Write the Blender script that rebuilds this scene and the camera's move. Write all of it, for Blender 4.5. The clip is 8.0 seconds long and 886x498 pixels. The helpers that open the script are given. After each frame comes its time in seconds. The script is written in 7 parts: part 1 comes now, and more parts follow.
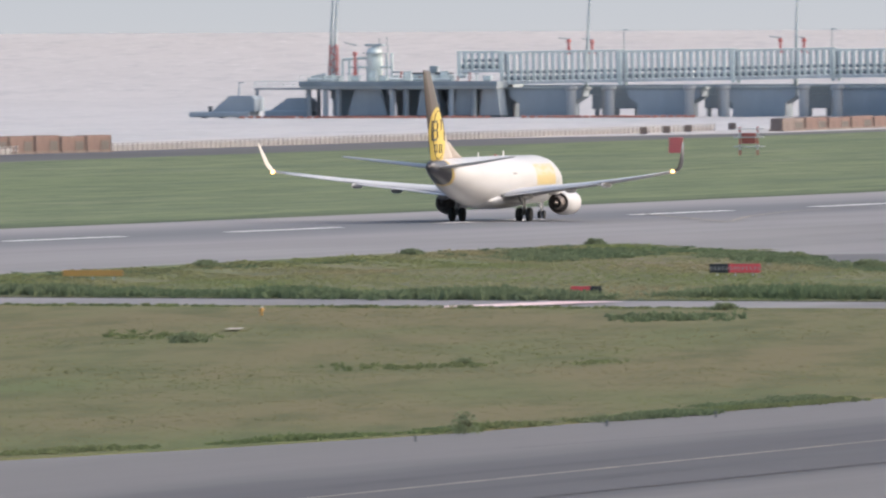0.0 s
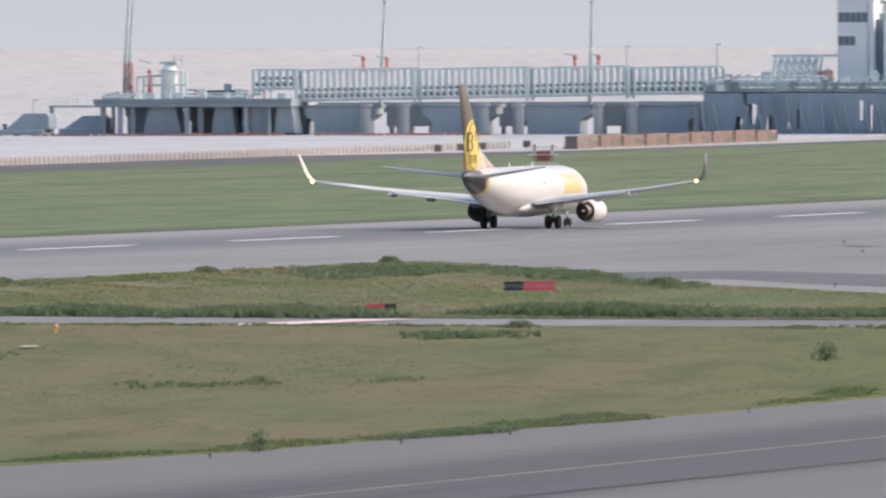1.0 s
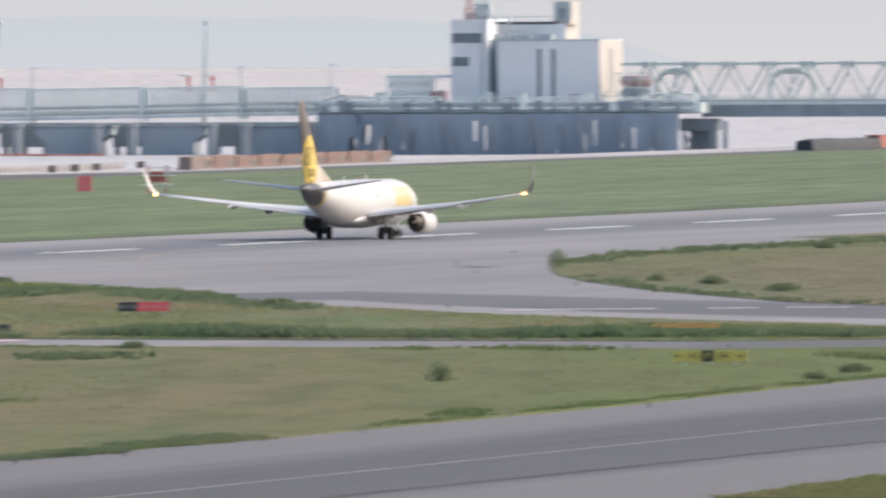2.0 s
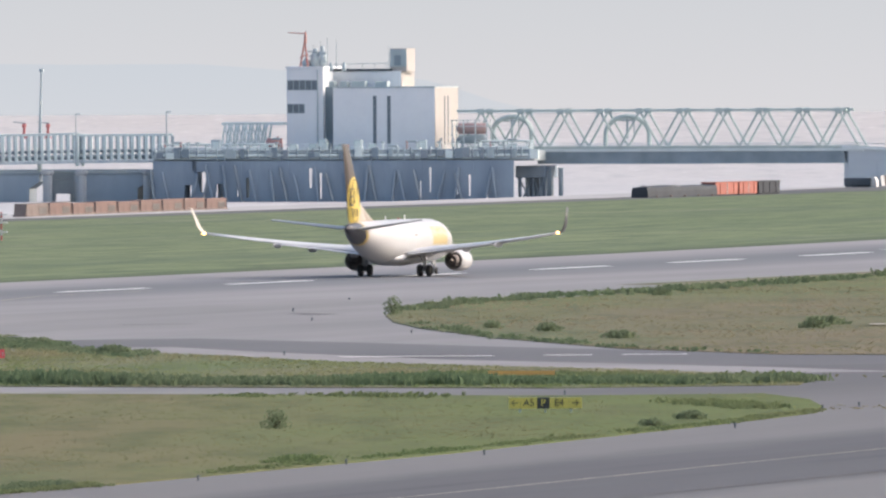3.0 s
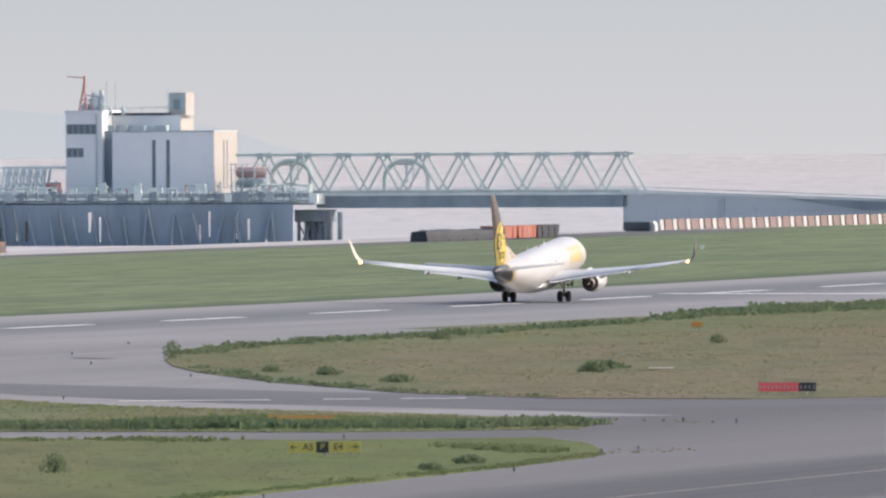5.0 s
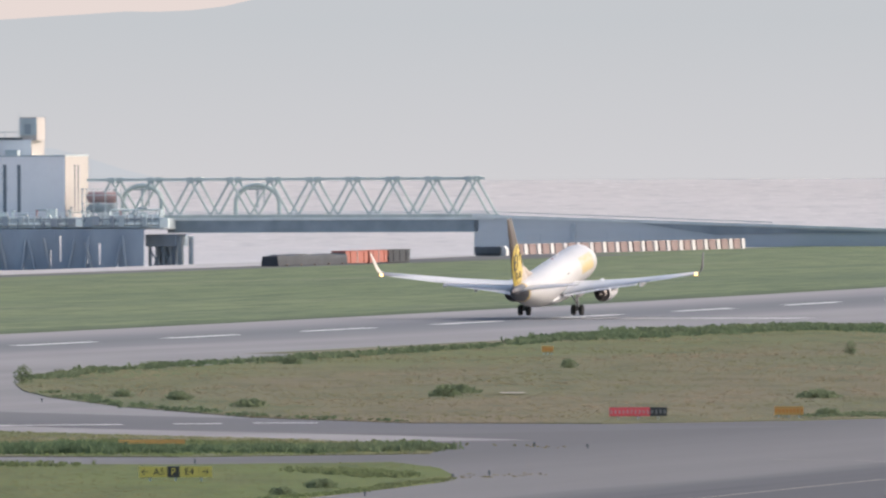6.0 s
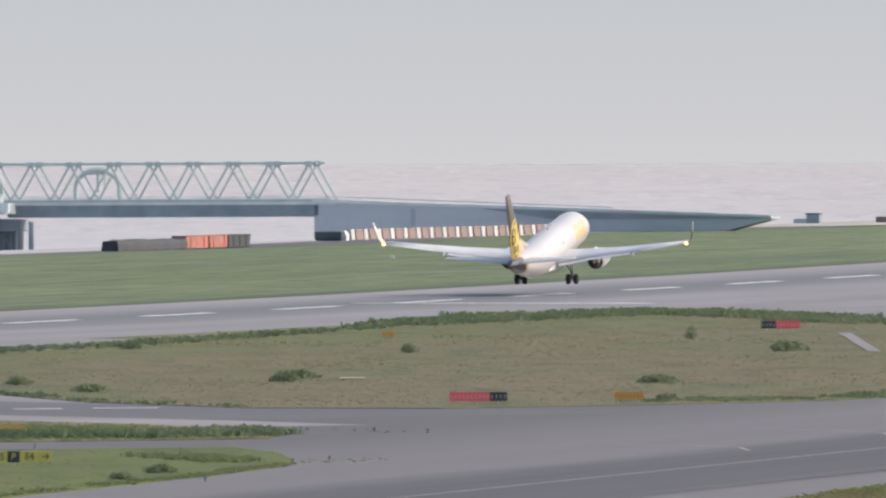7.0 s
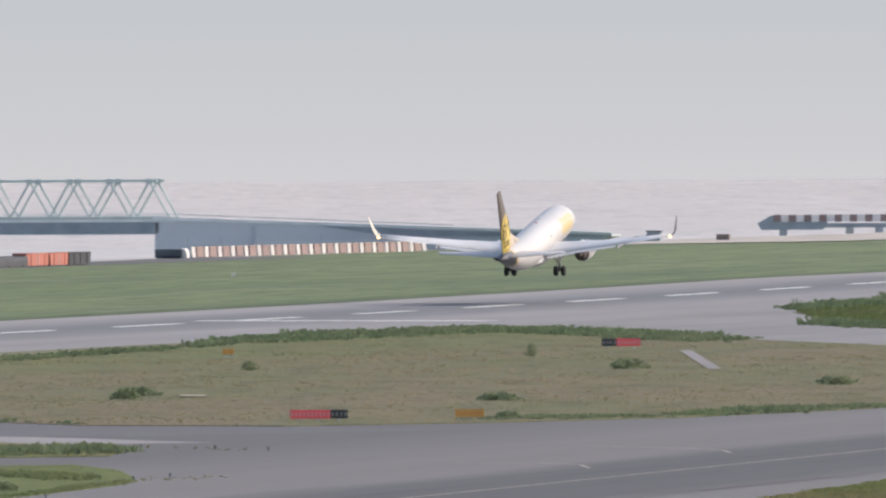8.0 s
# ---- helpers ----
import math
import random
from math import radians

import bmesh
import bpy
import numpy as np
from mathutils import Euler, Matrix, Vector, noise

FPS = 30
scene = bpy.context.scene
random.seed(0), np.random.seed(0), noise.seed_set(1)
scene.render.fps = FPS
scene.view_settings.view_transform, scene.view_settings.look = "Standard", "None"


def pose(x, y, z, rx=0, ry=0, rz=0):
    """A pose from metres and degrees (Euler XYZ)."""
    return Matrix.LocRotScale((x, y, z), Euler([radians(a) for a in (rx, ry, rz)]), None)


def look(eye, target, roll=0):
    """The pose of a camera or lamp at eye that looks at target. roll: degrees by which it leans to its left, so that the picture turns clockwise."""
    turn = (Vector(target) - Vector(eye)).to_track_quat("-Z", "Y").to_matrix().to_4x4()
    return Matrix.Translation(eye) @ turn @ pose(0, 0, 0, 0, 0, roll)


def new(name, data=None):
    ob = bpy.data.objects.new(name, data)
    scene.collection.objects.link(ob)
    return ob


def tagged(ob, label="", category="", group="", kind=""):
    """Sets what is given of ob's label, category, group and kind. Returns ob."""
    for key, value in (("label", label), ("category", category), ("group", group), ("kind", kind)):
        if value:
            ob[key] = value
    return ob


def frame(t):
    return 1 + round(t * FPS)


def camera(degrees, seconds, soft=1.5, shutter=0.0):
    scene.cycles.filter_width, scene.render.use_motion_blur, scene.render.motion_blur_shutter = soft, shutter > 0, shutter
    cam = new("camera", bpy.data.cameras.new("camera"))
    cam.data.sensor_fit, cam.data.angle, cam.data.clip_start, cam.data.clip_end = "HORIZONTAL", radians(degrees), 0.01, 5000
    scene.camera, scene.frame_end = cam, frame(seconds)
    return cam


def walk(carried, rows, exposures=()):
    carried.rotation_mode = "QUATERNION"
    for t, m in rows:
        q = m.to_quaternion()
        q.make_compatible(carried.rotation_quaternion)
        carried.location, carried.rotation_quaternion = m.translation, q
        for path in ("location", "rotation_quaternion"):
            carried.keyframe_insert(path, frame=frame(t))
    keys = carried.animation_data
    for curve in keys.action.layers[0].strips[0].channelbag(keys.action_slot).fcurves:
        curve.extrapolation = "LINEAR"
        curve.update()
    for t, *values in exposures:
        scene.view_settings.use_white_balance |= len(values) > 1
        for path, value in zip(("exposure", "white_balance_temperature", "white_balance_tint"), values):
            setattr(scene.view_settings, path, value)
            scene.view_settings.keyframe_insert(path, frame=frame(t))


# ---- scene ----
# Metres. The eye stands over the airfield; y runs away from it, x to the right.
EYE = 19.8            # height of the eye over the runway
LEAN = -0.275         # constant lean of the tripod, degrees
HEADING = 13.16       # the runway's bearing, degrees to the right of y
cam = camera(2.642, 8.0, soft=2.3, shutter=0.3)
walk(cam, [
    (0.0, pose(0, 0, EYE, 89.2069, 0, 2.7119) @ pose(0, 0, 0, 0, 0, LEAN)),
    (0.3, pose(0, 0, EYE, 89.2205, 0, 2.5069) @ pose(0, 0, 0, 0, 0, LEAN)),
    (0.5, pose(0, 0, EYE, 89.2336, 0, 2.3983) @ pose(0, 0, 0, 0, 0, LEAN)),
    (0.8, pose(0, 0, EYE, 89.2517, 0, 2.2376) @ pose(0, 0, 0, 0, 0, LEAN)),
    (1.0, pose(0, 0, EYE, 89.2566, 0, 2.0989) @ pose(0, 0, 0, 0, 0, LEAN)),
    (1.4, pose(0, 0, EYE, 89.2915, 0, 1.8167) @ pose(0, 0, 0, 0, 0, LEAN)),
    (1.5, pose(0, 0, EYE, 89.3053, 0, 1.7503) @ pose(0, 0, 0, 0, 0, LEAN)),
    (1.9, pose(0, 0, EYE, 89.3030, 0, 1.1430) @ pose(0, 0, 0, 0, 0, LEAN)),
    (2.0, pose(0, 0, EYE, 89.3131, 0, 0.9470) @ pose(0, 0, 0, 0, 0, LEAN)),
    (2.2, pose(0, 0, EYE, 89.3384, 0, 0.6336) @ pose(0, 0, 0, 0, 0, LEAN)),
    (2.5, pose(0, 0, EYE, 89.3873, 0, 0.5056) @ pose(0, 0, 0, 0, 0, LEAN)),
    (2.9, pose(0, 0, EYE, 89.4411, 0, 0.4651) @ pose(0, 0, 0, 0, 0, LEAN)),
    (3.3, pose(0, 0, EYE, 89.4787, 0, 0.4293) @ pose(0, 0, 0, 0, 0, LEAN)),
    (3.5, pose(0, 0, EYE, 89.4921, 0, 0.4025) @ pose(0, 0, 0, 0, 0, LEAN)),
    (4.0, pose(0, 0, EYE, 89.4784, 0, 0.1941) @ pose(0, 0, 0, 0, 0, LEAN)),
    (4.5, pose(0, 0, EYE, 89.4894, 0, -0.0000) @ pose(0, 0, 0, 0, 0, LEAN)),
    (4.7, pose(0, 0, EYE, 89.5352, 0, -0.0837) @ pose(0, 0, 0, 0, 0, LEAN)),
    (5.1, pose(0, 0, EYE, 89.5893, 0, -0.2443) @ pose(0, 0, 0, 0, 0, LEAN)),
    (5.5, pose(0, 0, EYE, 89.6424, 0, -0.4213) @ pose(0, 0, 0, 0, 0, LEAN)),
    (5.8, pose(0, 0, EYE, 89.6580, 0, -0.5561) @ pose(0, 0, 0, 0, 0, LEAN)),
    (6.0, pose(0, 0, EYE, 89.6510, 0, -0.6483) @ pose(0, 0, 0, 0, 0, LEAN)),
    (6.5, pose(0, 0, EYE, 89.6136, 0, -0.8737) @ pose(0, 0, 0, 0, 0, LEAN)),
    (7.0, pose(0, 0, EYE, 89.6039, 0, -1.1249) @ pose(0, 0, 0, 0, 0, LEAN)),
    (7.5, pose(0, 0, EYE, 89.6130, 0, -1.3503) @ pose(0, 0, 0, 0, 0, LEAN)),
    (8.0, pose(0, 0, EYE, 89.6540, 0, -1.6007) @ pose(0, 0, 0, 0, 0, LEAN)),
], [(0.0, 0.7, 6390, 10), (1.0, 0.75, 6390, 10), (2.0, 0.84, 6390, 10), (3.5, 0.85, 6390, 10), (4.5, 0.79, 6390, 10), (5.8, 0.7, 6390, 10), (8.0, 0.7, 6390, 10)])

# ---- world and sun ----
SUN_AZ, SUN_EL = 84.0, 34.0
world = bpy.data.worlds.new("hazy_sky")
scene.world = world
world.use_nodes = True
wn = world.node_tree.nodes
sky = wn.new("ShaderNodeTexSky")
sky.sky_type = "NISHITA"
sky.sun_disc = False
sky.sun_elevation = radians(SUN_EL)
sky.sun_rotation = radians(SUN_AZ)
sky.dust_density = 4.0
sky.air_density = 1.0
sky.ozone_density = 1.0
world.node_tree.links.new(sky.outputs[0], wn["Background"].inputs[0])
wn["Background"].inputs[1].default_value = 0.15

sun = new("sun", bpy.data.lights.new("sun", "SUN"))
sun.data.energy = 1.3
sun.data.angle = radians(12)
sun.data.color = (1.0, 0.89, 0.82)
sun.matrix_world = look((900 * math.sin(radians(SUN_AZ)), 900 * math.cos(radians(SUN_AZ)), 900 * math.tan(radians(SUN_EL))), (0, 0, 0))


# ---- materials ----
def mat_new(name):
    m = bpy.data.materials.new(name)
    m.use_nodes = True
    return m, m.node_tree.nodes, m.node_tree.links, m.node_tree.nodes["Principled BSDF"]


def math_node(n, l, op, a, b=None):
    k = n.new("ShaderNodeMath")
    k.operation = op
    for i, v in enumerate((a, b)):
        if v is None:
            continue
        if isinstance(v, (int, float)):
            k.inputs[i].default_value = v
        else:
            l.new(v, k.inputs[i])
    return k.outputs[0]


def noise_node(n, l, scale, detail=4.0, stretch=(1, 1, 1), coord="Object", turn=0.0, rough=0.55):
    tc = n.new("ShaderNodeTexCoord")
    mp = n.new("ShaderNodeMapping")
    mp.inputs["Scale"].default_value = stretch
    mp.inputs["Rotation"].default_value = (0, 0, radians(turn))
    nz = n.new("ShaderNodeTexNoise")
    nz.inputs["Scale"].default_value = scale
    nz.inputs["Detail"].default_value = detail
    nz.inputs["Roughness"].default_value = rough
    l.new(tc.outputs[coord], mp.inputs[0])
    l.new(mp.outputs[0], nz.inputs["Vector"])
    return nz.outputs["Fac"]


def mix_colour(n, l, fac, a, b, blend="MIX"):
    k = n.new("ShaderNodeMix")
    k.data_type = "RGBA"
    k.blend_type = blend
    for i, v in ((0, fac), (6, a), (7, b)):
        if isinstance(v, (int, float)):
            k.inputs[i].default_value = v
        elif isinstance(v, tuple):
            k.inputs[i].default_value = (*v, 1)
        else:
            l.new(v, k.inputs[i])
    return k.outputs[2]


def ramp(n, l, fac, lo, hi):
    k = n.new("ShaderNodeMapRange")
    k.inputs["From Min"].default_value = lo
    k.inputs["From Max"].default_value = hi
    l.new(fac, k.inputs["Value"])
    return k.outputs[0]


def bump(n, l, bsdf, fac, strength, dist):
    b = n.new("ShaderNodeBump")
    b.inputs["Strength"].default_value = strength
    b.inputs["Distance"].default_value = dist
    l.new(fac, b.inputs["Height"])
    l.new(b.outputs[0], bsdf.inputs["Normal"])


def worn(name, base, dark, scale=0.3, fine=6.0, rough=0.7, metal=0.0, stretch=(1, 1, 1), turn=0.0, relief=0.01):
    """Two scales of wear: broad stains and fine grain."""
    m, n, l, b = mat_new(name)
    f1 = ramp(n, l, noise_node(n, l, scale, 5, stretch, turn=turn), 0.35, 0.7)
    f2 = noise_node(n, l, fine, 3, stretch, turn=turn)
    c = mix_colour(n, l, f1, base, dark)
    c = mix_colour(n, l, ramp(n, l, f2, 0.45, 0.75), c, mix_colour(n, l, 0.35, c, dark))
    l.new(c, b.inputs["Base Color"])
    b.inputs["Roughness"].default_value = rough
    b.inputs["Metallic"].default_value = metal
    if rough >= 0.8:
        b.inputs["Specular IOR Level"].default_value = 0.2
    bump(n, l, b, f2, 0.4, relief)
    return m


def lamp_glow(name, colour, strength):
    m, n, l, b = mat_new(name)
    b.inputs["Base Color"].default_value = (*colour, 1)
    b.inputs["Emission Color"].default_value = (*colour, 1)
    b.inputs["Emission Strength"].default_value = strength
    return m


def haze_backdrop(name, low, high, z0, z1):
    """Distance: a plain sheet glowing in the haze's painted colour, paler or pinker with height."""
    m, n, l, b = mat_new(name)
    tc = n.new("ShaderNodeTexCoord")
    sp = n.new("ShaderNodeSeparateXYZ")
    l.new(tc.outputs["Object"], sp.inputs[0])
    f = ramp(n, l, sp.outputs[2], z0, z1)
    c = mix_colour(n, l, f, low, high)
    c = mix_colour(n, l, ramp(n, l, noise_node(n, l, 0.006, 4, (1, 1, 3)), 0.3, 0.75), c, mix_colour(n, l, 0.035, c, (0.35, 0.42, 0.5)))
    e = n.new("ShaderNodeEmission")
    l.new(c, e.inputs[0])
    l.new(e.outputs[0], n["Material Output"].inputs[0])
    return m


def pavement_mat(name, base, dark, streak, bands=(), newer=None):
    """Airfield asphalt: rubber streaks along the runway, patches, worn bands with ragged edges.
    bands: (across, drift along, half width, softness, colour)."""
    m, n, l, b = mat_new(name)
    st = ramp(n, l, noise_node(n, l, 0.12, 4, (1.0, 0.03, 1)), 0.42, 0.72)
    pa = ramp(n, l, noise_node(n, l, 0.02, 5, (1, 0.6, 1)), 0.35, 0.7)
    fi = noise_node(n, l, 1.2, 5, (1, 0.06, 1), rough=0.65)
    tc = n.new("ShaderNodeTexCoord")
    sp = n.new("ShaderNodeSeparateXYZ")
    l.new(tc.outputs["Object"], sp.inputs[0])
    c = mix_colour(n, l, pa, base, dark)
    c = mix_colour(n, l, math_node(n, l, "MULTIPLY", st, 0.7), c, streak)
    if newer:
        # a newer, darker surface where the taxiways meet, joined raggedly to the old one
        rag = math_node(n, l, "MULTIPLY", noise_node(n, l, 0.02, 4, (1, 0.5, 1)), 60.0)
        across = ramp(n, l, math_node(n, l, "ADD", sp.outputs[0], rag), 150.0, 190.0)
        ahead = ramp(n, l, math_node(n, l, "ADD", sp.outputs[1], rag), -860.0, -700.0)
        c = mix_colour(n, l, math_node(n, l, "MULTIPLY", across, ahead), c, newer)
    rough_edge = math_node(n, l, "MULTIPLY", math_node(n, l, "SUBTRACT", noise_node(n, l, 0.1, 5, (1, 0.08, 1), rough=0.7), 0.5), 9.0)
    for middle, drift, half, soft, colour in bands:
        off = math_node(n, l, "SUBTRACT", sp.outputs[0], middle)
        off = math_node(n, l, "ADD", off, math_node(n, l, "MULTIPLY", math_node(n, l, "ADD", sp.outputs[1], 900.0), drift))
        off = math_node(n, l, "ADD", math_node(n, l, "ABSOLUTE", off), rough_edge)
        f = math_node(n, l, "SUBTRACT", 1.0, ramp(n, l, off, half - soft, half + soft))
        c = mix_colour(n, l, f, c, mix_colour(n, l, math_node(n, l, "MULTIPLY", st, 0.5), colour, tuple(0.85 * v for v in colour)))
    c = mix_colour(n, l, math_node(n, l, "MULTIPLY", ramp(n, l, fi, 0.4, 0.8), 0.3), c, mix_colour(n, l, 1.0, c, (0.8, 0.8, 0.8), "MULTIPLY"))
    l.new(c, b.inputs["Base Color"])
    b.inputs["Roughness"].default_value = 0.85
    b.inputs["Specular IOR Level"].default_value = 0.2
    bump(n, l, b, fi, 0.3, 0.01)
    return m


def grass_mat(name, green, straw, dark, mixlo, mixhi, scale=0.035, lush=None):
    """Short grass: broad green and straw patches, low drifts across, fine mottling."""
    m, n, l, b = mat_new(name)
    big = ramp(n, l, noise_node(n, l, scale, 5, (1, 0.2, 1)), mixlo, mixhi)
    mid = ramp(n, l, noise_node(n, l, 0.22, 5, (1, 0.16, 1), rough=0.6), 0.46, 0.68)
    pale = ramp(n, l, noise_node(n, l, 0.13, 6, (1, 0.13, 1), turn=4, rough=0.62), 0.56, 0.74)
    fine = noise_node(n, l, 1.6, 4, (1, 0.12, 1), rough=0.7)
    c = mix_colour(n, l, big, green, straw)
    if lush:
        # greener growth on one side of a ragged line: direction, offset, wander, from, to
        (dx, dy), offset, wander, lo, hi = lush
        tc = n.new("ShaderNodeTexCoord")
        dot = n.new("ShaderNodeVectorMath")
        dot.operation = "DOT_PRODUCT"
        dot.inputs[1].default_value = (dx, dy, 0)
        l.new(tc.outputs["Object"], dot.inputs[0])
        wob = math_node(n, l, "MULTIPLY", noise_node(n, l, 0.06, 5, (1, 0.25, 1), rough=0.65), wander)
        edge = ramp(n, l, math_node(n, l, "ADD", math_node(n, l, "ADD", dot.outputs["Value"], offset), wob), lo, hi)
        c = mix_colour(n, l, math_node(n, l, "SUBTRACT", 1.0, edge), c, tuple(v * k for v, k in zip(green, (1.04, 1.07, 0.9))))
    c = mix_colour(n, l, mid, c, mix_colour(n, l, 0.75, c, dark))
    c = mix_colour(n, l, math_node(n, l, "MULTIPLY", pale, 0.5), c, mix_colour(n, l, 0.7, c, straw))
    c = mix_colour(n, l, ramp(n, l, fine, 0.4, 0.75), c, mix_colour(n, l, 0.22, c, straw))
    l.new(c, b.inputs["Base Color"])
    b.inputs["Roughness"].default_value = 0.95
    b.inputs["Specular IOR Level"].default_value = 0.12
    bump(n, l, b, fine, 0.2, 0.03)
    return m


def blade_mat(name, a, bcol, straw):
    m, n, l, b = mat_new(name)
    g = n.new("ShaderNodeNewGeometry")
    big = ramp(n, l, noise_node(n, l, 0.05, 4, (1, 0.4, 1)), 0.35, 0.68)
    c = mix_colour(n, l, g.outputs["Random Per Island"], a, bcol)
    c = mix_colour(n, l, big, c, straw)
    d, t, k = n.new("ShaderNodeBsdfDiffuse"), n.new("ShaderNodeBsdfTranslucent"), n.new("ShaderNodeMixShader")
    l.new(c, d.inputs[0])
    l.new(c, t.inputs[0])
    l.new(d.outputs[0], k.inputs[1])
    l.new(t.outputs[0], k.inputs[2])
    l.new(k.outputs[0], n["Material Output"].inputs[0])
    return m


M_PAVE = pavement_mat("old_pavement", (0.24, 0.23, 0.23), (0.198, 0.19, 0.192), (0.168, 0.164, 0.166),
                      ((217.5, 0.012, 34.0, 9.0, (0.16, 0.154, 0.153)), (218.5, 0.012, 10.5, 2.2, (0.1, 0.098, 0.102))), (0.112, 0.109, 0.111))
M_RUNWAY = pavement_mat("runway_asphalt", (0.255, 0.244, 0.246), (0.215, 0.207, 0.21), (0.185, 0.18, 0.183),
                        ((-24.0, 0.0, 6.0, 3.0, (0.262, 0.25, 0.25)), (0.0, 0.0, 13.0, 5.0, (0.17, 0.17, 0.179)), (-1.0, 0.0, 5.0, 3.0, (0.147, 0.149, 0.159))))
M_TAXI = pavement_mat("exit_asphalt", (0.142, 0.139, 0.144), (0.112, 0.11, 0.116), (0.122, 0.12, 0.125))
M_PATROL = pavement_mat("patrol_road", (0.12, 0.115, 0.115), (0.08, 0.08, 0.085), (0.1, 0.095, 0.095))
M_COPING = worn("pale_coping", (0.46, 0.42, 0.37), (0.33, 0.3, 0.27), 0.05, 1.0, 0.9)
M_COPING_PALE = worn("pale_apron_concrete", (0.46, 0.435, 0.42), (0.34, 0.325, 0.32), 0.04, 0.8, 0.9, stretch=(1, 0.2, 1))
M_WHITE_LINE = worn("white_line", (0.82, 0.8, 0.77), (0.6, 0.59, 0.57), 0.2, 2.0, 0.8)
M_YELLOW_LINE = worn("faded_yellow_line", (0.34, 0.305, 0.255), (0.17, 0.162, 0.155), 0.3, 2.0, 0.8)
M_PINK_LINE = worn("pink_red_marking", (0.85, 0.68, 0.67), (0.5, 0.36, 0.36), 0.3, 2.0, 0.8)

def far_grass_mat():
    """Mown grass seen from afar: long darker bands along the runway, pale yellow-green patches, fine mottling."""
    m, n, l, b = mat_new("far_grass")
    big = ramp(n, l, noise_node(n, l, 0.012, 5, (1, 0.25, 1)), 0.38, 0.66)
    band = ramp(n, l, noise_node(n, l, 0.04, 4, (1, 0.07, 1), rough=0.6), 0.48, 0.64)
    pale = ramp(n, l, noise_node(n, l, 0.06, 5, (1, 0.12, 1), turn=0.05, rough=0.65), 0.55, 0.72)
    mottle = noise_node(n, l, 0.3, 6, (1, 0.12, 1), rough=0.7)
    fine = noise_node(n, l, 1.6, 4, (1, 0.2, 1), rough=0.7)
    c = mix_colour(n, l, big, (0.138, 0.174, 0.09), (0.165, 0.198, 0.106))
    c = mix_colour(n, l, math_node(n, l, "MULTIPLY", band, 0.6), c, (0.085, 0.115, 0.075))
    c = mix_colour(n, l, math_node(n, l, "MULTIPLY", pale, 0.7), c, (0.21, 0.225, 0.145))
    c = mix_colour(n, l, ramp(n, l, mottle, 0.44, 0.64), c, mix_colour(n, l, 0.75, c, (0.06, 0.082, 0.05)))
    c = mix_colour(n, l, ramp(n, l, fine, 0.45, 0.75), c, mix_colour(n, l, 0.4, c, (0.2, 0.21, 0.125)))
    tc = n.new("ShaderNodeTexCoord")
    sp = n.new("ShaderNodeSeparateXYZ")
    l.new(tc.outputs["Object"], sp.inputs[0])
    edge_pos = math_node(n, l, "ADD", sp.outputs[0], math_node(n, l, "MULTIPLY", mottle, 16.0))
    # darker green towards the runway edge
    c = mix_colour(n, l, math_node(n, l, "MULTIPLY", ramp(n, l, edge_pos, -30.0, -20.0), 0.8), c, (0.07, 0.092, 0.055))
    l.new(c, b.inputs["Base Color"])
    b.inputs["Roughness"].default_value = 0.95
    b.inputs["Specular IOR Level"].default_value = 0.12
    bump(n, l, b, mottle, 0.6, 0.08)
    return m


M_GRASS_FAR = far_grass_mat()
ACROSS = (math.cos(radians(HEADING)), -math.sin(radians(HEADING)))
ACROSS_0 = 1910 * math.sin(radians(HEADING)) - 7.7
M_GRASS_MID = grass_mat("verge_grass", (0.115, 0.145, 0.07), (0.185, 0.16, 0.108), (0.068, 0.09, 0.042), 0.4, 0.65, 0.03, (ACROSS, ACROSS_0, 50.0, 76.0, 98.0))
M_GRASS_STRAW = grass_mat("dry_grass", (0.118, 0.132, 0.07), (0.162, 0.136, 0.09), (0.072, 0.084, 0.044), 0.32, 0.62, 0.03, (ACROSS, ACROSS_0, 60.0, 88.0, 116.0))
M_GRASS_NEAR = grass_mat("near_grass", (0.104, 0.126, 0.054), (0.147, 0.13, 0.069), (0.066, 0.084, 0.036), 0.32, 0.58, 0.05, ((-1.0, 0.0), 0.0, 30.0, 18.0, 42.0))
M_BLADE = blade_mat("grass_blades", (0.16, 0.182, 0.08), (0.175, 0.196, 0.085), (0.215, 0.188, 0.105))
M_BLADE_FAR = blade_mat("far_grass_blades", (0.105, 0.145, 0.058), (0.12, 0.155, 0.065), (0.14, 0.155, 0.078))
M_BUSH = blade_mat("bush_leaves", (0.14, 0.185, 0.1), (0.195, 0.24, 0.14), (0.21, 0.235, 0.15))
M_EDGE = blade_mat("edge_grass_blades", (0.13, 0.175, 0.08), (0.175, 0.22, 0.105), (0.19, 0.21, 0.112))
M_BLADE_DRY = blade_mat("dry_grass_blades", (0.195, 0.202, 0.105), (0.212, 0.214, 0.114), (0.31, 0.236, 0.168))
M_BLADE_VERGE = blade_mat("verge_grass_blades", (0.175, 0.22, 0.095), (0.2, 0.24, 0.11), (0.29, 0.255, 0.16))
M_SHRUB = blade_mat("shrub_leaves", (0.105, 0.15, 0.085), (0.155, 0.205, 0.115), (0.175, 0.205, 0.125))
M_CONCRETE = worn("sea_concrete", (0.45, 0.465, 0.47), (0.33, 0.345, 0.355), 0.12, 1.2, 0.9, stretch=(1, 1, 0.5))
M_CONCRETE_DARK = worn("wet_concrete", (0.43, 0.48, 0.515), (0.33, 0.375, 0.41), 0.12, 1.2, 0.8, stretch=(1, 1, 0.5))
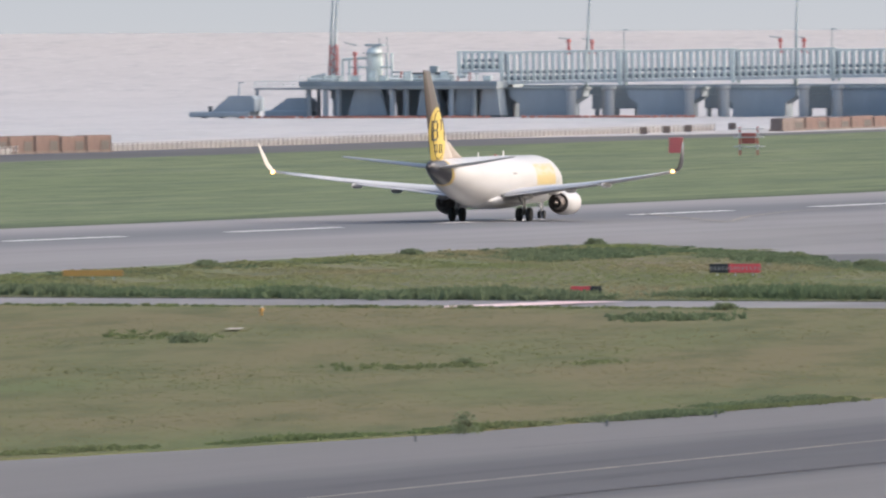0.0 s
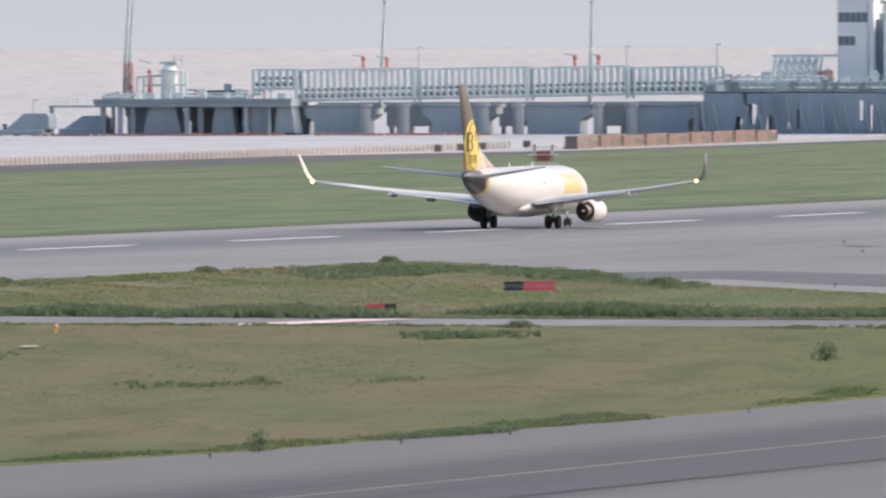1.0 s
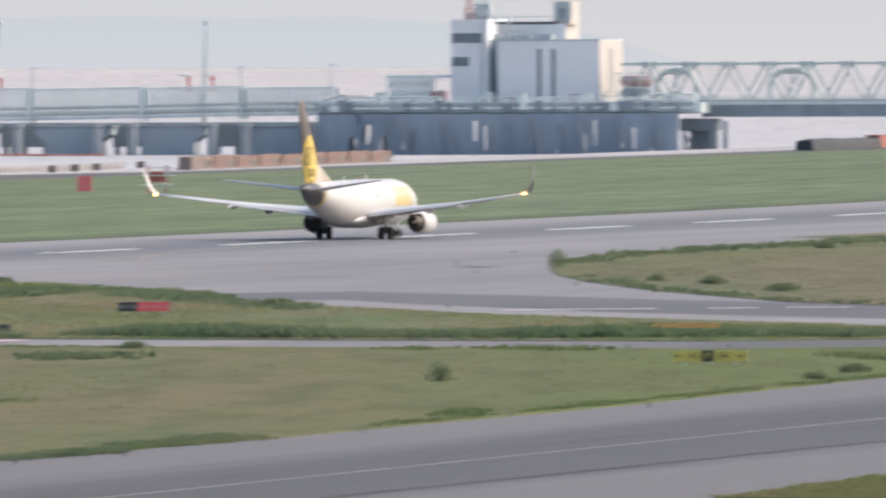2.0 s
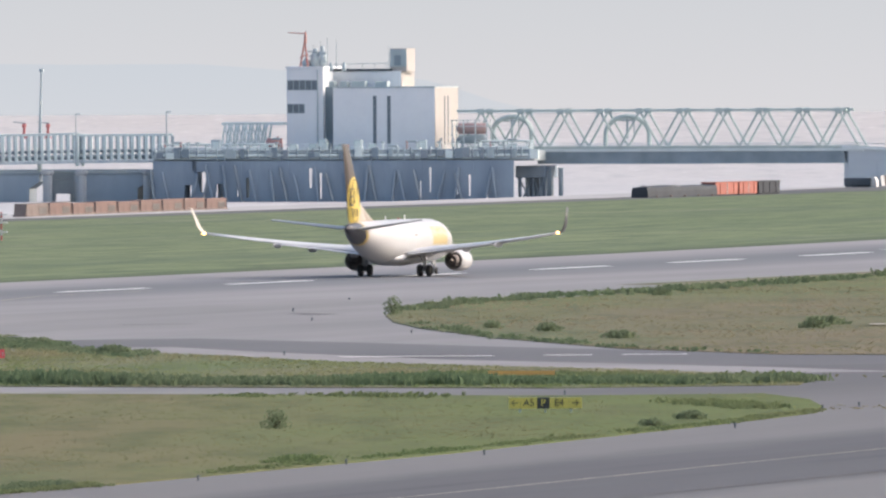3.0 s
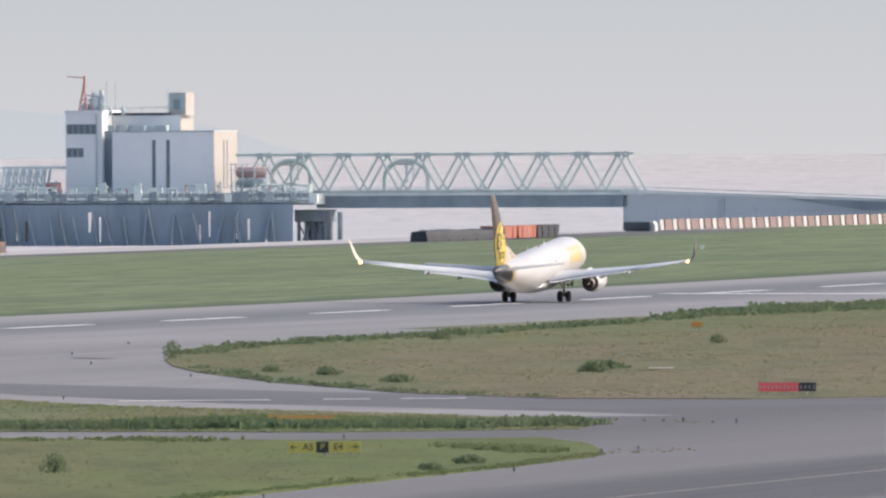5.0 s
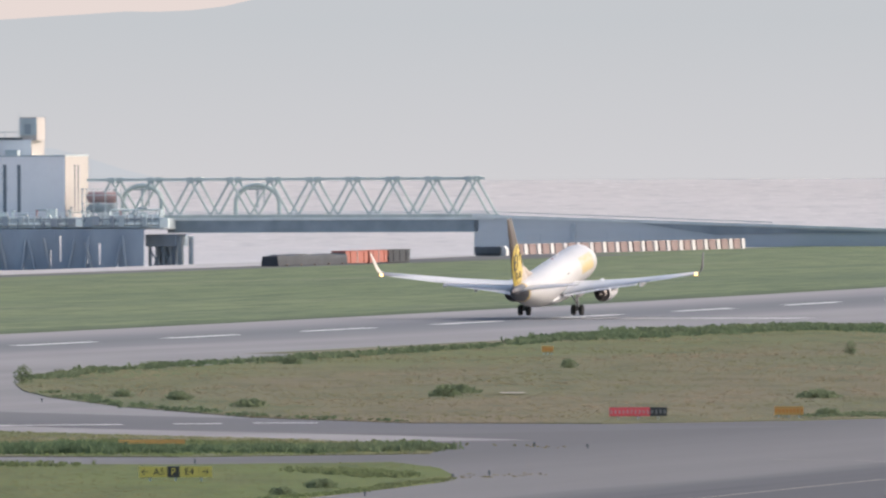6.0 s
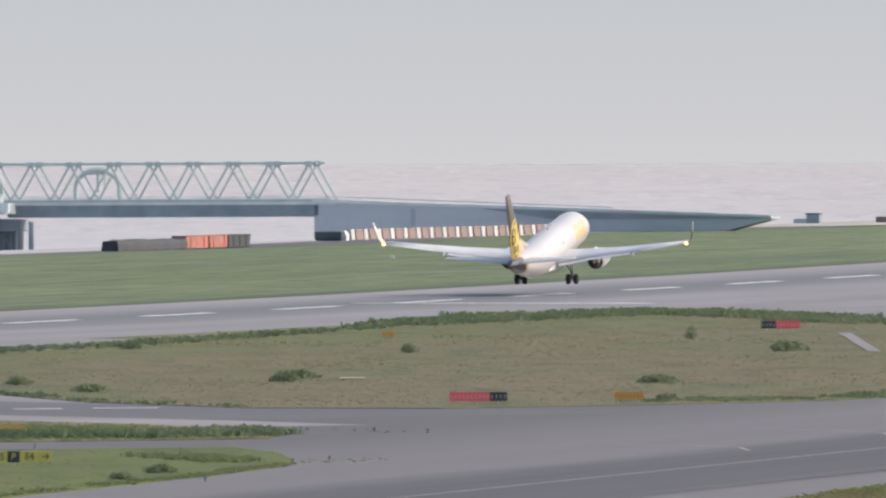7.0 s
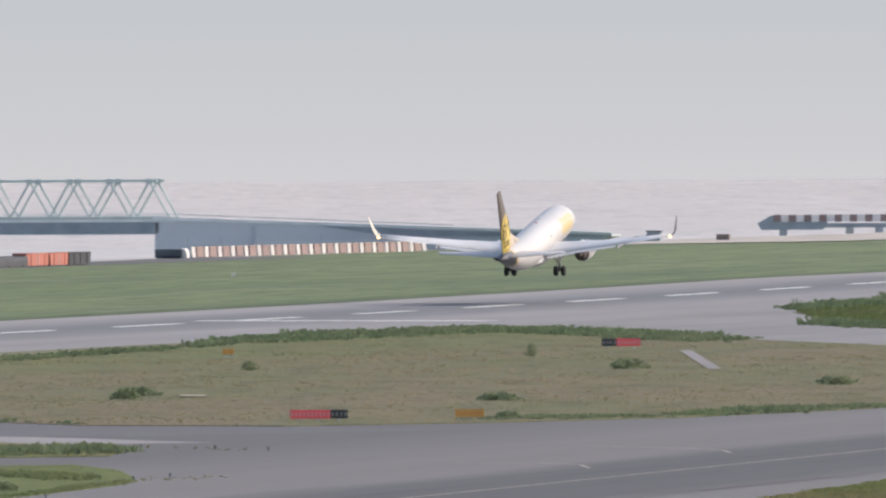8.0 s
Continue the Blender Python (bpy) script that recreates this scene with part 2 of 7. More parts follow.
M_STEEL_GREEN = worn("pale_green_paint", (0.76, 0.82, 0.78), (0.6, 0.66, 0.63), 0.3, 3.0, 0.55)
M_STEEL_GREY = worn("grey_painted_steel", (0.44, 0.5, 0.51), (0.33, 0.38, 0.39), 0.3, 3.0, 0.6)
M_STEEL_BLUE = worn("blue_grey_steel", (0.26, 0.31, 0.345), (0.19, 0.235, 0.26), 0.3, 3.0, 0.6)
M_STEEL_DARK = worn("dark_steel", (0.08, 0.095, 0.11), (0.05, 0.06, 0.07), 0.5, 3.0, 0.6)
M_WALL_WHITE = worn("white_cladding", (0.76, 0.765, 0.77), (0.68, 0.685, 0.695), 0.08, 1.0, 0.7)
# cream of the stair head, also the sun-warmed tint of the white sides
M_WALL_CREAM = worn("cream_render_and_sun_tint", (0.45, 0.415, 0.385), (0.39, 0.36, 0.33), 0.1, 1.0, 0.8)
M_GLASS_DARK = worn("dark_glazing", (0.17, 0.2, 0.225), (0.13, 0.155, 0.175), 0.5, 2.0, 0.25)
M_RED = worn("red_paint", (0.52, 0.15, 0.135), (0.4, 0.13, 0.12), 0.5, 3.0, 0.6)
M_RED_PALE = worn("faded_red_paint", (0.5, 0.25, 0.22), (0.4, 0.2, 0.17), 0.5, 3.0, 0.7)
M_RED_FADED = worn("washed_out_red", (0.5, 0.34, 0.32), (0.42, 0.3, 0.28), 0.5, 3.0, 0.7)
M_RED_BAND = worn("barrier_red", (0.25, 0.185, 0.175), (0.2, 0.16, 0.152), 0.5, 3.0, 0.8)
M_WHITE = worn("white_paint", (0.66, 0.65, 0.63), (0.5, 0.49, 0.48), 0.4, 3.0, 0.6)
M_RUST = worn("rusty_panel", (0.215, 0.145, 0.125), (0.155, 0.112, 0.1), 0.4, 3.0, 0.85)
M_RUST_GREY = worn("grey_brown_panel", (0.22, 0.18, 0.16), (0.16, 0.13, 0.12), 0.4, 3.0, 0.85)
M_ORANGE = worn("orange_paint", (0.62, 0.23, 0.04), (0.5, 0.2, 0.05), 0.5, 3.0, 0.7)
M_ORANGE_RED = worn("orange_red_sheet", (0.38, 0.135, 0.1), (0.32, 0.12, 0.092), 0.5, 3.0, 0.7)
M_SIGN_YELLOW = worn("sign_yellow", (0.6, 0.51, 0.12), (0.52, 0.45, 0.12), 0.6, 3.0, 0.6)
M_SIGN_RED = worn("sign_red", (0.85, 0.11, 0.125), (0.78, 0.11, 0.125), 0.6, 3.0, 0.6)
M_SIGN_BLACK = worn("sign_black", (0.03, 0.03, 0.033), (0.05, 0.05, 0.05), 0.6, 3.0, 0.6)
M_BLACK_TARP = worn("black_sheet", (0.045, 0.05, 0.06), (0.03, 0.033, 0.04), 0.3, 2.0, 0.7)
M_TYRE = worn("tyre_rubber", (0.025, 0.025, 0.027), (0.05, 0.05, 0.05), 2.0, 8.0, 0.85)
M_RIM = worn("wheel_alloy", (0.45, 0.45, 0.46), (0.3, 0.3, 0.31), 2.0, 8.0, 0.4, 0.6)
M_STRUT = worn("gear_strut", (0.5, 0.5, 0.51), (0.25, 0.25, 0.26), 2.0, 8.0, 0.45, 0.3)
M_NAV = lamp_glow("wingtip_lamp", (1.0, 0.58, 0.2), 3.2)
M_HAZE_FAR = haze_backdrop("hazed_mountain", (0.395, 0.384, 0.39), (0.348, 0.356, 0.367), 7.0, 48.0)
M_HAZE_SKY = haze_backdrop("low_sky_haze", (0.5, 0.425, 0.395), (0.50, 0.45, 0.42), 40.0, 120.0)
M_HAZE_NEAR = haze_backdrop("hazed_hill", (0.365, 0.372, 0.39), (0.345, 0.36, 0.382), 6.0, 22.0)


def sea_material():
    m, n, l, b = mat_new("sea_water")
    w1 = noise_node(n, l, 0.02, 5, (1, 0.3, 1), rough=0.6)
    w2 = noise_node(n, l, 0.9, 5, (1, 0.3, 1), rough=0.65)
    w3 = noise_node(n, l, 0.16, 5, (1, 0.3, 1), rough=0.6)
    w4 = noise_node(n, l, 0.34, 4, (1, 0.3, 1), rough=0.6)
    # sky reflection and ripple glints are put into the base colour here
    c = mix_colour(n, l, ramp(n, l, w1, 0.35, 0.7), (0.46, 0.44, 0.432), (0.41, 0.396, 0.39))
    c = mix_colour(n, l, ramp(n, l, w3, 0.5, 0.72), c, (0.345, 0.342, 0.345))
    c = mix_colour(n, l, ramp(n, l, w4, 0.56, 0.74), c, (0.55, 0.528, 0.518))
    l.new(c, b.inputs["Base Color"])
    b.inputs["Roughness"].default_value = 0.4
    b.inputs["IOR"].default_value = 1.33
    b.inputs["Specular IOR Level"].default_value = 0.1
    s = math_node(n, l, "ADD", math_node(n, l, "MULTIPLY", w2, 0.6), math_node(n, l, "MULTIPLY", w3, 0.9))
    bump(n, l, b, s, 0.15, 0.1)
    return m


M_SEA = sea_material()


def livery_fuselage():
    """White, with a black tail cone edged in yellow and a yellow square on each forward side."""
    m, n, l, b = mat_new("fuselage_paint")
    tc = n.new("ShaderNodeTexCoord")
    sp = n.new("ShaderNodeSeparateXYZ")
    l.new(tc.outputs["Object"], sp.inputs[0])
    x, y, z = sp.outputs
    # the tail's edge leans forward with height under the fin
    edge = math_node(n, l, "ADD", y, math_node(n, l, "MULTIPLY", z, 0.55))
    black = math_node(n, l, "LESS_THAN", edge, -12.8)
    yellow = math_node(n, l, "LESS_THAN", edge, -12.4)
    lowtail = math_node(n, l, "GREATER_THAN", math_node(n, l, "MULTIPLY", z, -1.0), -5.15)
    fwd = math_node(n, l, "MULTIPLY", math_node(n, l, "GREATER_THAN", y, 7.6), math_node(n, l, "LESS_THAN", y, 13.4))
    hgt = math_node(n, l, "MULTIPLY", math_node(n, l, "GREATER_THAN", z, 2.9), math_node(n, l, "LESS_THAN", z, 4.6))
    square = math_node(n, l, "MULTIPLY", fwd, hgt)
    lower = math_node(n, l, "LESS_THAN", z, 3.7)
    broken = ramp(n, l, noise_node(n, l, 1.3, 3, (1, 0.5, 2.2)), 0.36, 0.58)
    square = math_node(n, l, "MULTIPLY", square, math_node(n, l, "ADD", 0.3, math_node(n, l, "MULTIPLY", math_node(n, l, "MAXIMUM", lower, broken), 0.55)))
    dirt = ramp(n, l, noise_node(n, l, 0.6, 4, (1, 0.25, 1.5)), 0.4, 0.8)
    c = mix_colour(n, l, dirt, (0.48, 0.468, 0.462), (0.405, 0.395, 0.39))
    c = mix_colour(n, l, square, c, (0.5, 0.37, 0.12))
    c = mix_colour(n, l, yellow, c, (0.52, 0.37, 0.11))
    c = mix_colour(n, l, math_node(n, l, "MULTIPLY", black, lowtail), c, (0.06, 0.06, 0.07))
    l.new(c, b.inputs["Base Color"])
    b.inputs["Roughness"].default_value = 0.35
    return m


def livery_fin():
    """Grey-beige foot, yellow oval, dark brown top."""
    m, n, l, b = mat_new("fin_paint")
    tc = n.new("ShaderNodeTexCoord")
    sp = n.new("ShaderNodeSeparateXYZ")
    l.new(tc.outputs["Object"], sp.inputs[0])
    x, y, z = sp.outputs
    up = math_node(n, l, "ADD", z, math_node(n, l, "MULTIPLY", y, -0.15))
    c = mix_colour(n, l, ramp(n, l, up, 9.2, 9.9), (0.42, 0.36, 0.31), (0.08, 0.065, 0.06))
    # a yellow oval, cut off by the trailing edge
    dy = math_node(n, l, "DIVIDE", math_node(n, l, "ADD", y, 16.45), 2.1)
    dz = math_node(n, l, "DIVIDE", math_node(n, l, "SUBTRACT", z, 7.1), 2.35)
    oval = math_node(n, l, "ADD", math_node(n, l, "MULTIPLY", dy, dy), math_node(n, l, "MULTIPLY", dz, dz))
    c = mix_colour(n, l, math_node(n, l, "LESS_THAN", oval, 1.0), c, (0.56, 0.42, 0.1))
    l.new(c, b.inputs["Base Color"])
    b.inputs["Roughness"].default_value = 0.4
    return m


M_FUSELAGE = livery_fuselage()
M_FIN = livery_fin()
M_AERO_WHITE = worn("aircraft_white", (0.52, 0.51, 0.51), (0.44, 0.432, 0.432), 0.4, 4.0, 0.4)
M_AERO_GREY = worn("wing_grey", (0.6, 0.595, 0.59), (0.5, 0.495, 0.49), 0.4, 4.0, 0.4)
M_AERO_DARK = worn("dark_paint_and_recess_shade", (0.1, 0.085, 0.075), (0.07, 0.06, 0.055), 0.6, 4.0, 0.45)
M_AERO_BLACK = worn("aircraft_black", (0.03, 0.03, 0.03), (0.05, 0.045, 0.04), 0.6, 4.0, 0.4)
M_EXHAUST = worn("burnt_metal", (0.2, 0.175, 0.165), (0.12, 0.105, 0.1), 0.8, 5.0, 0.55, 0.4)


# ---- mesh helpers ----
def part(name, bm, material, parent=None, label="", smooth=False):
    me = bpy.data.meshes.new(name)
    bm.normal_update()
    bm.to_mesh(me)
    bm.free()
    for mt in (material if isinstance(material, (list, tuple)) else (material,)):
        me.materials.append(mt)
    if smooth:
        me.polygons.foreach_set("use_smooth", [True] * len(me.polygons))
    ob = new(name, me)
    if parent:
        ob.parent = parent
    if label:
        ob["label"] = label
    return ob


def thing(name, m, label, category, group="", kind=""):
    e = new(name)
    e.empty_display_size = 0.5
    e.matrix_basis = m
    return tagged(e, label, category, group, kind)


def box(bm, x0, x1, y0, y1, z0, z1, bevel=0.0):
    vs = [bm.verts.new((x, y, z)) for z in (z0, z1) for y in (y0, y1) for x in (x0, x1)]
    fs = [bm.faces.new([vs[i] for i in q]) for q in ((0, 2, 3, 1), (4, 5, 7, 6), (0, 1, 5, 4), (2, 6, 7, 3), (0, 4, 6, 2), (1, 3, 7, 5))]
    if bevel:
        es = list({e for f in fs for e in f.edges})
        bmesh.ops.bevel(bm, geom=es, offset=bevel, segments=1, affect="EDGES")
    return bm


def boxes(*specs, bevel=0.0):
    bm = bmesh.new()
    for s in specs:
        box(bm, *s, bevel=bevel)
    return bm


def prism(bm, outline, axis, a, b):
    """An outline of (p, q) drawn out along an axis from a to b. axis x: (y, z); y: (x, z); z: (x, y)."""
    def at(p, q, k):
        return {"x": (k, p, q), "y": (p, k, q), "z": (p, q, k)}[axis]
    lo = [bm.verts.new(at(p, q, a)) for p, q in outline]
    hi = [bm.verts.new(at(p, q, b)) for p, q in outline]
    n = len(outline)
    bm.faces.new(lo)
    bm.faces.new(hi[::-1])
    for i in range(n):
        bm.faces.new((lo[i], hi[i], hi[(i + 1) % n], lo[(i + 1) % n]))
    bmesh.ops.recalc_face_normals(bm, faces=bm.faces[:])
    return bm


def tube(bm, a, b, r0, r1=None, n=8):
    r1 = r0 if r1 is None else r1
    a, b = Vector(a), Vector(b)
    q = (b - a).to_track_quat("Z", "Y")
    rings = []
    for c, r in ((a, r0), (b, r1)):
        rings.append([bm.verts.new(c + q @ Vector((r * math.cos(2 * math.pi * i / n), r * math.sin(2 * math.pi * i / n), 0))) for i in range(n)])
    for i in range(n):
        bm.faces.new((rings[0][i], rings[0][(i + 1) % n], rings[1][(i + 1) % n], rings[1][i]))
    bm.faces.new(rings[0][::-1])
    bm.faces.new(rings[1])
    return bm


def tubes(*specs):
    bm = bmesh.new()
    for s in specs:
        tube(bm, *s)
    return bm


def lathe(bm, profile, axis="y", centre=(0, 0, 0), n=20, squash=(1, 1)):
    """Rings of (along, radius) about an axis through centre."""
    cx, cy, cz = centre
    rings = []
    for k, r in profile:
        ring = []
        for i in range(n):
            c, s = r * math.cos(2 * math.pi * i / n) * squash[0], r * math.sin(2 * math.pi * i / n) * squash[1]
            ring.append(bm.verts.new({"y": (cx + c, cy + k, cz + s), "x": (cx + k, cy + c, cz + s), "z": (cx + c, cy + s, cz + k)}[axis]))
        rings.append(ring)
    for a, b in zip(rings, rings[1:]):
        for i in range(n):
            bm.faces.new((a[i], a[(i + 1) % n], b[(i + 1) % n], b[i]))
    if profile[0][1] > 0.001:
        bm.faces.new(rings[0][::-1])
    if profile[-1][1] > 0.001:
        bm.faces.new(rings[-1])
    bmesh.ops.recalc_face_normals(bm, faces=bm.faces[:])
    return bm


RUN = pose(7.7, 1910, 0, 0, 0, -HEADING)     # runway space: y along it, x across it


def run(s, n, z=0.0):
    return RUN @ Vector((n, s, z))


def ground_z(x, y):
    """The height of the pavement under a place near the runway."""
    n, s, _ = RUN.inverted() @ Vector((x, y, 0))
    top = 52.0 if s < -494 else 38.0      # where the ground starts to fall away
    if n < -30 or n > top + 9:
        return 0.0
    return elev(s) * (1.0 if n < top else (top + 9 - n) / 9)


def elev(s):
    """The runway sags a little in its middle."""
    return 2.7e-6 * (min(max(s, -560.0), 560.0) + 60.0) ** 2


# ---- the ground ----
def sheet(name, outline, z, material, label, category, thick=0.0, space=RUN, kind="structure"):
    bm = bmesh.new()
    if thick:
        prism(bm, outline, "z", z - thick, z)
    else:
        bm.faces.new([bm.verts.new((x, y, z)) for x, y in outline])
    bmesh.ops.triangulate(bm, faces=bm.faces[:])
    bmesh.ops.recalc_face_normals(bm, faces=bm.faces[:])
    ob = part(name, bm, material)
    ob.matrix_basis = space
    for f in ob.data.polygons:
        if not thick and f.normal.z < 0:
            ob.data.flip_normals()
            break
    return tagged(ob, label, category, kind=kind)


def long_strip(name, n0, n1, s0, s1, z, material, label, category, z1=None, step=30):
    """A strip along the runway that follows its profile; z1: its far side lies at that height over level ground."""
    bm = bmesh.new()
    k = int((s1 - s0) / step)
    rows = []
    for i in range(k + 1):
        s = s0 + (s1 - s0) * i / k
        rows.append((bm.verts.new((n0, s, z + elev(s))), bm.verts.new((n1, s, (z + elev(s)) if z1 is None else z1))))
    for a, b in zip(rows, rows[1:]):
        bm.faces.new((a[0], a[1], b[1], b[0]) if n1 > n0 else (a[1], a[0], b[0], b[1]))
    ob = part(name, bm, material)
    ob.matrix_basis = RUN
    return tagged(ob, label, category, kind="structure")


EDGE = -236.0
sheet("ground", [(EDGE, -3200), (1800, -3200), (1800, 2900), (EDGE, 2900)], 0.0, M_PAVE,
      "worn pale grey airfield pavement of the reclaimed island", "ground", thick=5.0)
long_strip("runway", -14, 14, -2600, 1500, 0.03, M_RUNWAY, "dark grey asphalt runway with rubber streaks", "runway")
long_strip("runway_shoulder", -26, -14, -2600, 1500, 0.03, M_RUNWAY, "paler weathered asphalt shoulder of the runway", "shoulder")
long_strip("runway_shoulder", 14, 38, -2600, 1500, 0.03, M_RUNWAY, "paler weathered asphalt shoulder of the runway", "shoulder")
long_strip("runway_shoulder", 38, 52, -1500, -494, 0.03, M_RUNWAY, "paler weathered asphalt shoulder of the runway", "shoulder")
for n0, s0, s1, mt, lb in ((52, -1500, -494, M_GRASS_MID, "grassy slope beside the runway shoulder"), (38, -494, -190, M_PAVE, "worn pavement falling away from the shoulder"),
                           (38, -190, 40, M_GRASS_MID, "grassy slope beside the runway shoulder"), (38, 40, 1500, M_PAVE, "worn pavement falling away from the shoulder")):
    long_strip("runway_shoulder", n0, n0 + 9, s0, s1, 0.03, mt, lb, "shoulder", z1=0.075 if mt is M_GRASS_MID else 0.006, step=15)
sheet("taxiway", [(205, -2400), (229, -2400), (229, 600), (205, 600)], 0.03, M_PAVE, "grey asphalt taxiway parallel to the runway", "taxiway")
sheet("perimeter_road", [(EDGE + 2, -600), (-206, -600), (-206, 1150), (EDGE + 2, 1150)], 0.03, M_PATROL, "dark patrol road along the sea wall", "road")
bm = bmesh.new()
bm.faces.new([bm.verts.new(v) for v in ((EDGE - 0.3, 1440, 0.09), (EDGE + 14, 1440, 0.09), (EDGE + 14, 2700, 0.09), (EDGE - 0.3, 2700, 0.09))])
bm.faces.new([bm.verts.new(v) for v in ((EDGE + 14, 1440, 0.09), (EDGE + 50, 1500, 0.32), (EDGE + 52, 2700, 0.33), (EDGE + 14, 2700, 0.09))])
sheet("sea_wall_apron", [(EDGE + 0.3, 480), (EDGE + 20, 560), (EDGE + 19, 900), (EDGE + 4, 1180), (EDGE + 0.3, 1180)], 0.045, M_COPING_PALE, "pale concrete apron behind the sea wall", "sea wall")
coping = tagged(part("sea_wall_coping", bm, M_COPING), "pale sandy coping of the sea wall", "sea wall", kind="structure")
coping.matrix_basis = RUN


def sea():
    bm = bmesh.new()
    rs = (1300, 2000, 2600, 3000, 3400, 3700, 3950, 4100, 4250, 4400, 4500)
    rows = []
    for r in rs:
        lift = max(0.0, (r - 3950) / 550)
        z = -3.5 + 11.9 * lift
        rows.append([bm.verts.new((r * math.sin(radians(a)), r * math.cos(radians(a)), z)) for a in range(-44, 45, 2)])
    for p, q in zip(rows, rows[1:]):
        for i in range(len(p) - 1):
            bm.faces.new((p[i], p[i + 1], q[i + 1], q[i]))
    bmesh.ops.recalc_face_normals(bm, faces=bm.faces[:])
    ob = part("water", bm, M_SEA, smooth=True)
    if ob.data.polygons[0].normal.z < 0:
        ob.data.flip_normals()
    return tagged(ob, "calm pale grey sea reaching the hazy horizon", "sea", kind="structure")


sea()


def ridge(name, r, heights, material, label, rough):
    """A far ridge; heights are (degrees, metres) knots, smoothly joined."""
    bm = bmesh.new()
    lo, hi = [], []
    for i in range(481):
        a = -24 + i * 0.1
        for (a0, h0), (a1, h1) in zip(heights, heights[1:]):
            if a0 <= a <= a1:
                k = (a - a0) / (a1 - a0)
                h = h0 + (h1 - h0) * k * k * (3 - 2 * k)
        h += rough * noise.fractal(Vector((a * 2.2, r * 0.01, 0)), 1.0, 2.0, 5)
        x, y = r * math.sin(radians(a)), r * math.cos(radians(a))
        lo.append(bm.verts.new((x, y, -12)))
        hi.append(bm.verts.new((x, y, h)))
    for i in range(480):
        bm.faces.new((lo[i], lo[i + 1], hi[i + 1], hi[i]))
    return tagged(part(name, bm, material), label, "mountain", kind="structure")


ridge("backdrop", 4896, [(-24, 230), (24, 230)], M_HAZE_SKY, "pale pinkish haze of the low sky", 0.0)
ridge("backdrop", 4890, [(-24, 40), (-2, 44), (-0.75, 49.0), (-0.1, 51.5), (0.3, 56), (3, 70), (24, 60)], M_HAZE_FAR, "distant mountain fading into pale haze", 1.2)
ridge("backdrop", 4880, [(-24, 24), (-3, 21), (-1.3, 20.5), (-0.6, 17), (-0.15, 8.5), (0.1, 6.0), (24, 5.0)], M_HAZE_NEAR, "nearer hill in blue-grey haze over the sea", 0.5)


# ---- markings ----
def strip(name, pts, width, z, material, label, space=RUN):
    """A painted line along points."""
    bm = bmesh.new()
    left, right = [], []
    for i, p in enumerate(pts):
        a, b = Vector(pts[max(i - 1, 0)]), Vector(pts[min(i + 1, len(pts) - 1)])
        d = (b - a).normalized()
        w = Vector((-d.y, d.x)) * width / 2
        h = z + (ground_z(*p) if space is not RUN else 0.0)
        left.append(bm.verts.new((p[0] + w.x, p[1] + w.y, h)))
        right.append(bm.verts.new((p[0] - w.x, p[1] - w.y, h)))
    for i in range(len(pts) - 1):
        bm.faces.new((right[i], right[i + 1], left[i + 1], left[i]))
    ob = part(name, bm, material)
    ob.matrix_basis = space
    return tagged(ob, label, "marking", kind="structure")


for i in range(-10, 14):
    long_strip("centre_line_stripe", -0.7, 0.7, i * 60, i * 60 + 31, 0.05, M_WHITE_LINE, "white painted runway centre line stripe", "marking", step=15)
M_TRACK = worn("rubber_track", (0.08, 0.08, 0.085), (0.104, 0.104, 0.108), 0.25, 1.5, 0.85, stretch=(1, 0.08, 1))
for off, wd in ((-3.6, 1.3), (3.4, 1.5)):
    strip("wheel_track", [(217.5 + off - 0.012 * (s + 900), s) for s in range(-1500, -520, 40)], wd, 0.038 + 0.001 * abs(off), M_TRACK, "dark rubber wheel track along the taxiway")
strip("taxiway_centre_line", [(217.5 + 0.012 * (s + 900) * -1, s) for s in range(-1500, -560, 40)], 0.35, 0.045, M_YELLOW_LINE, "faded pale yellow taxiway centre line")


# ---- grass ----
def inside(poly, x, y):
    res = np.zeros(len(x), bool)
    j = len(poly) - 1
    for i in range(len(poly)):
        xi, yi, xj, yj = *poly[i], *poly[j]
        c = ((yi > y) != (yj > y)) & (x < (xj - xi) * (y - yi) / (yj - yi + 1e-9) + xi)
        res ^= c
        j = i
    return res


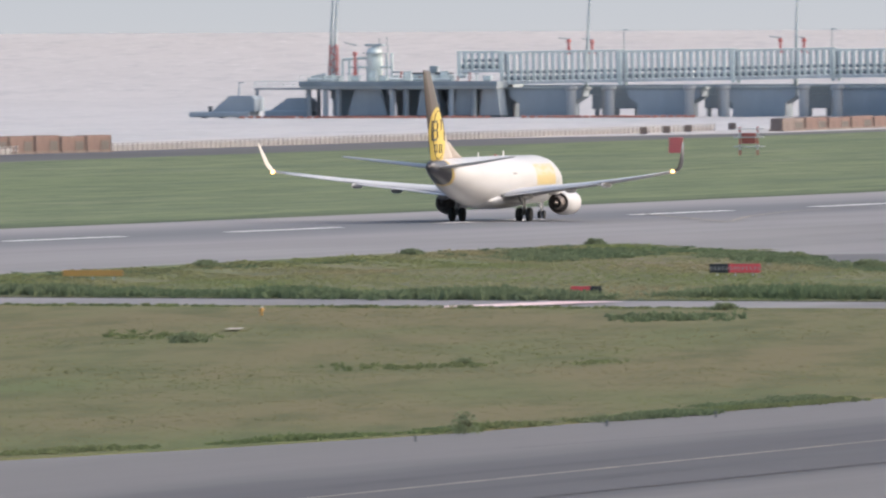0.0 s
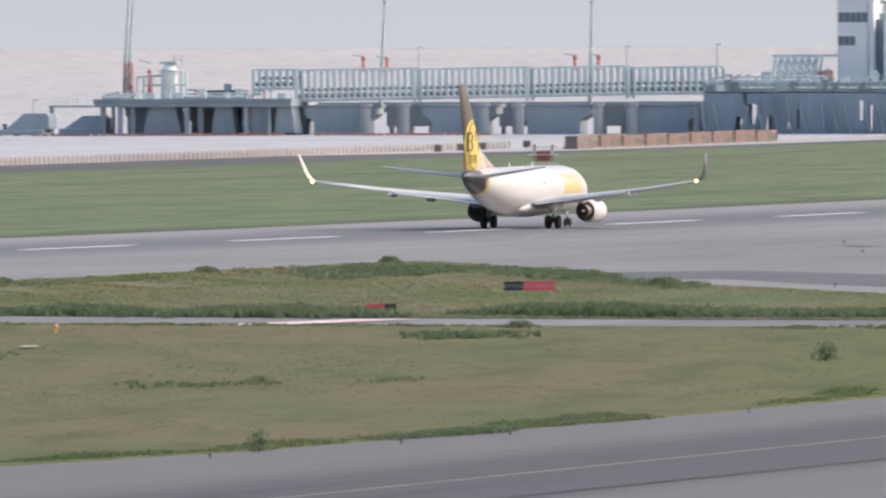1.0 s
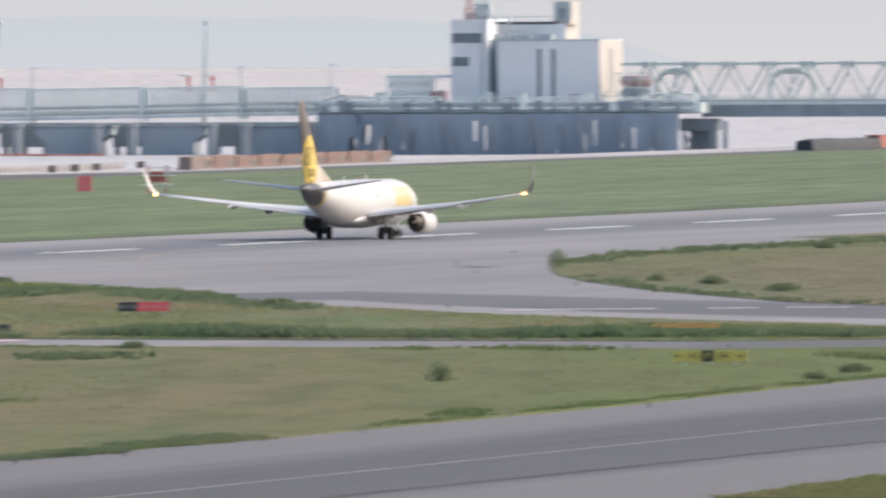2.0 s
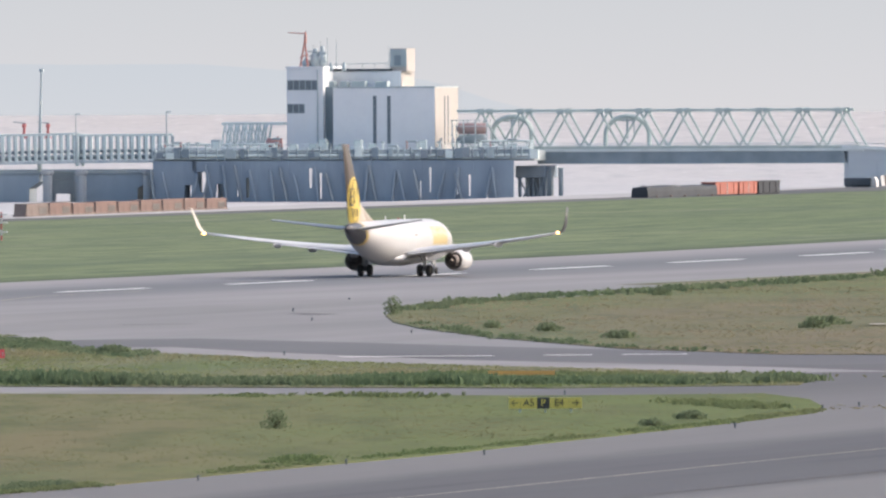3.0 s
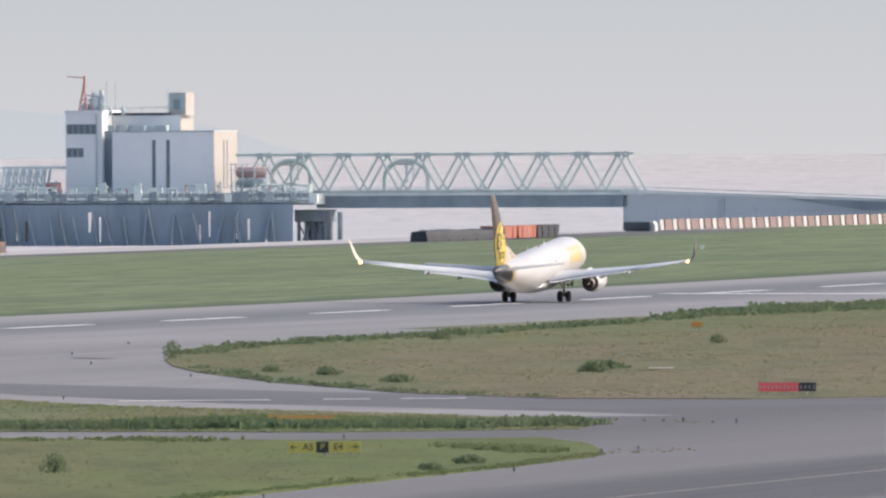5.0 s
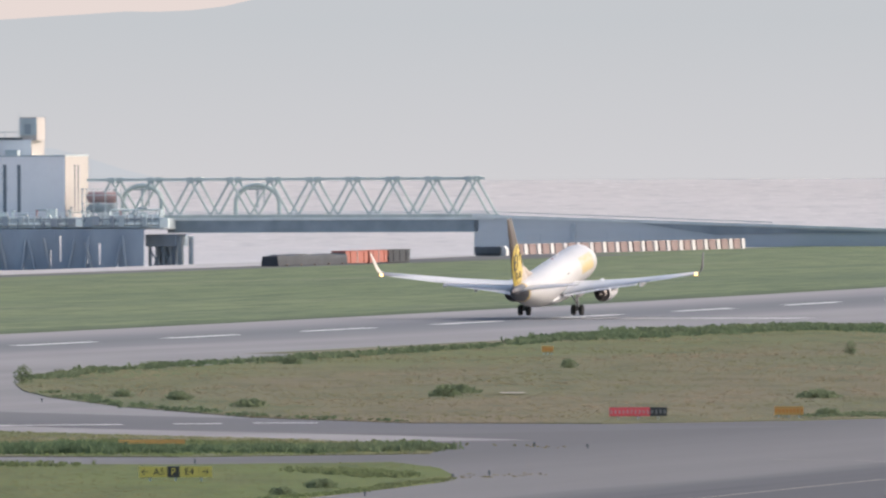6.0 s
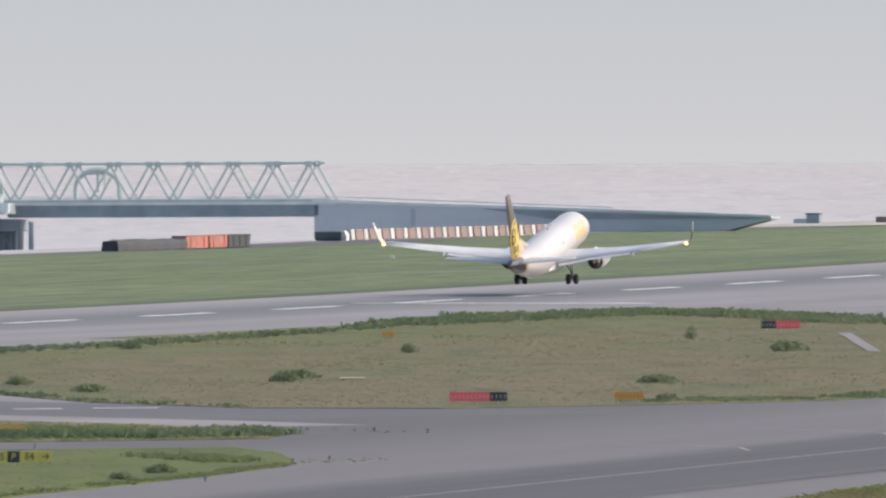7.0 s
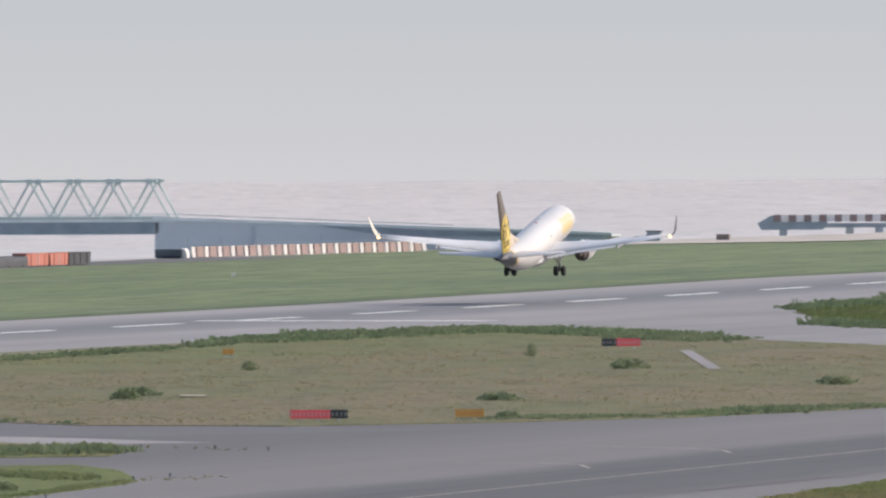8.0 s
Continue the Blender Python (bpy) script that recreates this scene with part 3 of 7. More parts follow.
def tufts(name, xs, ys, hs, ws, material, label, category, blades=5, seed=1, z=0.02, lean=0.5):
    """Many small tufts, each a fan of pointed blades."""
    rng = np.random.default_rng(seed)
    n = len(xs)
    k = n * blades
    cx, cy = np.repeat(xs, blades), np.repeat(ys, blades)
    h, w = np.repeat(hs, blades) * rng.uniform(0.55, 1.1, k), np.repeat(ws, blades)
    a = rng.uniform(0, 2 * np.pi, k)
    ox, oy = cx + rng.normal(0, 0.3, k) * w, cy + rng.normal(0, 0.3, k) * w
    bw = w * rng.uniform(0.16, 0.34, k)
    tx, ty = ox + rng.normal(0, 1, k) * w * lean, oy + rng.normal(0, 1, k) * w * lean
    v = np.empty((k, 4, 3))
    v[:, 0] = np.c_[ox - bw * np.cos(a), oy - bw * np.sin(a), np.zeros(k) + z]
    v[:, 1] = np.c_[ox + bw * np.cos(a), oy + bw * np.sin(a), np.zeros(k) + z]
    v[:, 2] = np.c_[tx + bw * 0.7 * np.cos(a), ty + bw * 0.7 * np.sin(a), z + h * 0.75]
    v[:, 3] = np.c_[tx - bw * 0.4 * np.cos(a), ty - bw * 0.4 * np.sin(a), z + h]
    me = bpy.data.meshes.new(name)
    me.vertices.add(k * 4)
    me.vertices.foreach_set("co", v.reshape(-1))
    me.loops.add(k * 4)
    me.loops.foreach_set("vertex_index", np.arange(k * 4, dtype=np.int32))
    me.polygons.add(k)
    me.polygons.foreach_set("loop_start", np.arange(0, k * 4, 4, dtype=np.int32))
    me.update()
    me.materials.append(material)
    return tagged(new(name, me), label, category, kind="stuff")


def scatter(poly, count, seed):
    rng = np.random.default_rng(seed)
    p = np.array(poly)
    xs, ys = rng.uniform(p[:, 0].min(), p[:, 0].max(), count), rng.uniform(p[:, 1].min(), p[:, 1].max(), count)
    m = inside(poly, xs, ys)
    return xs[m], ys[m]


WORLD = Matrix.Identity(4)


def field(outline, material, label, blade, density, h, w, seed, blades=4):
    p = np.array(outline)
    sheet("grass_field", outline, 0.06, material, label, "grass field", thick=0.1, space=WORLD)
    area = (p[:, 0].max() - p[:, 0].min()) * (p[:, 1].max() - p[:, 1].min())
    xs, ys = scatter(outline, int(area * density), seed)
    rng = np.random.default_rng(seed + 50)
    patch = np.array([noise.noise(Vector((x * 0.06, y * 0.02, seed))) for x, y in zip(xs, ys)])
    hs = h * rng.uniform(0.5, 1.2, len(xs)) * (1 + 0.9 * np.clip(patch, -0.6, 1))
    tufts("grass", xs, ys, hs, w * rng.uniform(0.6, 1.3, len(xs)), blade, label, "grass", blades, seed, z=0.05)


def clump_band(pts, spread, count, h, w, seed, label="rough dark green weeds along the grass edge", mat=M_SHRUB, gap=0.25):
    """Weeds along a line, in uneven bunches."""
    rng = np.random.default_rng(seed)
    p = np.array(pts, float)
    d = np.r_[0, np.cumsum(np.hypot(*np.diff(p, axis=0).T))]
    t = rng.uniform(0, d[-1], int(count * 1.7))
    nz = np.array([noise.noise(Vector((k * 0.09, seed * 7.3, 0))) for k in t])
    keep = nz > gap - 0.5
    t, nz = t[keep], nz[keep]
    xs = np.interp(t, d, p[:, 0]) + rng.normal(0, spread * 0.25, len(t))
    ys = np.interp(t, d, p[:, 1]) + rng.normal(0, spread, len(t))
    hs = h * rng.uniform(0.45, 1.1, len(t)) * (0.75 + 0.9 * np.clip(nz, -0.3, 1))
    tufts("weeds", xs, ys, hs, 0.6 * w * rng.uniform(0.6, 1.4, len(t)), mat, label, "weeds", 7, seed, z=np.repeat([0.04 + ground_z(a, b) for a, b in zip(xs, ys)], 7), lean=0.35)


# far grass between runway and sea wall
long_strip("grass_field", -26, -206, -700, 1150, 0.04, M_GRASS_FAR, "flat green grass between the runway and the sea wall", "grass field", z1=0.05)
long_strip("grass_field", -206, EDGE + 14, 1150, 2600, 0.05 - elev(600), M_GRASS_FAR, "flat green grass along the sea wall", "grass field", z1=0.05)
long_strip("grass_field", -26, -206, 1150, 2600, 0.04, M_GRASS_FAR, "flat green grass between the runway and the sea wall", "grass field", z1=0.05)
# verge between runway and service road
VERGE = [(-101.1, 1278.0), (-92.4, 1310.3), (-77.7, 1372.3), (-64.7, 1429.0), (-52.6, 1413.5), (-40.7, 1370.0), (-31.4, 1327.1), (-26.0, 1312.6), (-17.4, 1280.3), (-7.2, 1260.5), (4.6, 1238.4), (11.6, 1215.6), (13.0, 1193.5), (12.5, 1181.1), (-2.9, 1173.6), (-28.8, 1184.8), (-85.7, 1215.4), (-96.5, 1219.9)]
field(VERGE, M_GRASS_MID, "verge of green and straw-coloured grass beside the runway", M_BLADE_VERGE, 1.6, 0.09, 0.28, 5)
_rng = np.random.default_rng(15)
_s, _n = _rng.uniform(-720, -494, 9000), _rng.uniform(53, 64, 9000)
_p = [run(a, b) for a, b in zip(_s, _n)]
_z = np.array([0.03 + elev(a) * max(0.0, 1 - (b - 52) / 9) for a, b in zip(_s, _n)])
_h = np.where(_n < 55.5, 0.16, 0.11) * _rng.uniform(0.4, 1.1, 9000) * (1 + 0.8 * np.sin(_s * 0.35) * np.sin(_s * 0.13))
tufts("grass", np.array([v.x for v in _p]), np.array([v.y for v in _p]), _h, _rng.uniform(0.3, 0.7, 9000), M_BLADE_VERGE, "rough green grass on the slope beside the runway", "grass", 4, 15, z=np.repeat(_z, 4))
# large field by the taxiway
NEAR = [(-94.1, 1189.7), (-83.7, 1187.5), (-37.1, 1162.5), (-2.8, 1145.7), (10.0, 1149.9), (12.5, 1129.8), (13.0, 1107.3), (12.0, 1084.3), (6.7, 1053.4), (-7.3, 978.8), (-22.1, 911.9), (-39.5, 843.4), (-49.1, 816.3), (-56.3, 798.0), (-62.1, 784.8)]
field(NEAR, M_GRASS_NEAR, "wide field of short olive-brown grass beside the taxiway", M_BLADE, 0.8, 0.035, 0.2, 7)
# island between taxiway exits
ISLAND = [(-16.6, 1515.4), (-16.4, 1550.1), (-14.6, 1585.8), (-11.1, 1614.8), (-4.0, 1623.7), (3.0, 1656.9), (17.6, 1732.0), (33.1, 1829.3), (45.3, 1885.6), (58.9, 1933.7), (66.0, 1907.9), (71.8, 1883.2), (76.3, 1844.1), (90.2, 1767.8), (97.9, 1735.9), (78.8, 1396.8), (70.0, 1371.2), (53.4, 1327.9), (39.1, 1309.5), (25.4, 1298.9), (12.1, 1305.8), (1.8, 1335.1), (-7.5, 1390.6), (-13.3, 1443.0), (-15.6, 1478.6)]
field(ISLAND, M_GRASS_STRAW, "island of dry straw-coloured grass between taxiway exits", M_BLADE_DRY, 0.5, 0.06, 0.28, 9)
# island by the next exit
EXIT_ISLAND = [(97.6, 2111.1), (101.9, 2143.2), (113.1, 2216.5), (135.8, 2346.3), (113.9, 1968.4), (98.0, 1919.2), (94.2, 1955.5), (96.4, 2026.9)]
field(EXIT_ISLAND, M_GRASS_MID, "small grass island at the next taxiway exit", M_BLADE_FAR, 0.35, 0.35, 0.9, 11)
# near grass across the taxiway
CORNER = [(-2.0, 790.5), (1.4, 807.9), (10.2, 848.9), (25.0, 926.4), (47.0, 1038.8), (55.5, 1087.3), (63.9, 1133.1), (43.5, 771.5)]
field(CORNER, M_GRASS_NEAR, "green grass on the near side of the taxiway", M_BLADE, 2.0, 0.12, 0.5, 13)

# ---- weeds and shrubs along the grass edges ----
clump_band([tuple(run(k, 55))[:2] for k in (-700, -580, -515)], 3, 420, 0.16, 0.8, 21, gap=0.3)
clump_band([tuple(run(-545, 59))[:2], tuple(run(-505, 60))[:2], (-46.5, 1402.0), (-39.5, 1358.0)], 5, 1300, 0.29, 1.0, 22, gap=0.0)
clump_band([(-40.0, 1356.0), (-31.4, 1314.0)], 4, 320, 0.32, 1.0, 23, gap=0.3)
clump_band([(-86.5, 1226.5), (-63.5, 1208.2), (-47.0, 1197.8)], 3, 1520, 0.72, 0.7, 24, gap=0.05)
clump_band([(-45.0, 1210.1), (-29.7, 1195.5), (-13.5, 1191.1), (4.1, 1190.3), (12.4, 1194.0)], 3, 2720, 0.72, 0.7, 25, gap=0.1)
clump_band([(-8.1, 1221.9), (4.1, 1209.6), (12.0, 1200.1)], 5, 960, 0.43, 0.8, 26, gap=0.1, mat=M_EDGE)
clump_band([(-56.7, 804.7), (-49.4, 821.3), (-39.7, 846.6), (-23.6, 906.0)], 1.2, 1200, 0.24, 0.5, 27, gap=0.2, mat=M_EDGE)
clump_band([(-40.5, 846.7), (-32.8, 869.3), (-29.4, 880.0)], 1.6, 400, 0.31, 0.5, 28, gap=0.1)
clump_band([(-30.3, 891.8), (-25.2, 907.6)], 1.6, 320, 0.28, 0.5, 29, gap=0.0)
clump_band([(-18.8, 933.9), (-7.4, 985.9), (6.7, 1056.7), (12.4, 1093.0)], 1.5, 720, 0.19, 0.5, 30, gap=0.3, mat=M_EDGE)
clump_band([(5.2, 1122.0), (8.2, 1110.0), (9.6, 1102.0)], 3.0, 260, 0.3, 0.6, 31, gap=-0.5, mat=M_EDGE)
clump_band([(-15.0, 1552.0), (-13.0, 1574.0), (-9.8, 1608.0), (-6.4, 1616.0)], 3, 300, 0.45, 0.9, 32, gap=0.2)
clump_band([(-6.9, 1624.9), (3.0, 1661.0), (17.6, 1732.0), (33.1, 1829.3)], 4, 480, 0.56, 1.0, 33, gap=0.35)
clump_band([(33.2, 1834.2), (45.3, 1885.6), (58.8, 1928.2), (65.6, 1897.1), (71.2, 1867.5), (75.5, 1824.1)], 9, 2560, 0.62, 1.2, 34, gap=-0.1)
clump_band([(40.5, 1327.3), (53.8, 1338.5), (70.6, 1382.5)], 4, 720, 0.31, 0.8, 35, gap=0.1)
clump_band([(-15.5, 1488.3), (-7.6, 1399.2), (1.8, 1340.4), (12.2, 1310.9)], 3, 240, 0.31, 0.7, 36, gap=0.35)
clump_band([(97.9, 2111.0), (112.0, 2194.8), (130.2, 2308.2)], 5, 560, 0.68, 1.2, 37, gap=-0.2)
clump_band([(94.7, 1967.0), (98.5, 1930.2), (111.1, 1969.9)], 5, 720, 0.81, 1.2, 38, gap=-0.5)
clump_band([(-83.4, 1183.3), (-57.9, 1167.5), (-36.9, 1158.5)], 1.5, 208, 0.22, 0.6, 39, gap=0.3, mat=M_EDGE)

clump_band([(-52.6, 986.7), (-48.7, 983.1), (-44.9, 991.0)], 3, 60, 0.28, 0.45, 41, "green weeds in a line across the field", gap=0.2, mat=M_EDGE)
clump_band([(-41.6, 993.3), (-38.0, 998.4)], 3, 40, 0.3, 0.45, 42, "green weeds in a line across the field", gap=0.1, mat=M_EDGE)
clump_band([(-42.5, 1125.3), (-38.3, 1124.3)], 5, 90, 0.5, 0.6, 43, "tall dark weeds in the field", gap=0.0)
clump_band([(-69.5, 1080.9), (-65.1, 1071.5)], 5, 40, 0.25, 0.6, 44, "green weeds in a line across the field", gap=0.1, mat=M_EDGE)
clump_band([(-22.0, 1150.8), (-20.1, 1148.3)], 3, 50, 0.35, 0.5, 45, "green weeds beside the road", gap=-0.3, mat=M_EDGE)
clump_band([(-17.0, 1149.5), (-8.9, 1143.4)], 3, 60, 0.3, 0.5, 46, "green weeds beside the road", gap=0.2, mat=M_EDGE)
clump_band([(-16.4, 955.8), (-14.3, 964.9)], 2, 40, 0.3, 0.5, 47, "green weeds at the taxiway edge", gap=-0.3, mat=M_EDGE)


def shrub(x, y, r, h, seed, label="dark green bush in the grass"):
    """A low bush: short stems with many small leaves round them."""
    rng = np.random.default_rng(seed)
    b = thing("bush", pose(x, y, 0.05 + ground_z(x, y)), label, "bush", "bushes in the grass")
    bm = bmesh.new()
    for i in range(6):
        a = rng.uniform(0, 6.28)
        tube(bm, (0, 0, 0), (r * 0.6 * math.cos(a), r * 0.6 * math.sin(a), h * rng.uniform(0.5, 0.8)), 0.03, 0.01, 5)
    part("stem", bm, M_STEM, b, "thin brown stems")
    bm = bmesh.new()
    for i in range(210):
        a, k, e = rng.uniform(0, 6.28), r * math.sqrt(rng.uniform(0, 1)) * rng.uniform(0.55, 1.3), rng.uniform(0.05, 1.15)
        c = Vector((k * math.cos(a), k * math.sin(a), h * e * (1 - 0.45 * (k / r) ** 2)))
        u = Vector(rng.normal(0, 1, 3)).normalized() * r * 0.17
        w = u.orthogonal().normalized() * r * 0.09
        bm.faces.new([bm.verts.new(c + p) for p in (-u, w, u, -w)])
    part("foliage", bm, M_BUSH, b, "dark green leaves")
    return b


M_STEM = worn("brown_stem", (0.1, 0.075, 0.05), (0.07, 0.05, 0.035), 2, 8, 0.9)
BUSHES = ((-17.5, 1044.8), 0.75, 1.0), ((-38.9, 840.1), 0.6, 0.95), ((-64.1, 1056.4), 1.1, 0.5), ((-45.9, 991.2), 0.5, 0.35), ((-16.1, 1522.1), 0.8, 1.3), ((-3.6, 1421.5), 1.0, 0.6), \
    ((-7.8, 1441.2), 0.8, 0.5), ((17.3, 1450.9), 1.7, 0.55), ((1.7, 1384.6), 1.2, 0.5), ((55.1, 1693.5), 0.6, 1.1), ((16.3, 1432.7), 1.1, 0.8), ((41.6, 1326.9), 0.9, 0.5), \
    ((60.1, 1601.3), 1.5, 0.8), ((28.6, 1603.0), 0.7, 0.7), ((43.6, 1416.5), 1.5, 0.5), ((72.4, 1494.6), 1.5, 0.6), ((-37.7, 1154.7), 0.9, 0.4), ((-55.5, 1408.0), 0.8, 0.45), ((-39.5, 1362.0), 1.1, 0.5), ((-33.2, 1322.0), 1.3, 0.5), \
    ((-78.0, 1306.0), 1.0, 0.4), ((-66.5, 1356.0), 0.9, 0.4), ((5.6, 1639.7), 1.0, 0.7), ((5.2, 1067.2), 0.9, 0.45), ((3.0, 1047.8), 0.7, 0.4)
for i, (at, r, h) in enumerate(BUSHES):
    shrub(*at, r, h, 100 + i)
for at, w in (((45.7, 2540.6), 9), ((41.2, 2665.6), 6), ((119.1, 2942.4), 7)):
    clump_band([(at[0] - w / 2, at[1]), (at[0] + w / 2, at[1])], 5, 12, 0.16, 0.9, 70 + w, "low weeds in the far grass", gap=-0.5)


# ---- the jetty in the sea: x along it, y away from the land ----
PLAT = pose(-27.6, 3300, 0, 0, 0, -13.16)
SEA_Z = -3.5


def plat_thing(name, x, y, z, label, category, group=""):
    return thing(name, PLAT @ pose(x, y, z), label, category, group)


def dolphin(x, y, w, tall_x0, tall_x1, z_low, z_top):
    """A mooring dolphin: a low slab with a taller sloped block."""
    d = plat_thing("mooring_dolphin", x, y, SEA_Z - 1, "dark grey stepped concrete mooring dolphin in the sea", "mooring dolphin", "mooring dolphins")
    b = SEA_Z - 1
    part("slab", boxes((0, w, -4, 4, 1.2, z_low - b), bevel=0.15), M_CONCRETE_DARK, d)
    bm = bmesh.new()
    prism(bm, [(tall_x0 - x - 3.2, z_low - b), (tall_x1 - x, z_low - b), (tall_x1 - x, z_top - b - 0.6), (tall_x1 - x - 0.5, z_top - b), (tall_x0 - x, z_top - b)], "y", -3, 3)
    part("block", bm, M_CONCRETE_DARK, d, "taller sloped concrete block")
    for px in (0.2, 0.5, 0.8):
        part("pile", tubes(((w * px, -2, -2), (w * px, -2, 1.3), 0.6, 0.6, 10)), M_CONCRETE_DARK, d)
    part("bollard", lathe(bmesh.new(), [(0, 0.35), (0.5, 0.3), (0.7, 0.5), (0.9, 0.45)], "z", (w * 0.25, 0, z_low - b), 12), M_STEEL_DARK, d, "dark steel mooring bollard")
    return d


dolphin(-178.35, 0, 10.8, -171.37, -166.76, -2.38, 0.36)
dolphin(-164.71, 0, 7.6, -160.71, -157.23, -2.21, -0.06)


def rail(parent, x0, x1, y, z, h=1.1, step=2.0, material=None):
    bm = bmesh.new()
    n = max(2, int((x1 - x0) / step))
    for i in range(n + 1):
        x = x0 + (x1 - x0) * i / n
        tube(bm, (x, y, z), (x, y, z + h), 0.04, 0.04, 5)
    for k in (0.5, 1.0):
        tube(bm, (x0, y, z + h * k), (x1, y, z + h * k), 0.04, 0.04, 5)
    return part("railing", bm, material or M_STEEL_GREEN, parent, "thin pale railing")


def catwalk(x0, x1, y, z):
    c = plat_thing("catwalk", x0, y, z, "slim pale grey steel catwalk between dolphins", "catwalk")
    w = x1 - x0
    part("walkway", boxes((0, w, -0.7, 0.7, -0.35, 0.0), bevel=0.03), M_CONCRETE, c)
    rail(c, 0, w, -0.65, 0, 1.1, 1.6)
    rail(c, 0, w, 0.65, 0, 1.1, 1.6)
    for x in (0.3, w - 0.3):
        part("support", tubes(((x, 0, SEA_Z - 1 - z), (x, 0, -0.3), 0.35, 0.35, 8)), M_CONCRETE, c)
    return c


catwalk(-167.89, -156.11, 1.5, 1.72)


def lamp_pole(x, y, z, h, label="slim grey lamp pole with a short arm"):
    p = plat_thing("lamp_pole", x, y, z, label, "lamp pole", "lamp poles on the jetty")
    part("pole", tubes(((0, 0, 0), (0, 0, h), 0.13, 0.08, 8)), M_STEEL_GREY, p)
    part("lamp_head", boxes((-0.15, 0.9, -0.14, 0.14, h - 0.12, h + 0.06), bevel=0.03), M_STEEL_GREY, p)
    return p


def deck_platform(name, x0, x1, y0, y1, z_top, z_bot, label, columns, col_r, braces):
    """A concrete deck on columns, with beams, bracing and a railing."""
    d = plat_thing(name, x0, 0, 0, label, "jetty platform")
    w = x1 - x0
    part("deck", boxes((0, w, y0, y1, z_bot, z_top), bevel=0.08), M_CONCRETE_MID, d, "grey concrete deck")
    part("edge_beam", boxes((-0.1, w + 0.1, y0 - 0.25, y0 - 0.01, z_bot + (z_top - z_bot) * 0.45, z_top + 0.1), bevel=0.04), M_STEEL_BLUE, d, "blue-grey edge beam")
    rail(d, 0, w, y0 + 0.1, z_top, 1.1, 2.2)
    for k, x in enumerate(columns):
        part("column", tubes(((x - x0, y0 + 1.4, SEA_Z - 1.5), (x - x0, y0 + 1.4, z_bot + 0.02), col_r, col_r, 12)), M_CONCRETE_DARK if k % 2 else M_CONCRETE_SHADE, d)
        part("column", tubes(((x - x0 + 0.6, y1 - 2.0, SEA_Z - 1.5), (x - x0 + 0.6, y1 - 2.0, z_bot + 0.02), col_r, col_r, 12)), M_CONCRETE_DARK, d)
    if braces:
        for a, b in zip(columns, columns[1:]):
            part("brace", tubes(((a - x0, y0 + 1.5, SEA_Z), (b - x0, y0 + 1.5, z_bot - 0.1), 0.28, 0.28, 8)), M_CONCRETE_DARK, d)
            part("brace", tubes(((a - x0, y1 - 2.2, z_bot - 0.1), (b - x0, y1 - 2.2, SEA_Z), 0.28, 0.28, 8)), M_CONCRETE_DARK, d)
    return d


M_CONCRETE_MID = worn("jetty_concrete", (0.38, 0.42, 0.43), (0.28, 0.315, 0.335), 0.15, 1.0, 0.9)
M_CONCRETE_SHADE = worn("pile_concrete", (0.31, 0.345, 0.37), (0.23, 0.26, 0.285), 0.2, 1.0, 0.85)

# loading platform with its arms and vessels
PX0, PX1 = -156.82, -121.31
PZ = 2.73
deck_platform("loading_platform", PX0, PX1, -9, 9, PZ, 1.45, "grey concrete loading platform on dark piles",
              [-155.59, -152.52, -150.28, -140.47, -138.02, -129.86, -125.79], 0.5, False)


def buttress(x, y, w_top, w_foot, z_top):
    p = plat_thing("jetty_buttress", x, y, SEA_Z - 1.5, "dark wet concrete buttress widening to the water", "pier", "buttresses under the loading platform")
    h = z_top - SEA_Z + 1.5
    bm = bmesh.new()
    prism(bm, [(-w_foot / 2, 0), (w_foot / 2, 0), (w_foot / 2, 1.7), (w_top / 2, h), (-w_top / 2, h), (-w_foot / 2, 1.7)], "y", -2.4, 2.4)
    part("block", bm, M_WET_AND_SHADE, p)
    part("tide_band", boxes((-w_foot / 2 - 0.03, w_foot / 2 + 0.03, -2.44, 2.44, 1.0, 1.9)), M_STEEL_DARK, p, "dark tide mark")
    return p


M_WET_AND_SHADE = worn("wet_concrete_and_shade", (0.38, 0.43, 0.47), (0.28, 0.325, 0.36), 0.15, 1.2, 0.8, stretch=(1, 1, 0.4))
for u, wt, wf in ((-145.17, 4.6, 7.2), (-134.14, 3.0, 4.4), (-127.83, 2.4, 3.4), (-123.14, 2.6, 3.8)):
    buttress(u, -4.5, wt, wf, 1.45)


def pier_block(x, y, w, z_top, label="heavy dark concrete pier standing in the sea"):
    p = plat_thing("jetty_pier", x, y, SEA_Z - 1.5, label, "pier", "concrete piers under the gangway")
    b = SEA_Z - 1.5
    h = z_top - b
    bm = bmesh.new()
    prism(bm, [(-w * 0.5, h), (w * 0.5, h), (w * 0.5, h - 1.2), (w * 0.36, h - 2.4), (w * 0.36, 0), (-w * 0.36, 0), (-w * 0.36, h - 2.4), (-w * 0.5, h - 1.2)], "y", -2.6, 2.6)
    part("block", bm, M_CONCRETE_DARK, p)
    part("cap", boxes((-w * 0.53, w * 0.53, -2.9, 2.9, h, h + 0.45), bevel=0.06), M_CONCRETE_MID, p, "paler pier cap")
    return p


def jetty_column(x, y, r, z_top):
    p = plat_thing("jetty_column", x, y, SEA_Z - 1.5, "pale grey round concrete column under the gangway", "column", "columns under the gangway")
    h = z_top - SEA_Z + 1.5
    part("shaft", lathe(bmesh.new(), [(0, r), (h - 0.8, r), (h - 0.5, r * 1.35), (h, r * 1.35)], "z", (0, 0, 0), 14), M_CONCRETE, p)
    return p


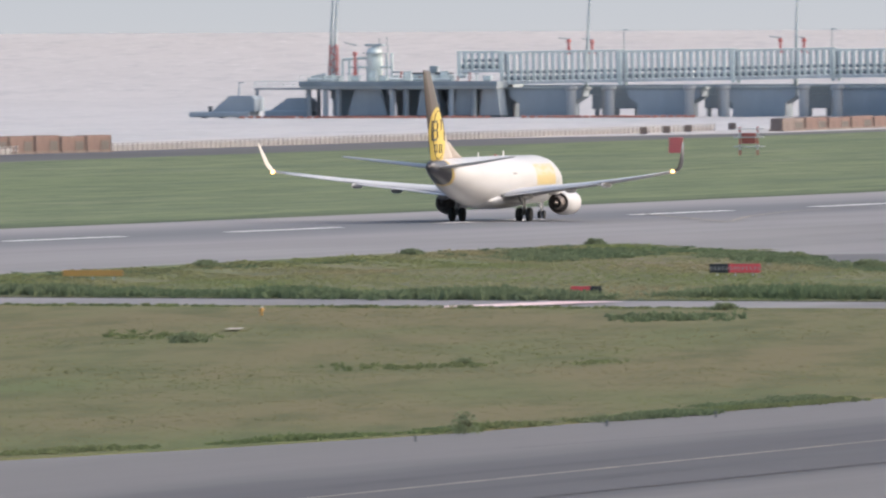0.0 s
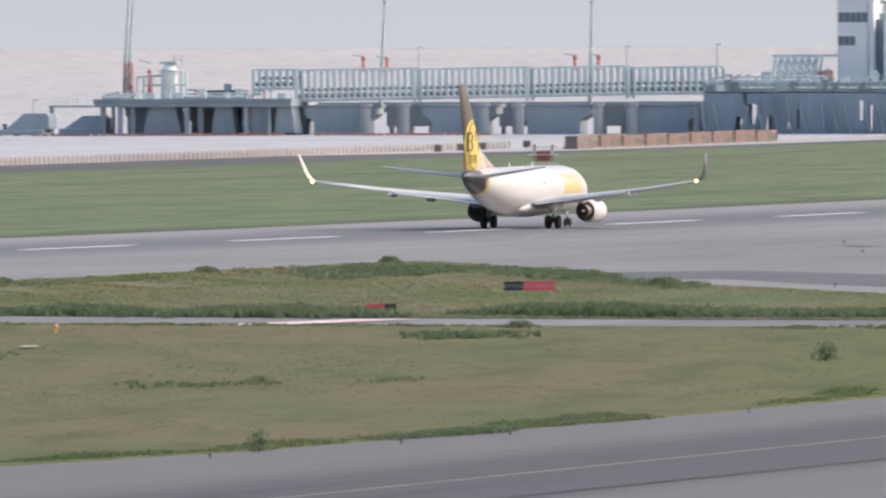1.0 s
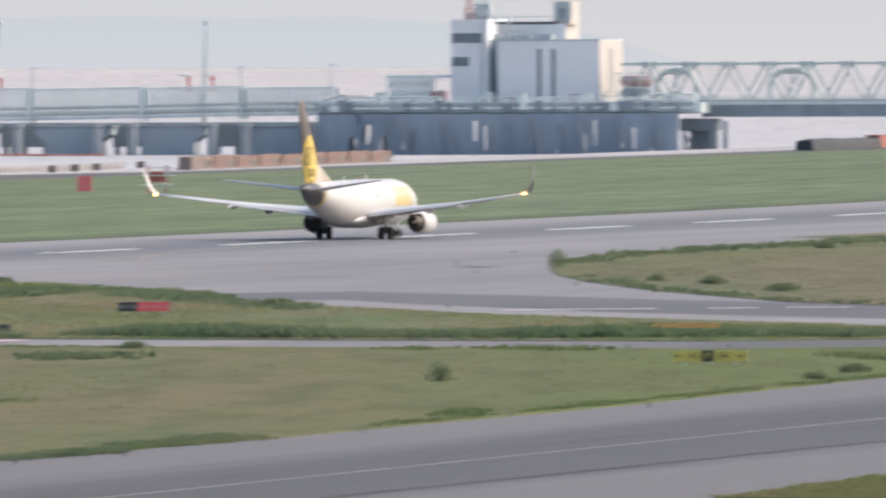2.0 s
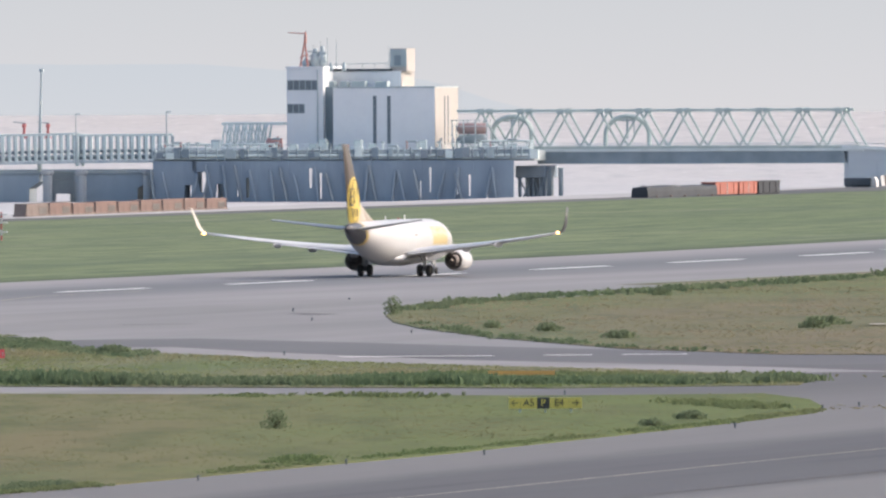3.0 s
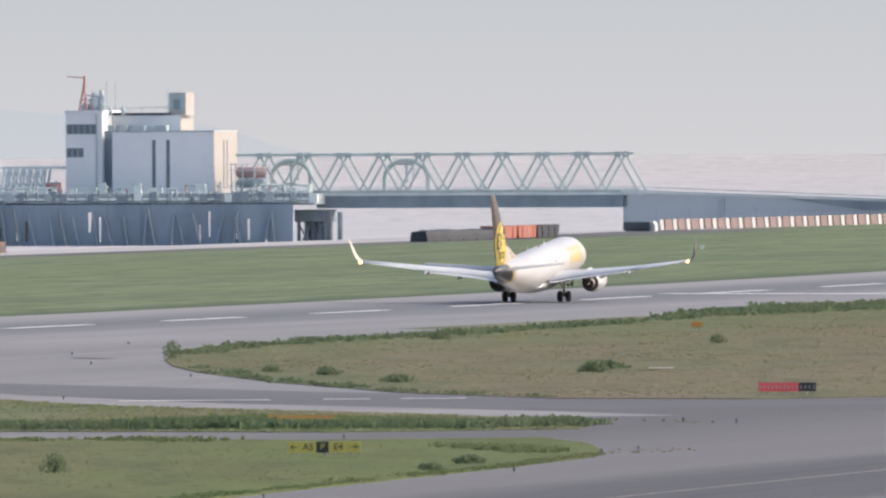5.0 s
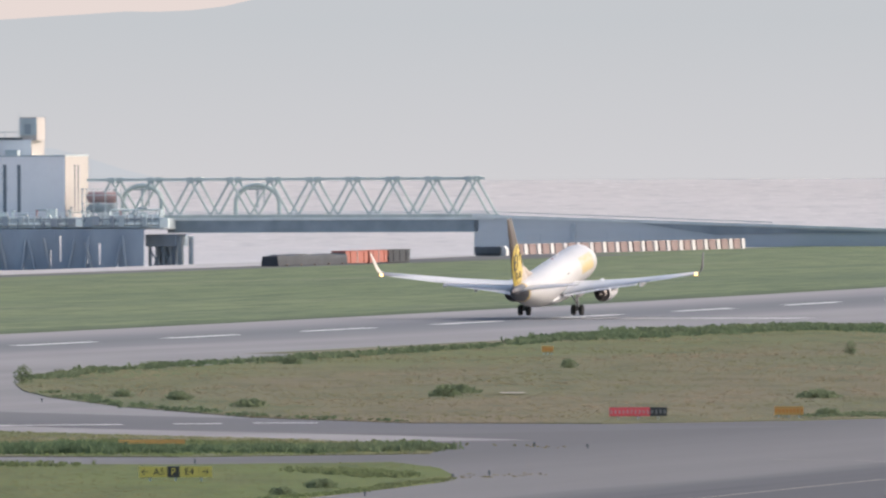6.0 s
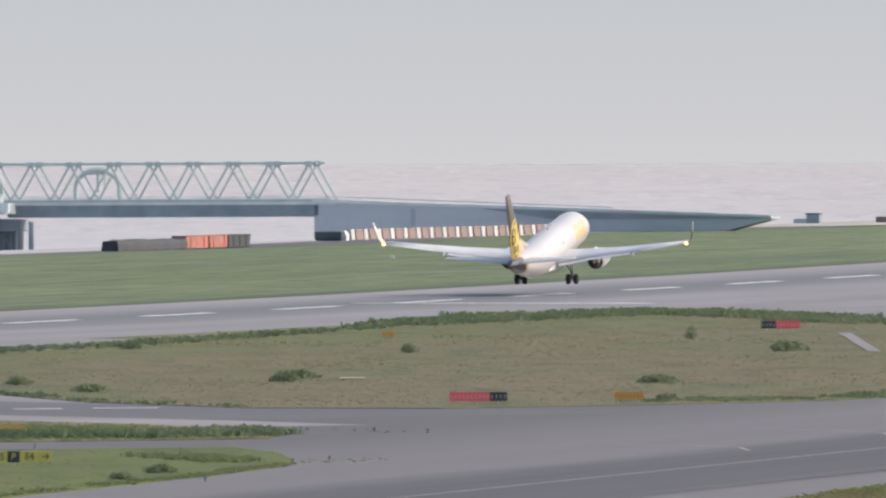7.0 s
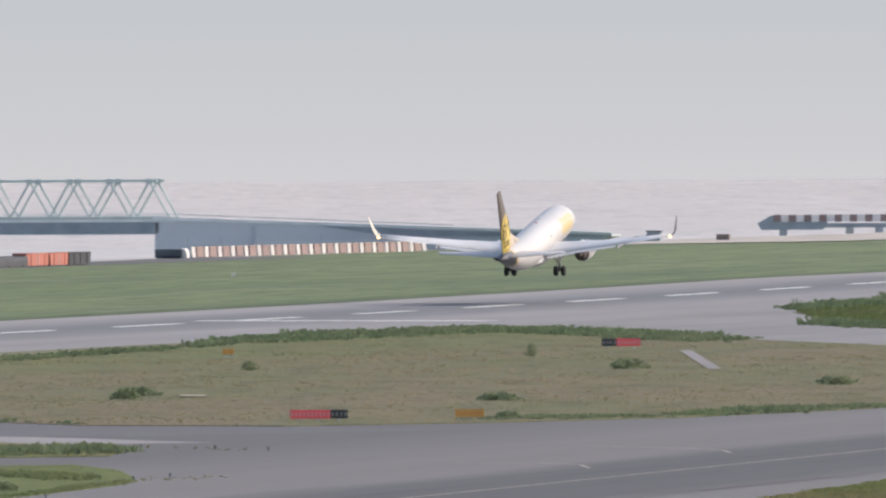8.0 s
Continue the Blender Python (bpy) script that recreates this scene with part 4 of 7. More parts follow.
def gangway(x0, x1, y, z_bot, z_top, slope, pitch=1.16):
    """One span of the pipe gangway: chords, close-set uprights on both sides, floor and pipes."""
    g = thing("pipe_gangway", PLAT @ pose(x0, y, z_bot, 0, -math.degrees(math.atan(slope)), 0), "pale green steel gangway span with close-set uprights", "gangway", "gangway spans")
    w, h = x1 - x0 - 0.15, z_top - z_bot
    for k, yy in enumerate((-1.8, 1.8)):
        part("top_chord", boxes((0, w, yy - 0.2, yy + 0.2, h - 0.4, h), bevel=0.03), M_STEEL_GREEN, g)
        part("bottom_chord", boxes((0, w, yy - 0.22, yy + 0.22, 0, 0.5), bevel=0.03), M_STEEL_PALE, g, "pale bottom chord")
        n = int(w / pitch)
        for i in range(n + 1):
            x = w * i / n
            part("upright", boxes((x - 0.25, x + 0.25, yy - 0.14, yy + 0.14, 0.5, h - 0.4)), M_STEEL_GREEN if k == 0 else M_STEEL_GREY, g)
    for yy in (-1.88, 1.88):
        part("end_post", boxes((-0.3, 0.3, yy - 0.22, yy + 0.22, -0.5, h + 0.05), bevel=0.03), M_STEEL_GREEN, g, "stout end post")
    part("floor", boxes((0, w, -1.6, 1.6, 0.05, 0.3)), M_STEEL_BLUE, g, "steel floor")
    for yy, zz, r in ((-0.9, 1.1, 0.42), (0.2, 1.0, 0.36), (1.0, 2.1, 0.3)):
        part("pipe", tubes(((0, yy, zz), (w, yy, zz), r, r, 10)), M_STEEL_BLUE, g, "blue-grey product pipe")
    return g


M_STEEL_PALE = worn("pale_steel_edge", (0.66, 0.7, 0.69), (0.5, 0.55, 0.55), 0.3, 3.0, 0.6)
TOPS = [(-130.07, -122.53, 4.25, 7.98), (-122.33, -101.3, 2.18, 7.87),
        (-101.1, -81.05, 2.51, 7.98), (-80.85, -63.18, 2.83, 8.1), (-62.98, -46.77, 3.16, 8.13)]
for i, (a, b, zb, zt) in enumerate(TOPS):
    nxt = TOPS[min(i + 1, len(TOPS) - 1)]
    gangway(a, b, 0, zb, zt, (nxt[2] - zb) / (b - a) if 0 < i < len(TOPS) - 1 else 0.006)
for u in (-114.8, -93.5, -76.5, -57.13):
    pier_block(u, 1.5, 13.0, 1.2)
for u in (-149.97, -139.24, -130.07, -124.47):
    pier_block(u, 4.0, 8.5, PZ - 1.6, "heavy dark concrete pier under the loading platform")
for u in (-129.56, -125.18, -109.32, -102.42, -88.13, -81.86, -67.72, -61.67, -49.88):
    jetty_column(u, -4.0, 0.85, 1.9)
for u in (-105.66, -97.55, -84.89, -64.69, -53.11, -52.1, -50.89):
    jetty_column(u, 5.0, 0.6, 1.6)


def pipe_trestle(x0, x1, panels):
    """A dark trestle added for the shade behind the gangway: long girder, cross panels, legs."""
    d = plat_thing("gangway_shade_trestle", x0, 9, 0, "dark blue-grey trestle behind the gangway, standing for its shaded deck", "trestle")
    w = x1 - x0
    # dark box put in as the shade band below the gangway
    part("girder", boxes((0, w, -1.2, 1.2, 0.3, 2.05), bevel=0.05), M_WET_AND_SHADE, d, "long dark box for the shade band under the gangway")
    part("walkway", boxes((0, w, -1.7, -1.3, 1.5, 1.75), bevel=0.03), M_STEEL_GREY, d, "narrow grey walkway")
    for x, pw in panels:
        part("panel", boxes((x - x0 - pw / 2, x - x0 + pw / 2, -1.0, 1.0, -2.15, 0.28), bevel=0.05), M_WET_AND_SHADE, d, "dark hanging panel")
        for k in (-0.42, 0, 0.42):
            part("leg", tubes(((x - x0 + k * pw, 0, SEA_Z - 1.5), (x - x0 + k * pw, 0, -2.1), 0.45, 0.45, 10)), M_CONCRETE_DARK, d)


pipe_trestle(-121.31, -47.07, ((-104.65, 8.5), (-85.19, 7.0), (-66.71, 8.0), (-49.58, 4.0), (-120.9, 3.0)))


def floating_boom(x0, x1, y, n):
    """A string of orange floats round the jetty."""
    b = plat_thing("floating_boom", x0, y, SEA_Z, "orange-red floating boom on the water before the jetty", "boom")
    me = None
    step = (x1 - x0) / n
    for i in range(n):
        if me is None:
            o = part("float", lathe(bmesh.new(), [(0, 0.04), (0.12, 0.26), (step - 0.2, 0.26), (step - 0.08, 0.04)], "x", (0, 0, 0.12), 8), M_BOOM, b)
            me = o.data
        else:
            o = new("float", me)
            o.parent = b
        o.location = (i * step, 2.2 * math.sin(i * 0.23) + 1.2 * math.sin(i * 0.61), 0)


M_BOOM = worn("boom_orange", (0.5, 0.19, 0.13), (0.38, 0.17, 0.13), 0.6, 3.0, 0.7)
floating_boom(-166.86, -157.64, -12, 8)
floating_boom(-157.23, -120.9, -14, 30)
floating_boom(-114.8, -83.37, -17, 26)


def light_mast(x, y, z, h, lean=0.0, red=False):
    """A slender tapering pole, leaning a little; one has a red lattice cage round its foot."""
    m = plat_thing("light_mast", x, y, z, "tall slender grey mast with a red lattice foot" if red else "tall slender tapering grey lamp mast", "mast", "masts on the jetty")
    part("pole", tubes(((0, 0, 0), (lean * 0.35, 0, h * 0.45), 0.44, 0.27, 10), ((lean * 0.35, 0, h * 0.45), (lean, 0, h), 0.27, 0.14, 10)), M_STEEL_GREY, m)
    part("lamp_frame", boxes((lean - 0.3, lean + 0.3, -0.3, 0.3, h - 0.3, h + 0.35), bevel=0.05), M_STEEL_GREY, m, "small lamp frame")
    for k in (0.2, 0.35):
        part("step_ring", lathe(bmesh.new(), [(-0.08, 0.5 - 0.3 * k), (0.08, 0.5 - 0.3 * k)], "z", (lean * k * 0.78, 0, h * k), 8), M_STEEL_GREY, m)
    if red:
        top = h * 0.36
        for dx in (-0.62, 0.62):
            for dy in (-0.62, 0.62):
                part("leg", tubes(((dx, dy, 0), (dx * 0.85, dy * 0.85, top), 0.13, 0.12, 6)), M_RED, m, "red lattice leg")
        for i in range(6):
            z0, z1 = top * i / 6, top * (i + 1) / 6
            sg = 1 if i % 2 else -1
            for yy in (-0.58, 0.58):
                part("brace", tubes(((-0.6 * sg, yy, z0), (0.58 * sg, yy, z1), 0.09, 0.09, 5)), M_RED, m)
    return m


light_mast(-153.96, 0, PZ, 18.07, 0.9)
light_mast(-153.04, -0.6, PZ, 17.88, 0.9, True)
light_mast(-108.61, 3.2, 1.5, 17.86, 0.8)
light_mast(-71.05, 3.2, 1.5, 17.69, 0.4)
for u, zt in ((-100.29, 11.6), (-63.08, 11.65), (-46.97, 11.97)):
    lamp_pole(u, -2.3, 2.6, zt - 2.6)
lamp_pole(-170.45, 0, 0.27, 2.4, "short lamp pole on the mooring dolphin")
lamp_pole(-158.15, 0, -0.16, 2.6, "short lamp pole on the mooring dolphin")


def fire_monitor(x, y, z, h):
    f = plat_thing("fire_monitor", x, y, z, "red fire water monitor with a long nozzle", "fire monitor", "fire monitors")
    part("stand", tubes(((0, 0, 0), (0, 0, h * 0.7), 0.3, 0.22, 8), ((-0.6, 0, 0), (0, 0, h * 0.5), 0.08, 0.08, 5), ((0.6, 0, 0), (0, 0, h * 0.5), 0.08, 0.08, 5)), M_RED, f)
    part("body", lathe(bmesh.new(), [(0, 0.3), (0.3, 0.42), (0.7, 0.3)], "z", (0, 0, h * 0.66), 10), M_RED, f)
    part("nozzle", tubes(((0.3, 0, h * 0.92), (-1.9, 0, h), 0.12, 0.07, 8)), M_STEEL_GREY, f, "grey nozzle")
    return f


for u, zt in ((-110.54, 10.27), (-106.37, 10.06), (-72.66, 10.32), (-68.42, 10.3)):
    fire_monitor(u, -1.0, 7.4, zt - 7.4)
fire_monitor(-148.54, -3, PZ, 6.87)


def process_vessel():
    v = plat_thing("process_vessel", -145.88, 0, PZ, "pale green process vessel with pipework on the platform", "tank")
    h = 6.28
    part("vessel", lathe(bmesh.new(), [(0, 1.4), (h * 0.8, 1.4), (h * 0.93, 1.0), (h, 0.25)], "z", (0, 0, 0), 18), M_STEEL_GREEN, v, "pale green tank", True)
    part("platform_ring", lathe(bmesh.new(), [(0, 1.4), (0, 2.2), (0.15, 2.2), (0.15, 1.4)], "z", (0, 0, h * 0.78), 18), M_STEEL_GREY, v)
    for x in (-5.6, -4.4, -3.0, 2.4, 3.3):
        part("riser", tubes(((x, -0.5, 0), (x, -0.5, h * (0.62 if x < 0 else 0.8)), 0.24, 0.24, 8)), M_STEEL_GREEN, v, "pale green riser pipe")
    part("header_pipe", tubes(((-5.6, -0.5, h * 0.62), (-1.2, -0.5, h * 0.66), 0.26, 0.26, 8), ((-4.4, -0.5, h * 0.4), (3.3, -0.5, h * 0.4), 0.2, 0.2, 8)), M_STEEL_GREEN, v)
    part("vent", tubes(((0.9, 0, h * 0.9), (0.9, 0, h + 1.3), 0.12, 0.1, 6), ((2.4, 0, h * 0.8), (2.2, 0, h + 1.5), 0.09, 0.07, 6)), M_STEEL_GREY, v)
    part("top_frame", boxes((-1.5, 1.7, -0.8, 0.8, h * 0.98, h + 0.3), bevel=0.05), M_STEEL_GREY, v)
    return v


process_vessel()


def pipe_rack(x0, x1, y, z, label, h=0.9):
    r = plat_thing("pipe_rack", x0, y, z, label, "pipes")
    w = x1 - x0
    for k, (zz, rr) in enumerate(((0.35, 0.3), (0.35, 0.24), (h, 0.2))):
        part("pipe", tubes(((0, k * 0.8, zz), (w, k * 0.8, zz), rr, rr, 8)), (M_STEEL_PALE, M_STEEL_GREY, M_STEEL_GREEN)[k], r)
    n = max(2, int(w / 3.5))
    for i in range(n + 1):
        x = w * i / n
        part("rack_post", boxes((x - 0.1, x + 0.1, -0.4, 2.0, 0, h - 0.15)), M_STEEL_GREY, r)
    return r


pipe_rack(-141.8, -130.58, -5, PZ, "grey pipes on low racks along the platform")
pipe_rack(-156.11, -150.48, -6, PZ, "grey pipes on low racks along the platform")
part_cab = plat_thing("control_cabin", -140.27, 1, PZ, "low grey control cabin on the loading platform", "cabin")
part("wall", boxes((0, 7.5, -2, 2, 0, 1.3), bevel=0.05), M_STEEL_GREY, part_cab)
part("roof", boxes((-0.3, 7.8, -2.3, 2.3, 1.3, 1.55), bevel=0.04), M_STEEL_DARK, part_cab, "dark flat roof")
part("vent_hood", boxes((4.2, 5.6, -0.6, 0.6, 1.55, 2.7), bevel=0.05), M_STEEL_GREY, part_cab)

# ---- the large platform with its building ----
QX0, QX1 = -46.77, 20.48
QZ = 5.22
main_deck = deck_platform("main_platform", QX0, QX1, -12, 22, QZ, 3.37, "wide concrete platform on a dense row of dark piles",
              [x for x in (QX0 + 1.2 + i * 2.1 for i in range(31)) if x < -34.5 or x > 17.5], 0.72, False)
M_UNDERDECK = worn("weathered_underdeck_and_shade", (0.29, 0.345, 0.4), (0.22, 0.265, 0.315), 0.25, 1.2, 0.85, stretch=(1, 1, 0.25))
rnge = random.Random(31)
for yy, zz, r, mt in ((-12.55, 4.95, 0.2, M_STEEL_GREY), (-12.75, 4.45, 0.26, M_STEEL_GREEN), (-12.6, 3.85, 0.22, M_STEEL_GREY), (-12.9, 5.35, 0.12, M_STEEL_PALE)):
    part("edge_pipe", tubes(((0.3, yy, zz), (QX1 - QX0 - 0.3, yy, zz + rnge.uniform(-0.1, 0.1)), r, r, 8)), mt, main_deck, "long pipe along the deck edge")
for i in range(46):
    x = 0.8 + i * (QX1 - QX0 - 1.6) / 45 + rnge.uniform(-0.4, 0.4)
    h = rnge.uniform(0.5, 1.6)
    part("edge_bracket", boxes((x - 0.12, x + 0.12, -13.0, -12.2, 4.9 - h, 5.45 + rnge.uniform(0, 0.5))), rnge.choice((M_STEEL_GREY, M_STEEL_BLUE, M_CONCRETE_SHADE)), main_deck)
    if rnge.random() < 0.45:
        w = rnge.uniform(0.5, 1.5)
        part("edge_box", boxes((x + 0.2, x + 0.2 + w, -13.1, -12.26, 3.6 + rnge.uniform(0, 0.6), 4.7 + rnge.uniform(0, 1.2)), bevel=0.04), rnge.choice((M_STEEL_GREY, M_STEEL_BLUE, M_STEEL_GREEN, M_CONCRETE_SHADE)), main_deck, "small equipment box on the deck edge")
# dark boards stand in for the shaded mass of piles under the deck
skirt = plat_thing("underdeck_shade_screen", QX0, -13.2, SEA_Z - 1.5, "dark board screen standing for the shaded depth under the platform", "fender")
# openings in the screen: along, width at the foot, width at the head, from, to
GAPS = ((-40.3, 2.0, 0.1, 0.9, 4.4), (-37.6, 0.1, 3.0, 3.2, 6.6), (-34.8, 2.0, 0.1, 0.9, 4.6), (-31.6, 0.35, 0.2, 2.4, 5.2), (-29.8, 0.5, 0.55, 2.2, 5.6), (-18.7, 0.3, 0.7, 3.8, 7.2), (-16.9, 0.25, 0.5, 2.0, 6.4),
        (-4.2, 0.25, 0.2, 1.2, 4.2), (0.7, 0.3, 0.2, 1.6, 5.0), (2.4, 0.2, 0.45, 3.0, 7.3), (7.2, 0.2, 0.35, 2.6, 5.8), (9.3, 0.25, 0.55, 2.4, 6.0), (12.4, 0.3, 0.3, 1.0, 2.6))
rngf = random.Random(9)
FH = 8.5


def shade_board_run(x0, x1, lean0, lean1):
    """Close-set boards from x0 to x1; the outer edges lean along the openings beside them."""
    n = max(1, round((x1 - x0) / 1.9))
    for i in range(n):
        k0, k1 = i / n, (i + 1) / n
        foot = [x0 + (x1 - x0) * k0, x0 + (x1 - x0) * k1]
        head = [x0 + lean0 + (x1 + lean1 - x0 - lean0) * k0, x0 + lean0 + (x1 + lean1 - x0 - lean0) * k1]
        bm = bmesh.new()
        prism(bm, [(foot[0], 0), (foot[1] - 0.01, 0), (head[1] - 0.01, FH), (head[0], FH)], "y", rngf.uniform(-0.12, 0), 0.35)
        part("shade_board", bm, M_UNDERDECK, skirt)


edge, lean = 0.2, 0.0
for g, wf, wh, z0, z1 in GAPS:
    c = g - QX0
    shade_board_run(edge, c - wf / 2, lean, (wf - wh) / 2)
    edge, lean = c + wf / 2, (wh - wf) / 2
    span = max(wf, wh) / 2 + 0.5
    part("cross_beam", boxes((c - span, c + span, -0.1, 0.3, 0, z0)), M_UNDERDECK, skirt)
    part("cross_beam", boxes((c - span, c + span, -0.1, 0.3, z1, FH)), M_UNDERDECK, skirt)
shade_board_run(edge, 17.1 - QX0, lean, 0.0)
for i in range(24):
    x = 1.0 + i * 2.6 + rngf.uniform(-0.5, 0.5)
    part("raking_strut", tubes(((x, -0.55, 0), (x + rngf.choice((-1.6, -0.9, 0.9, 1.6)), -0.4, rngf.uniform(6.2, 7.9)), 0.26, 0.24, 7)), M_CONCRETE_SHADE if i % 3 == 0 else M_UNDERDECK, skirt, "raking strut")
pipe_rack(-46.06, -26.48, -9, QZ, "grey pipes and rails along the platform edge", 1.1)
pipe_rack(10.02, 18.99, -9, QZ, "grey pipes and valves at the platform end", 1.5)


def deck_gear(x, y, z, kind, rng):
    """Small deck gear: a valve wheel on its stem, a cabinet or a short bollard."""
    if kind == 0:
        t = plat_thing("valve", x, y, z, "pale green valve with a hand wheel on the deck edge", "valve", "deck valves")
        part("stem", tubes(((0, 0, 0), (0, 0, 1.3), 0.2, 0.14, 8)), M_STEEL_GREEN, t)
        part("hand_wheel", lathe(bmesh.new(), [(0, 0.42), (0.1, 0.48), (0.2, 0.42)], "z", (0, 0, 1.3), 10), M_STEEL_GREY, t)
    elif kind == 1:
        t = plat_thing("deck_cabinet", x, y, z, "small grey equipment cabinet on the deck edge", "cabinet", "deck cabinets")
        h = rng.uniform(0.9, 2.0)
        part("body", boxes((-0.7, 0.7, -0.4, 0.4, 0.1, h), bevel=0.05), M_STEEL_GREY, t)
        part("door", boxes((-0.6, 0.6, -0.44, -0.4, 0.2, h - 0.1)), M_STEEL_GREEN, t)
    else:
        t = plat_thing("pipe_bend", x, y, z, "short upright pipe bend on the deck edge", "pipe", "deck pipe bends")
        h = rng.uniform(0.8, 2.2)
        part("riser", tubes(((0, 0, 0), (0, 0, h), 0.18, 0.18, 8)), M_STEEL_PALE if rng.random() < 0.6 else M_RED_PALE, t)
        part("elbow", tubes(((0, 0, h - 0.1), (rng.choice((-1.6, 1.6)), 0, h - 0.1), 0.18, 0.18, 8)), M_STEEL_GREY, t)


rngd = random.Random(21)
for i in range(34):
    deck_gear(QX0 + 1 + (QX1 - QX0 - 2) * (i + rngd.random() * 0.8) / 34, rngd.uniform(-11, -8), QZ, rngd.randrange(3), rngd)
for i in range(16):
    deck_gear(PX0 + 1 + (PX1 - PX0 - 2) * (i + rngd.random() * 0.8) / 16, rngd.uniform(-7.5, -3), PZ, rngd.randrange(3), rngd)


def window_band(parent, x0, x1, y, z0, z1, panes):
    w = part("window", boxes((x0, x1, y - 0.06, y + 0.05, z0, z1)), M_STEEL_GREY, parent, "long window band in a grey frame")
    step = (x1 - x0) / panes
    for i in range(panes):
        part("pane", boxes((x0 + i * step + 0.06, x0 + (i + 1) * step - 0.06, y - 0.1, y - 0.061, z0 + 0.08, z1 - 0.08)), M_GLASS_DARK, w, "dark glass pane")
    return w


def jetty_building():
    b = plat_thing("jetty_building", 0, 0, QZ, "white flat-roofed jetty building with dark window bands", "building")
    z = lambda v: v - QZ
    # office tower
    tx0, tx1, tz = -25.43, -18.92, z(19.26)
    part("tower_wall", boxes((tx0, tx1, -3, 12, 0, tz), bevel=0.08), M_WALL_WHITE, b, "white tower wall")
    part("parapet", boxes((tx0 - 0.15, tx1 + 0.1, -3.15, 12.1, tz, tz + 0.4), bevel=0.04), M_WALL_WHITE, b)
    window_band(b, tx0 + 0.15, -19.92, -3, z(15.57), z(17.32), 5)
    window_band(b, tx0 + 0.15, -22.23, -3, z(11.59), z(13.24), 3)
    part("drain_pipe", tubes(((tx1 - 1.0, -3.12, 0.2), (tx1 - 1.0, -3.12, tz - 0.2), 0.12, 0.12, 6)), M_STEEL_GREY, b)
    # rear wing
    part("rear_wall", boxes((tx1, -6.85, 4, 13.4, 0, z(18.82)), bevel=0.08), M_WALL_WHITE, b)
    # thin cream sheet carries the warm sunlight on this white wing's side
    part("sunlit_side_tint", boxes((-6.85, -6.79, 4.0, 13.4, z(15.9), z(18.78))), M_WALL_CREAM, b, "cream sheet for warm sunlight on the rear wing's side")
    part("roof_edge", boxes((tx1, -8.44, 3.8, 4.3, z(18.82), z(19.21)), bevel=0.03), M_STEEL_DARK, b, "dark roof edge")
    for wx0, wx1 in ((-19.16, -17.96), (-16.95, -15.75), (-14.95, -12.54), (-10.74, -8.54)):
        part("roof_unit", boxes((wx0, wx1, 1.0, 3.0, z(16.1), z(17.07)), bevel=0.05), M_STEEL_GREY, b, "grey plant box on the hall roof")
    # gap between tower and hall
    part("stairwell", boxes((tx1, -17.59, -1.5, 4, 0, z(16.13))), M_STEEL_BLUE, b, "shaded blue-grey stairwell")
    # hall
    hx0, hx1, hz = -16.97, 1.01, z(15.9)
    part("hall_wall", boxes((hx0, hx1, -4, 13, 0, hz), bevel=0.06), M_WALL_HALL, b, "white clad hall wall, a sunlit tint on its side")
    # cream sheet: the sun's warmth is put into the side's colour
    part("sunlit_side_tint", boxes((hx1, hx1 + 0.06, -3.95, 12.95, 0.05, hz - 0.02)), M_WALL_CREAM, b, "cream sheet for warm sunlight on the hall's side")
    part("hall_roof", boxes((hx0 - 0.12, hx1 + 0.12, -4.12, 13.1, hz, hz + 0.25), bevel=0.03), M_STEEL_GREY, b, "thin grey roof edge")
    for x in (-9.58, -7.08):
        part("window_slit", boxes((x - 0.3, x + 0.3, -4.06, -3.9, z(6.28), z(14.54))), M_GLASS_DARK, b, "tall dark window slit")
    for y in (3.0, 5.4):
        part("window_slit", boxes((hx1 - 0.05, hx1 + 0.12, y - 0.3, y + 0.3, z(6.15), z(14.49))), M_GLASS_DARK, b, "tall dark window slit")
    for y in (0.2, 8.9):
        part("side_door", boxes((hx1 - 0.05, hx1 + 0.12, y - 0.8, y + 0.8, 0, 2.1)), M_GLASS_DARK, b, "dark side door")
    # stair head
    sx0, sx1, sz = -8.96, -5.96, z(22.68)
    part("stair_head", boxes((sx0, sx1, 4.5, 10.6, z(18.7), sz), bevel=0.08), M_WALL_CREAM, b, "cream stair head")
    part("louvre", boxes((sx0 + 0.02, sx1 - 0.02, 4.4, 4.5, z(19.57), sz - 0.2)), M_STEEL_GREY, b, "grey louvre panel")
    part("louvre_opening", boxes((sx0 + 0.8, sx1 - 1.0, 4.34, 4.4, z(19.77), z(21.51))), M_STEEL_BLUE, b, "blue-grey opening")
    # roof plant
    part("roof_rail", tubes(((tx1, 4.2, z(20.01)), (sx0, 4.2, z(20.17)), 0.06, 0.06, 5), *[((x, 4.2, z(19.02)), (x, 4.2, z(20.09)), 0.05, 0.05, 5) for x in (-15.96, -13.76, -11.56, -9.56)]), M_STEEL_GREY, b, "roof railing")
    for x, r, h in ((-23.17, 0.75, 1.6), (-21.57, 0.9, 3.2), (-20.27, 0.7, 3.6), (-18.77, 0.45, 1.5), (-16.46, 0.4, 1.6)):
        part("roof_tank", lathe(bmesh.new(), [(0, r), (h * 0.6, r), (h * 0.8, r * 0.5), (h, r * 0.45)], "z", (x, 2, tz + 0.3 if x < tx1 else z(18.82)), 12), M_STEEL_GREY, b, "grey roof vent", True)
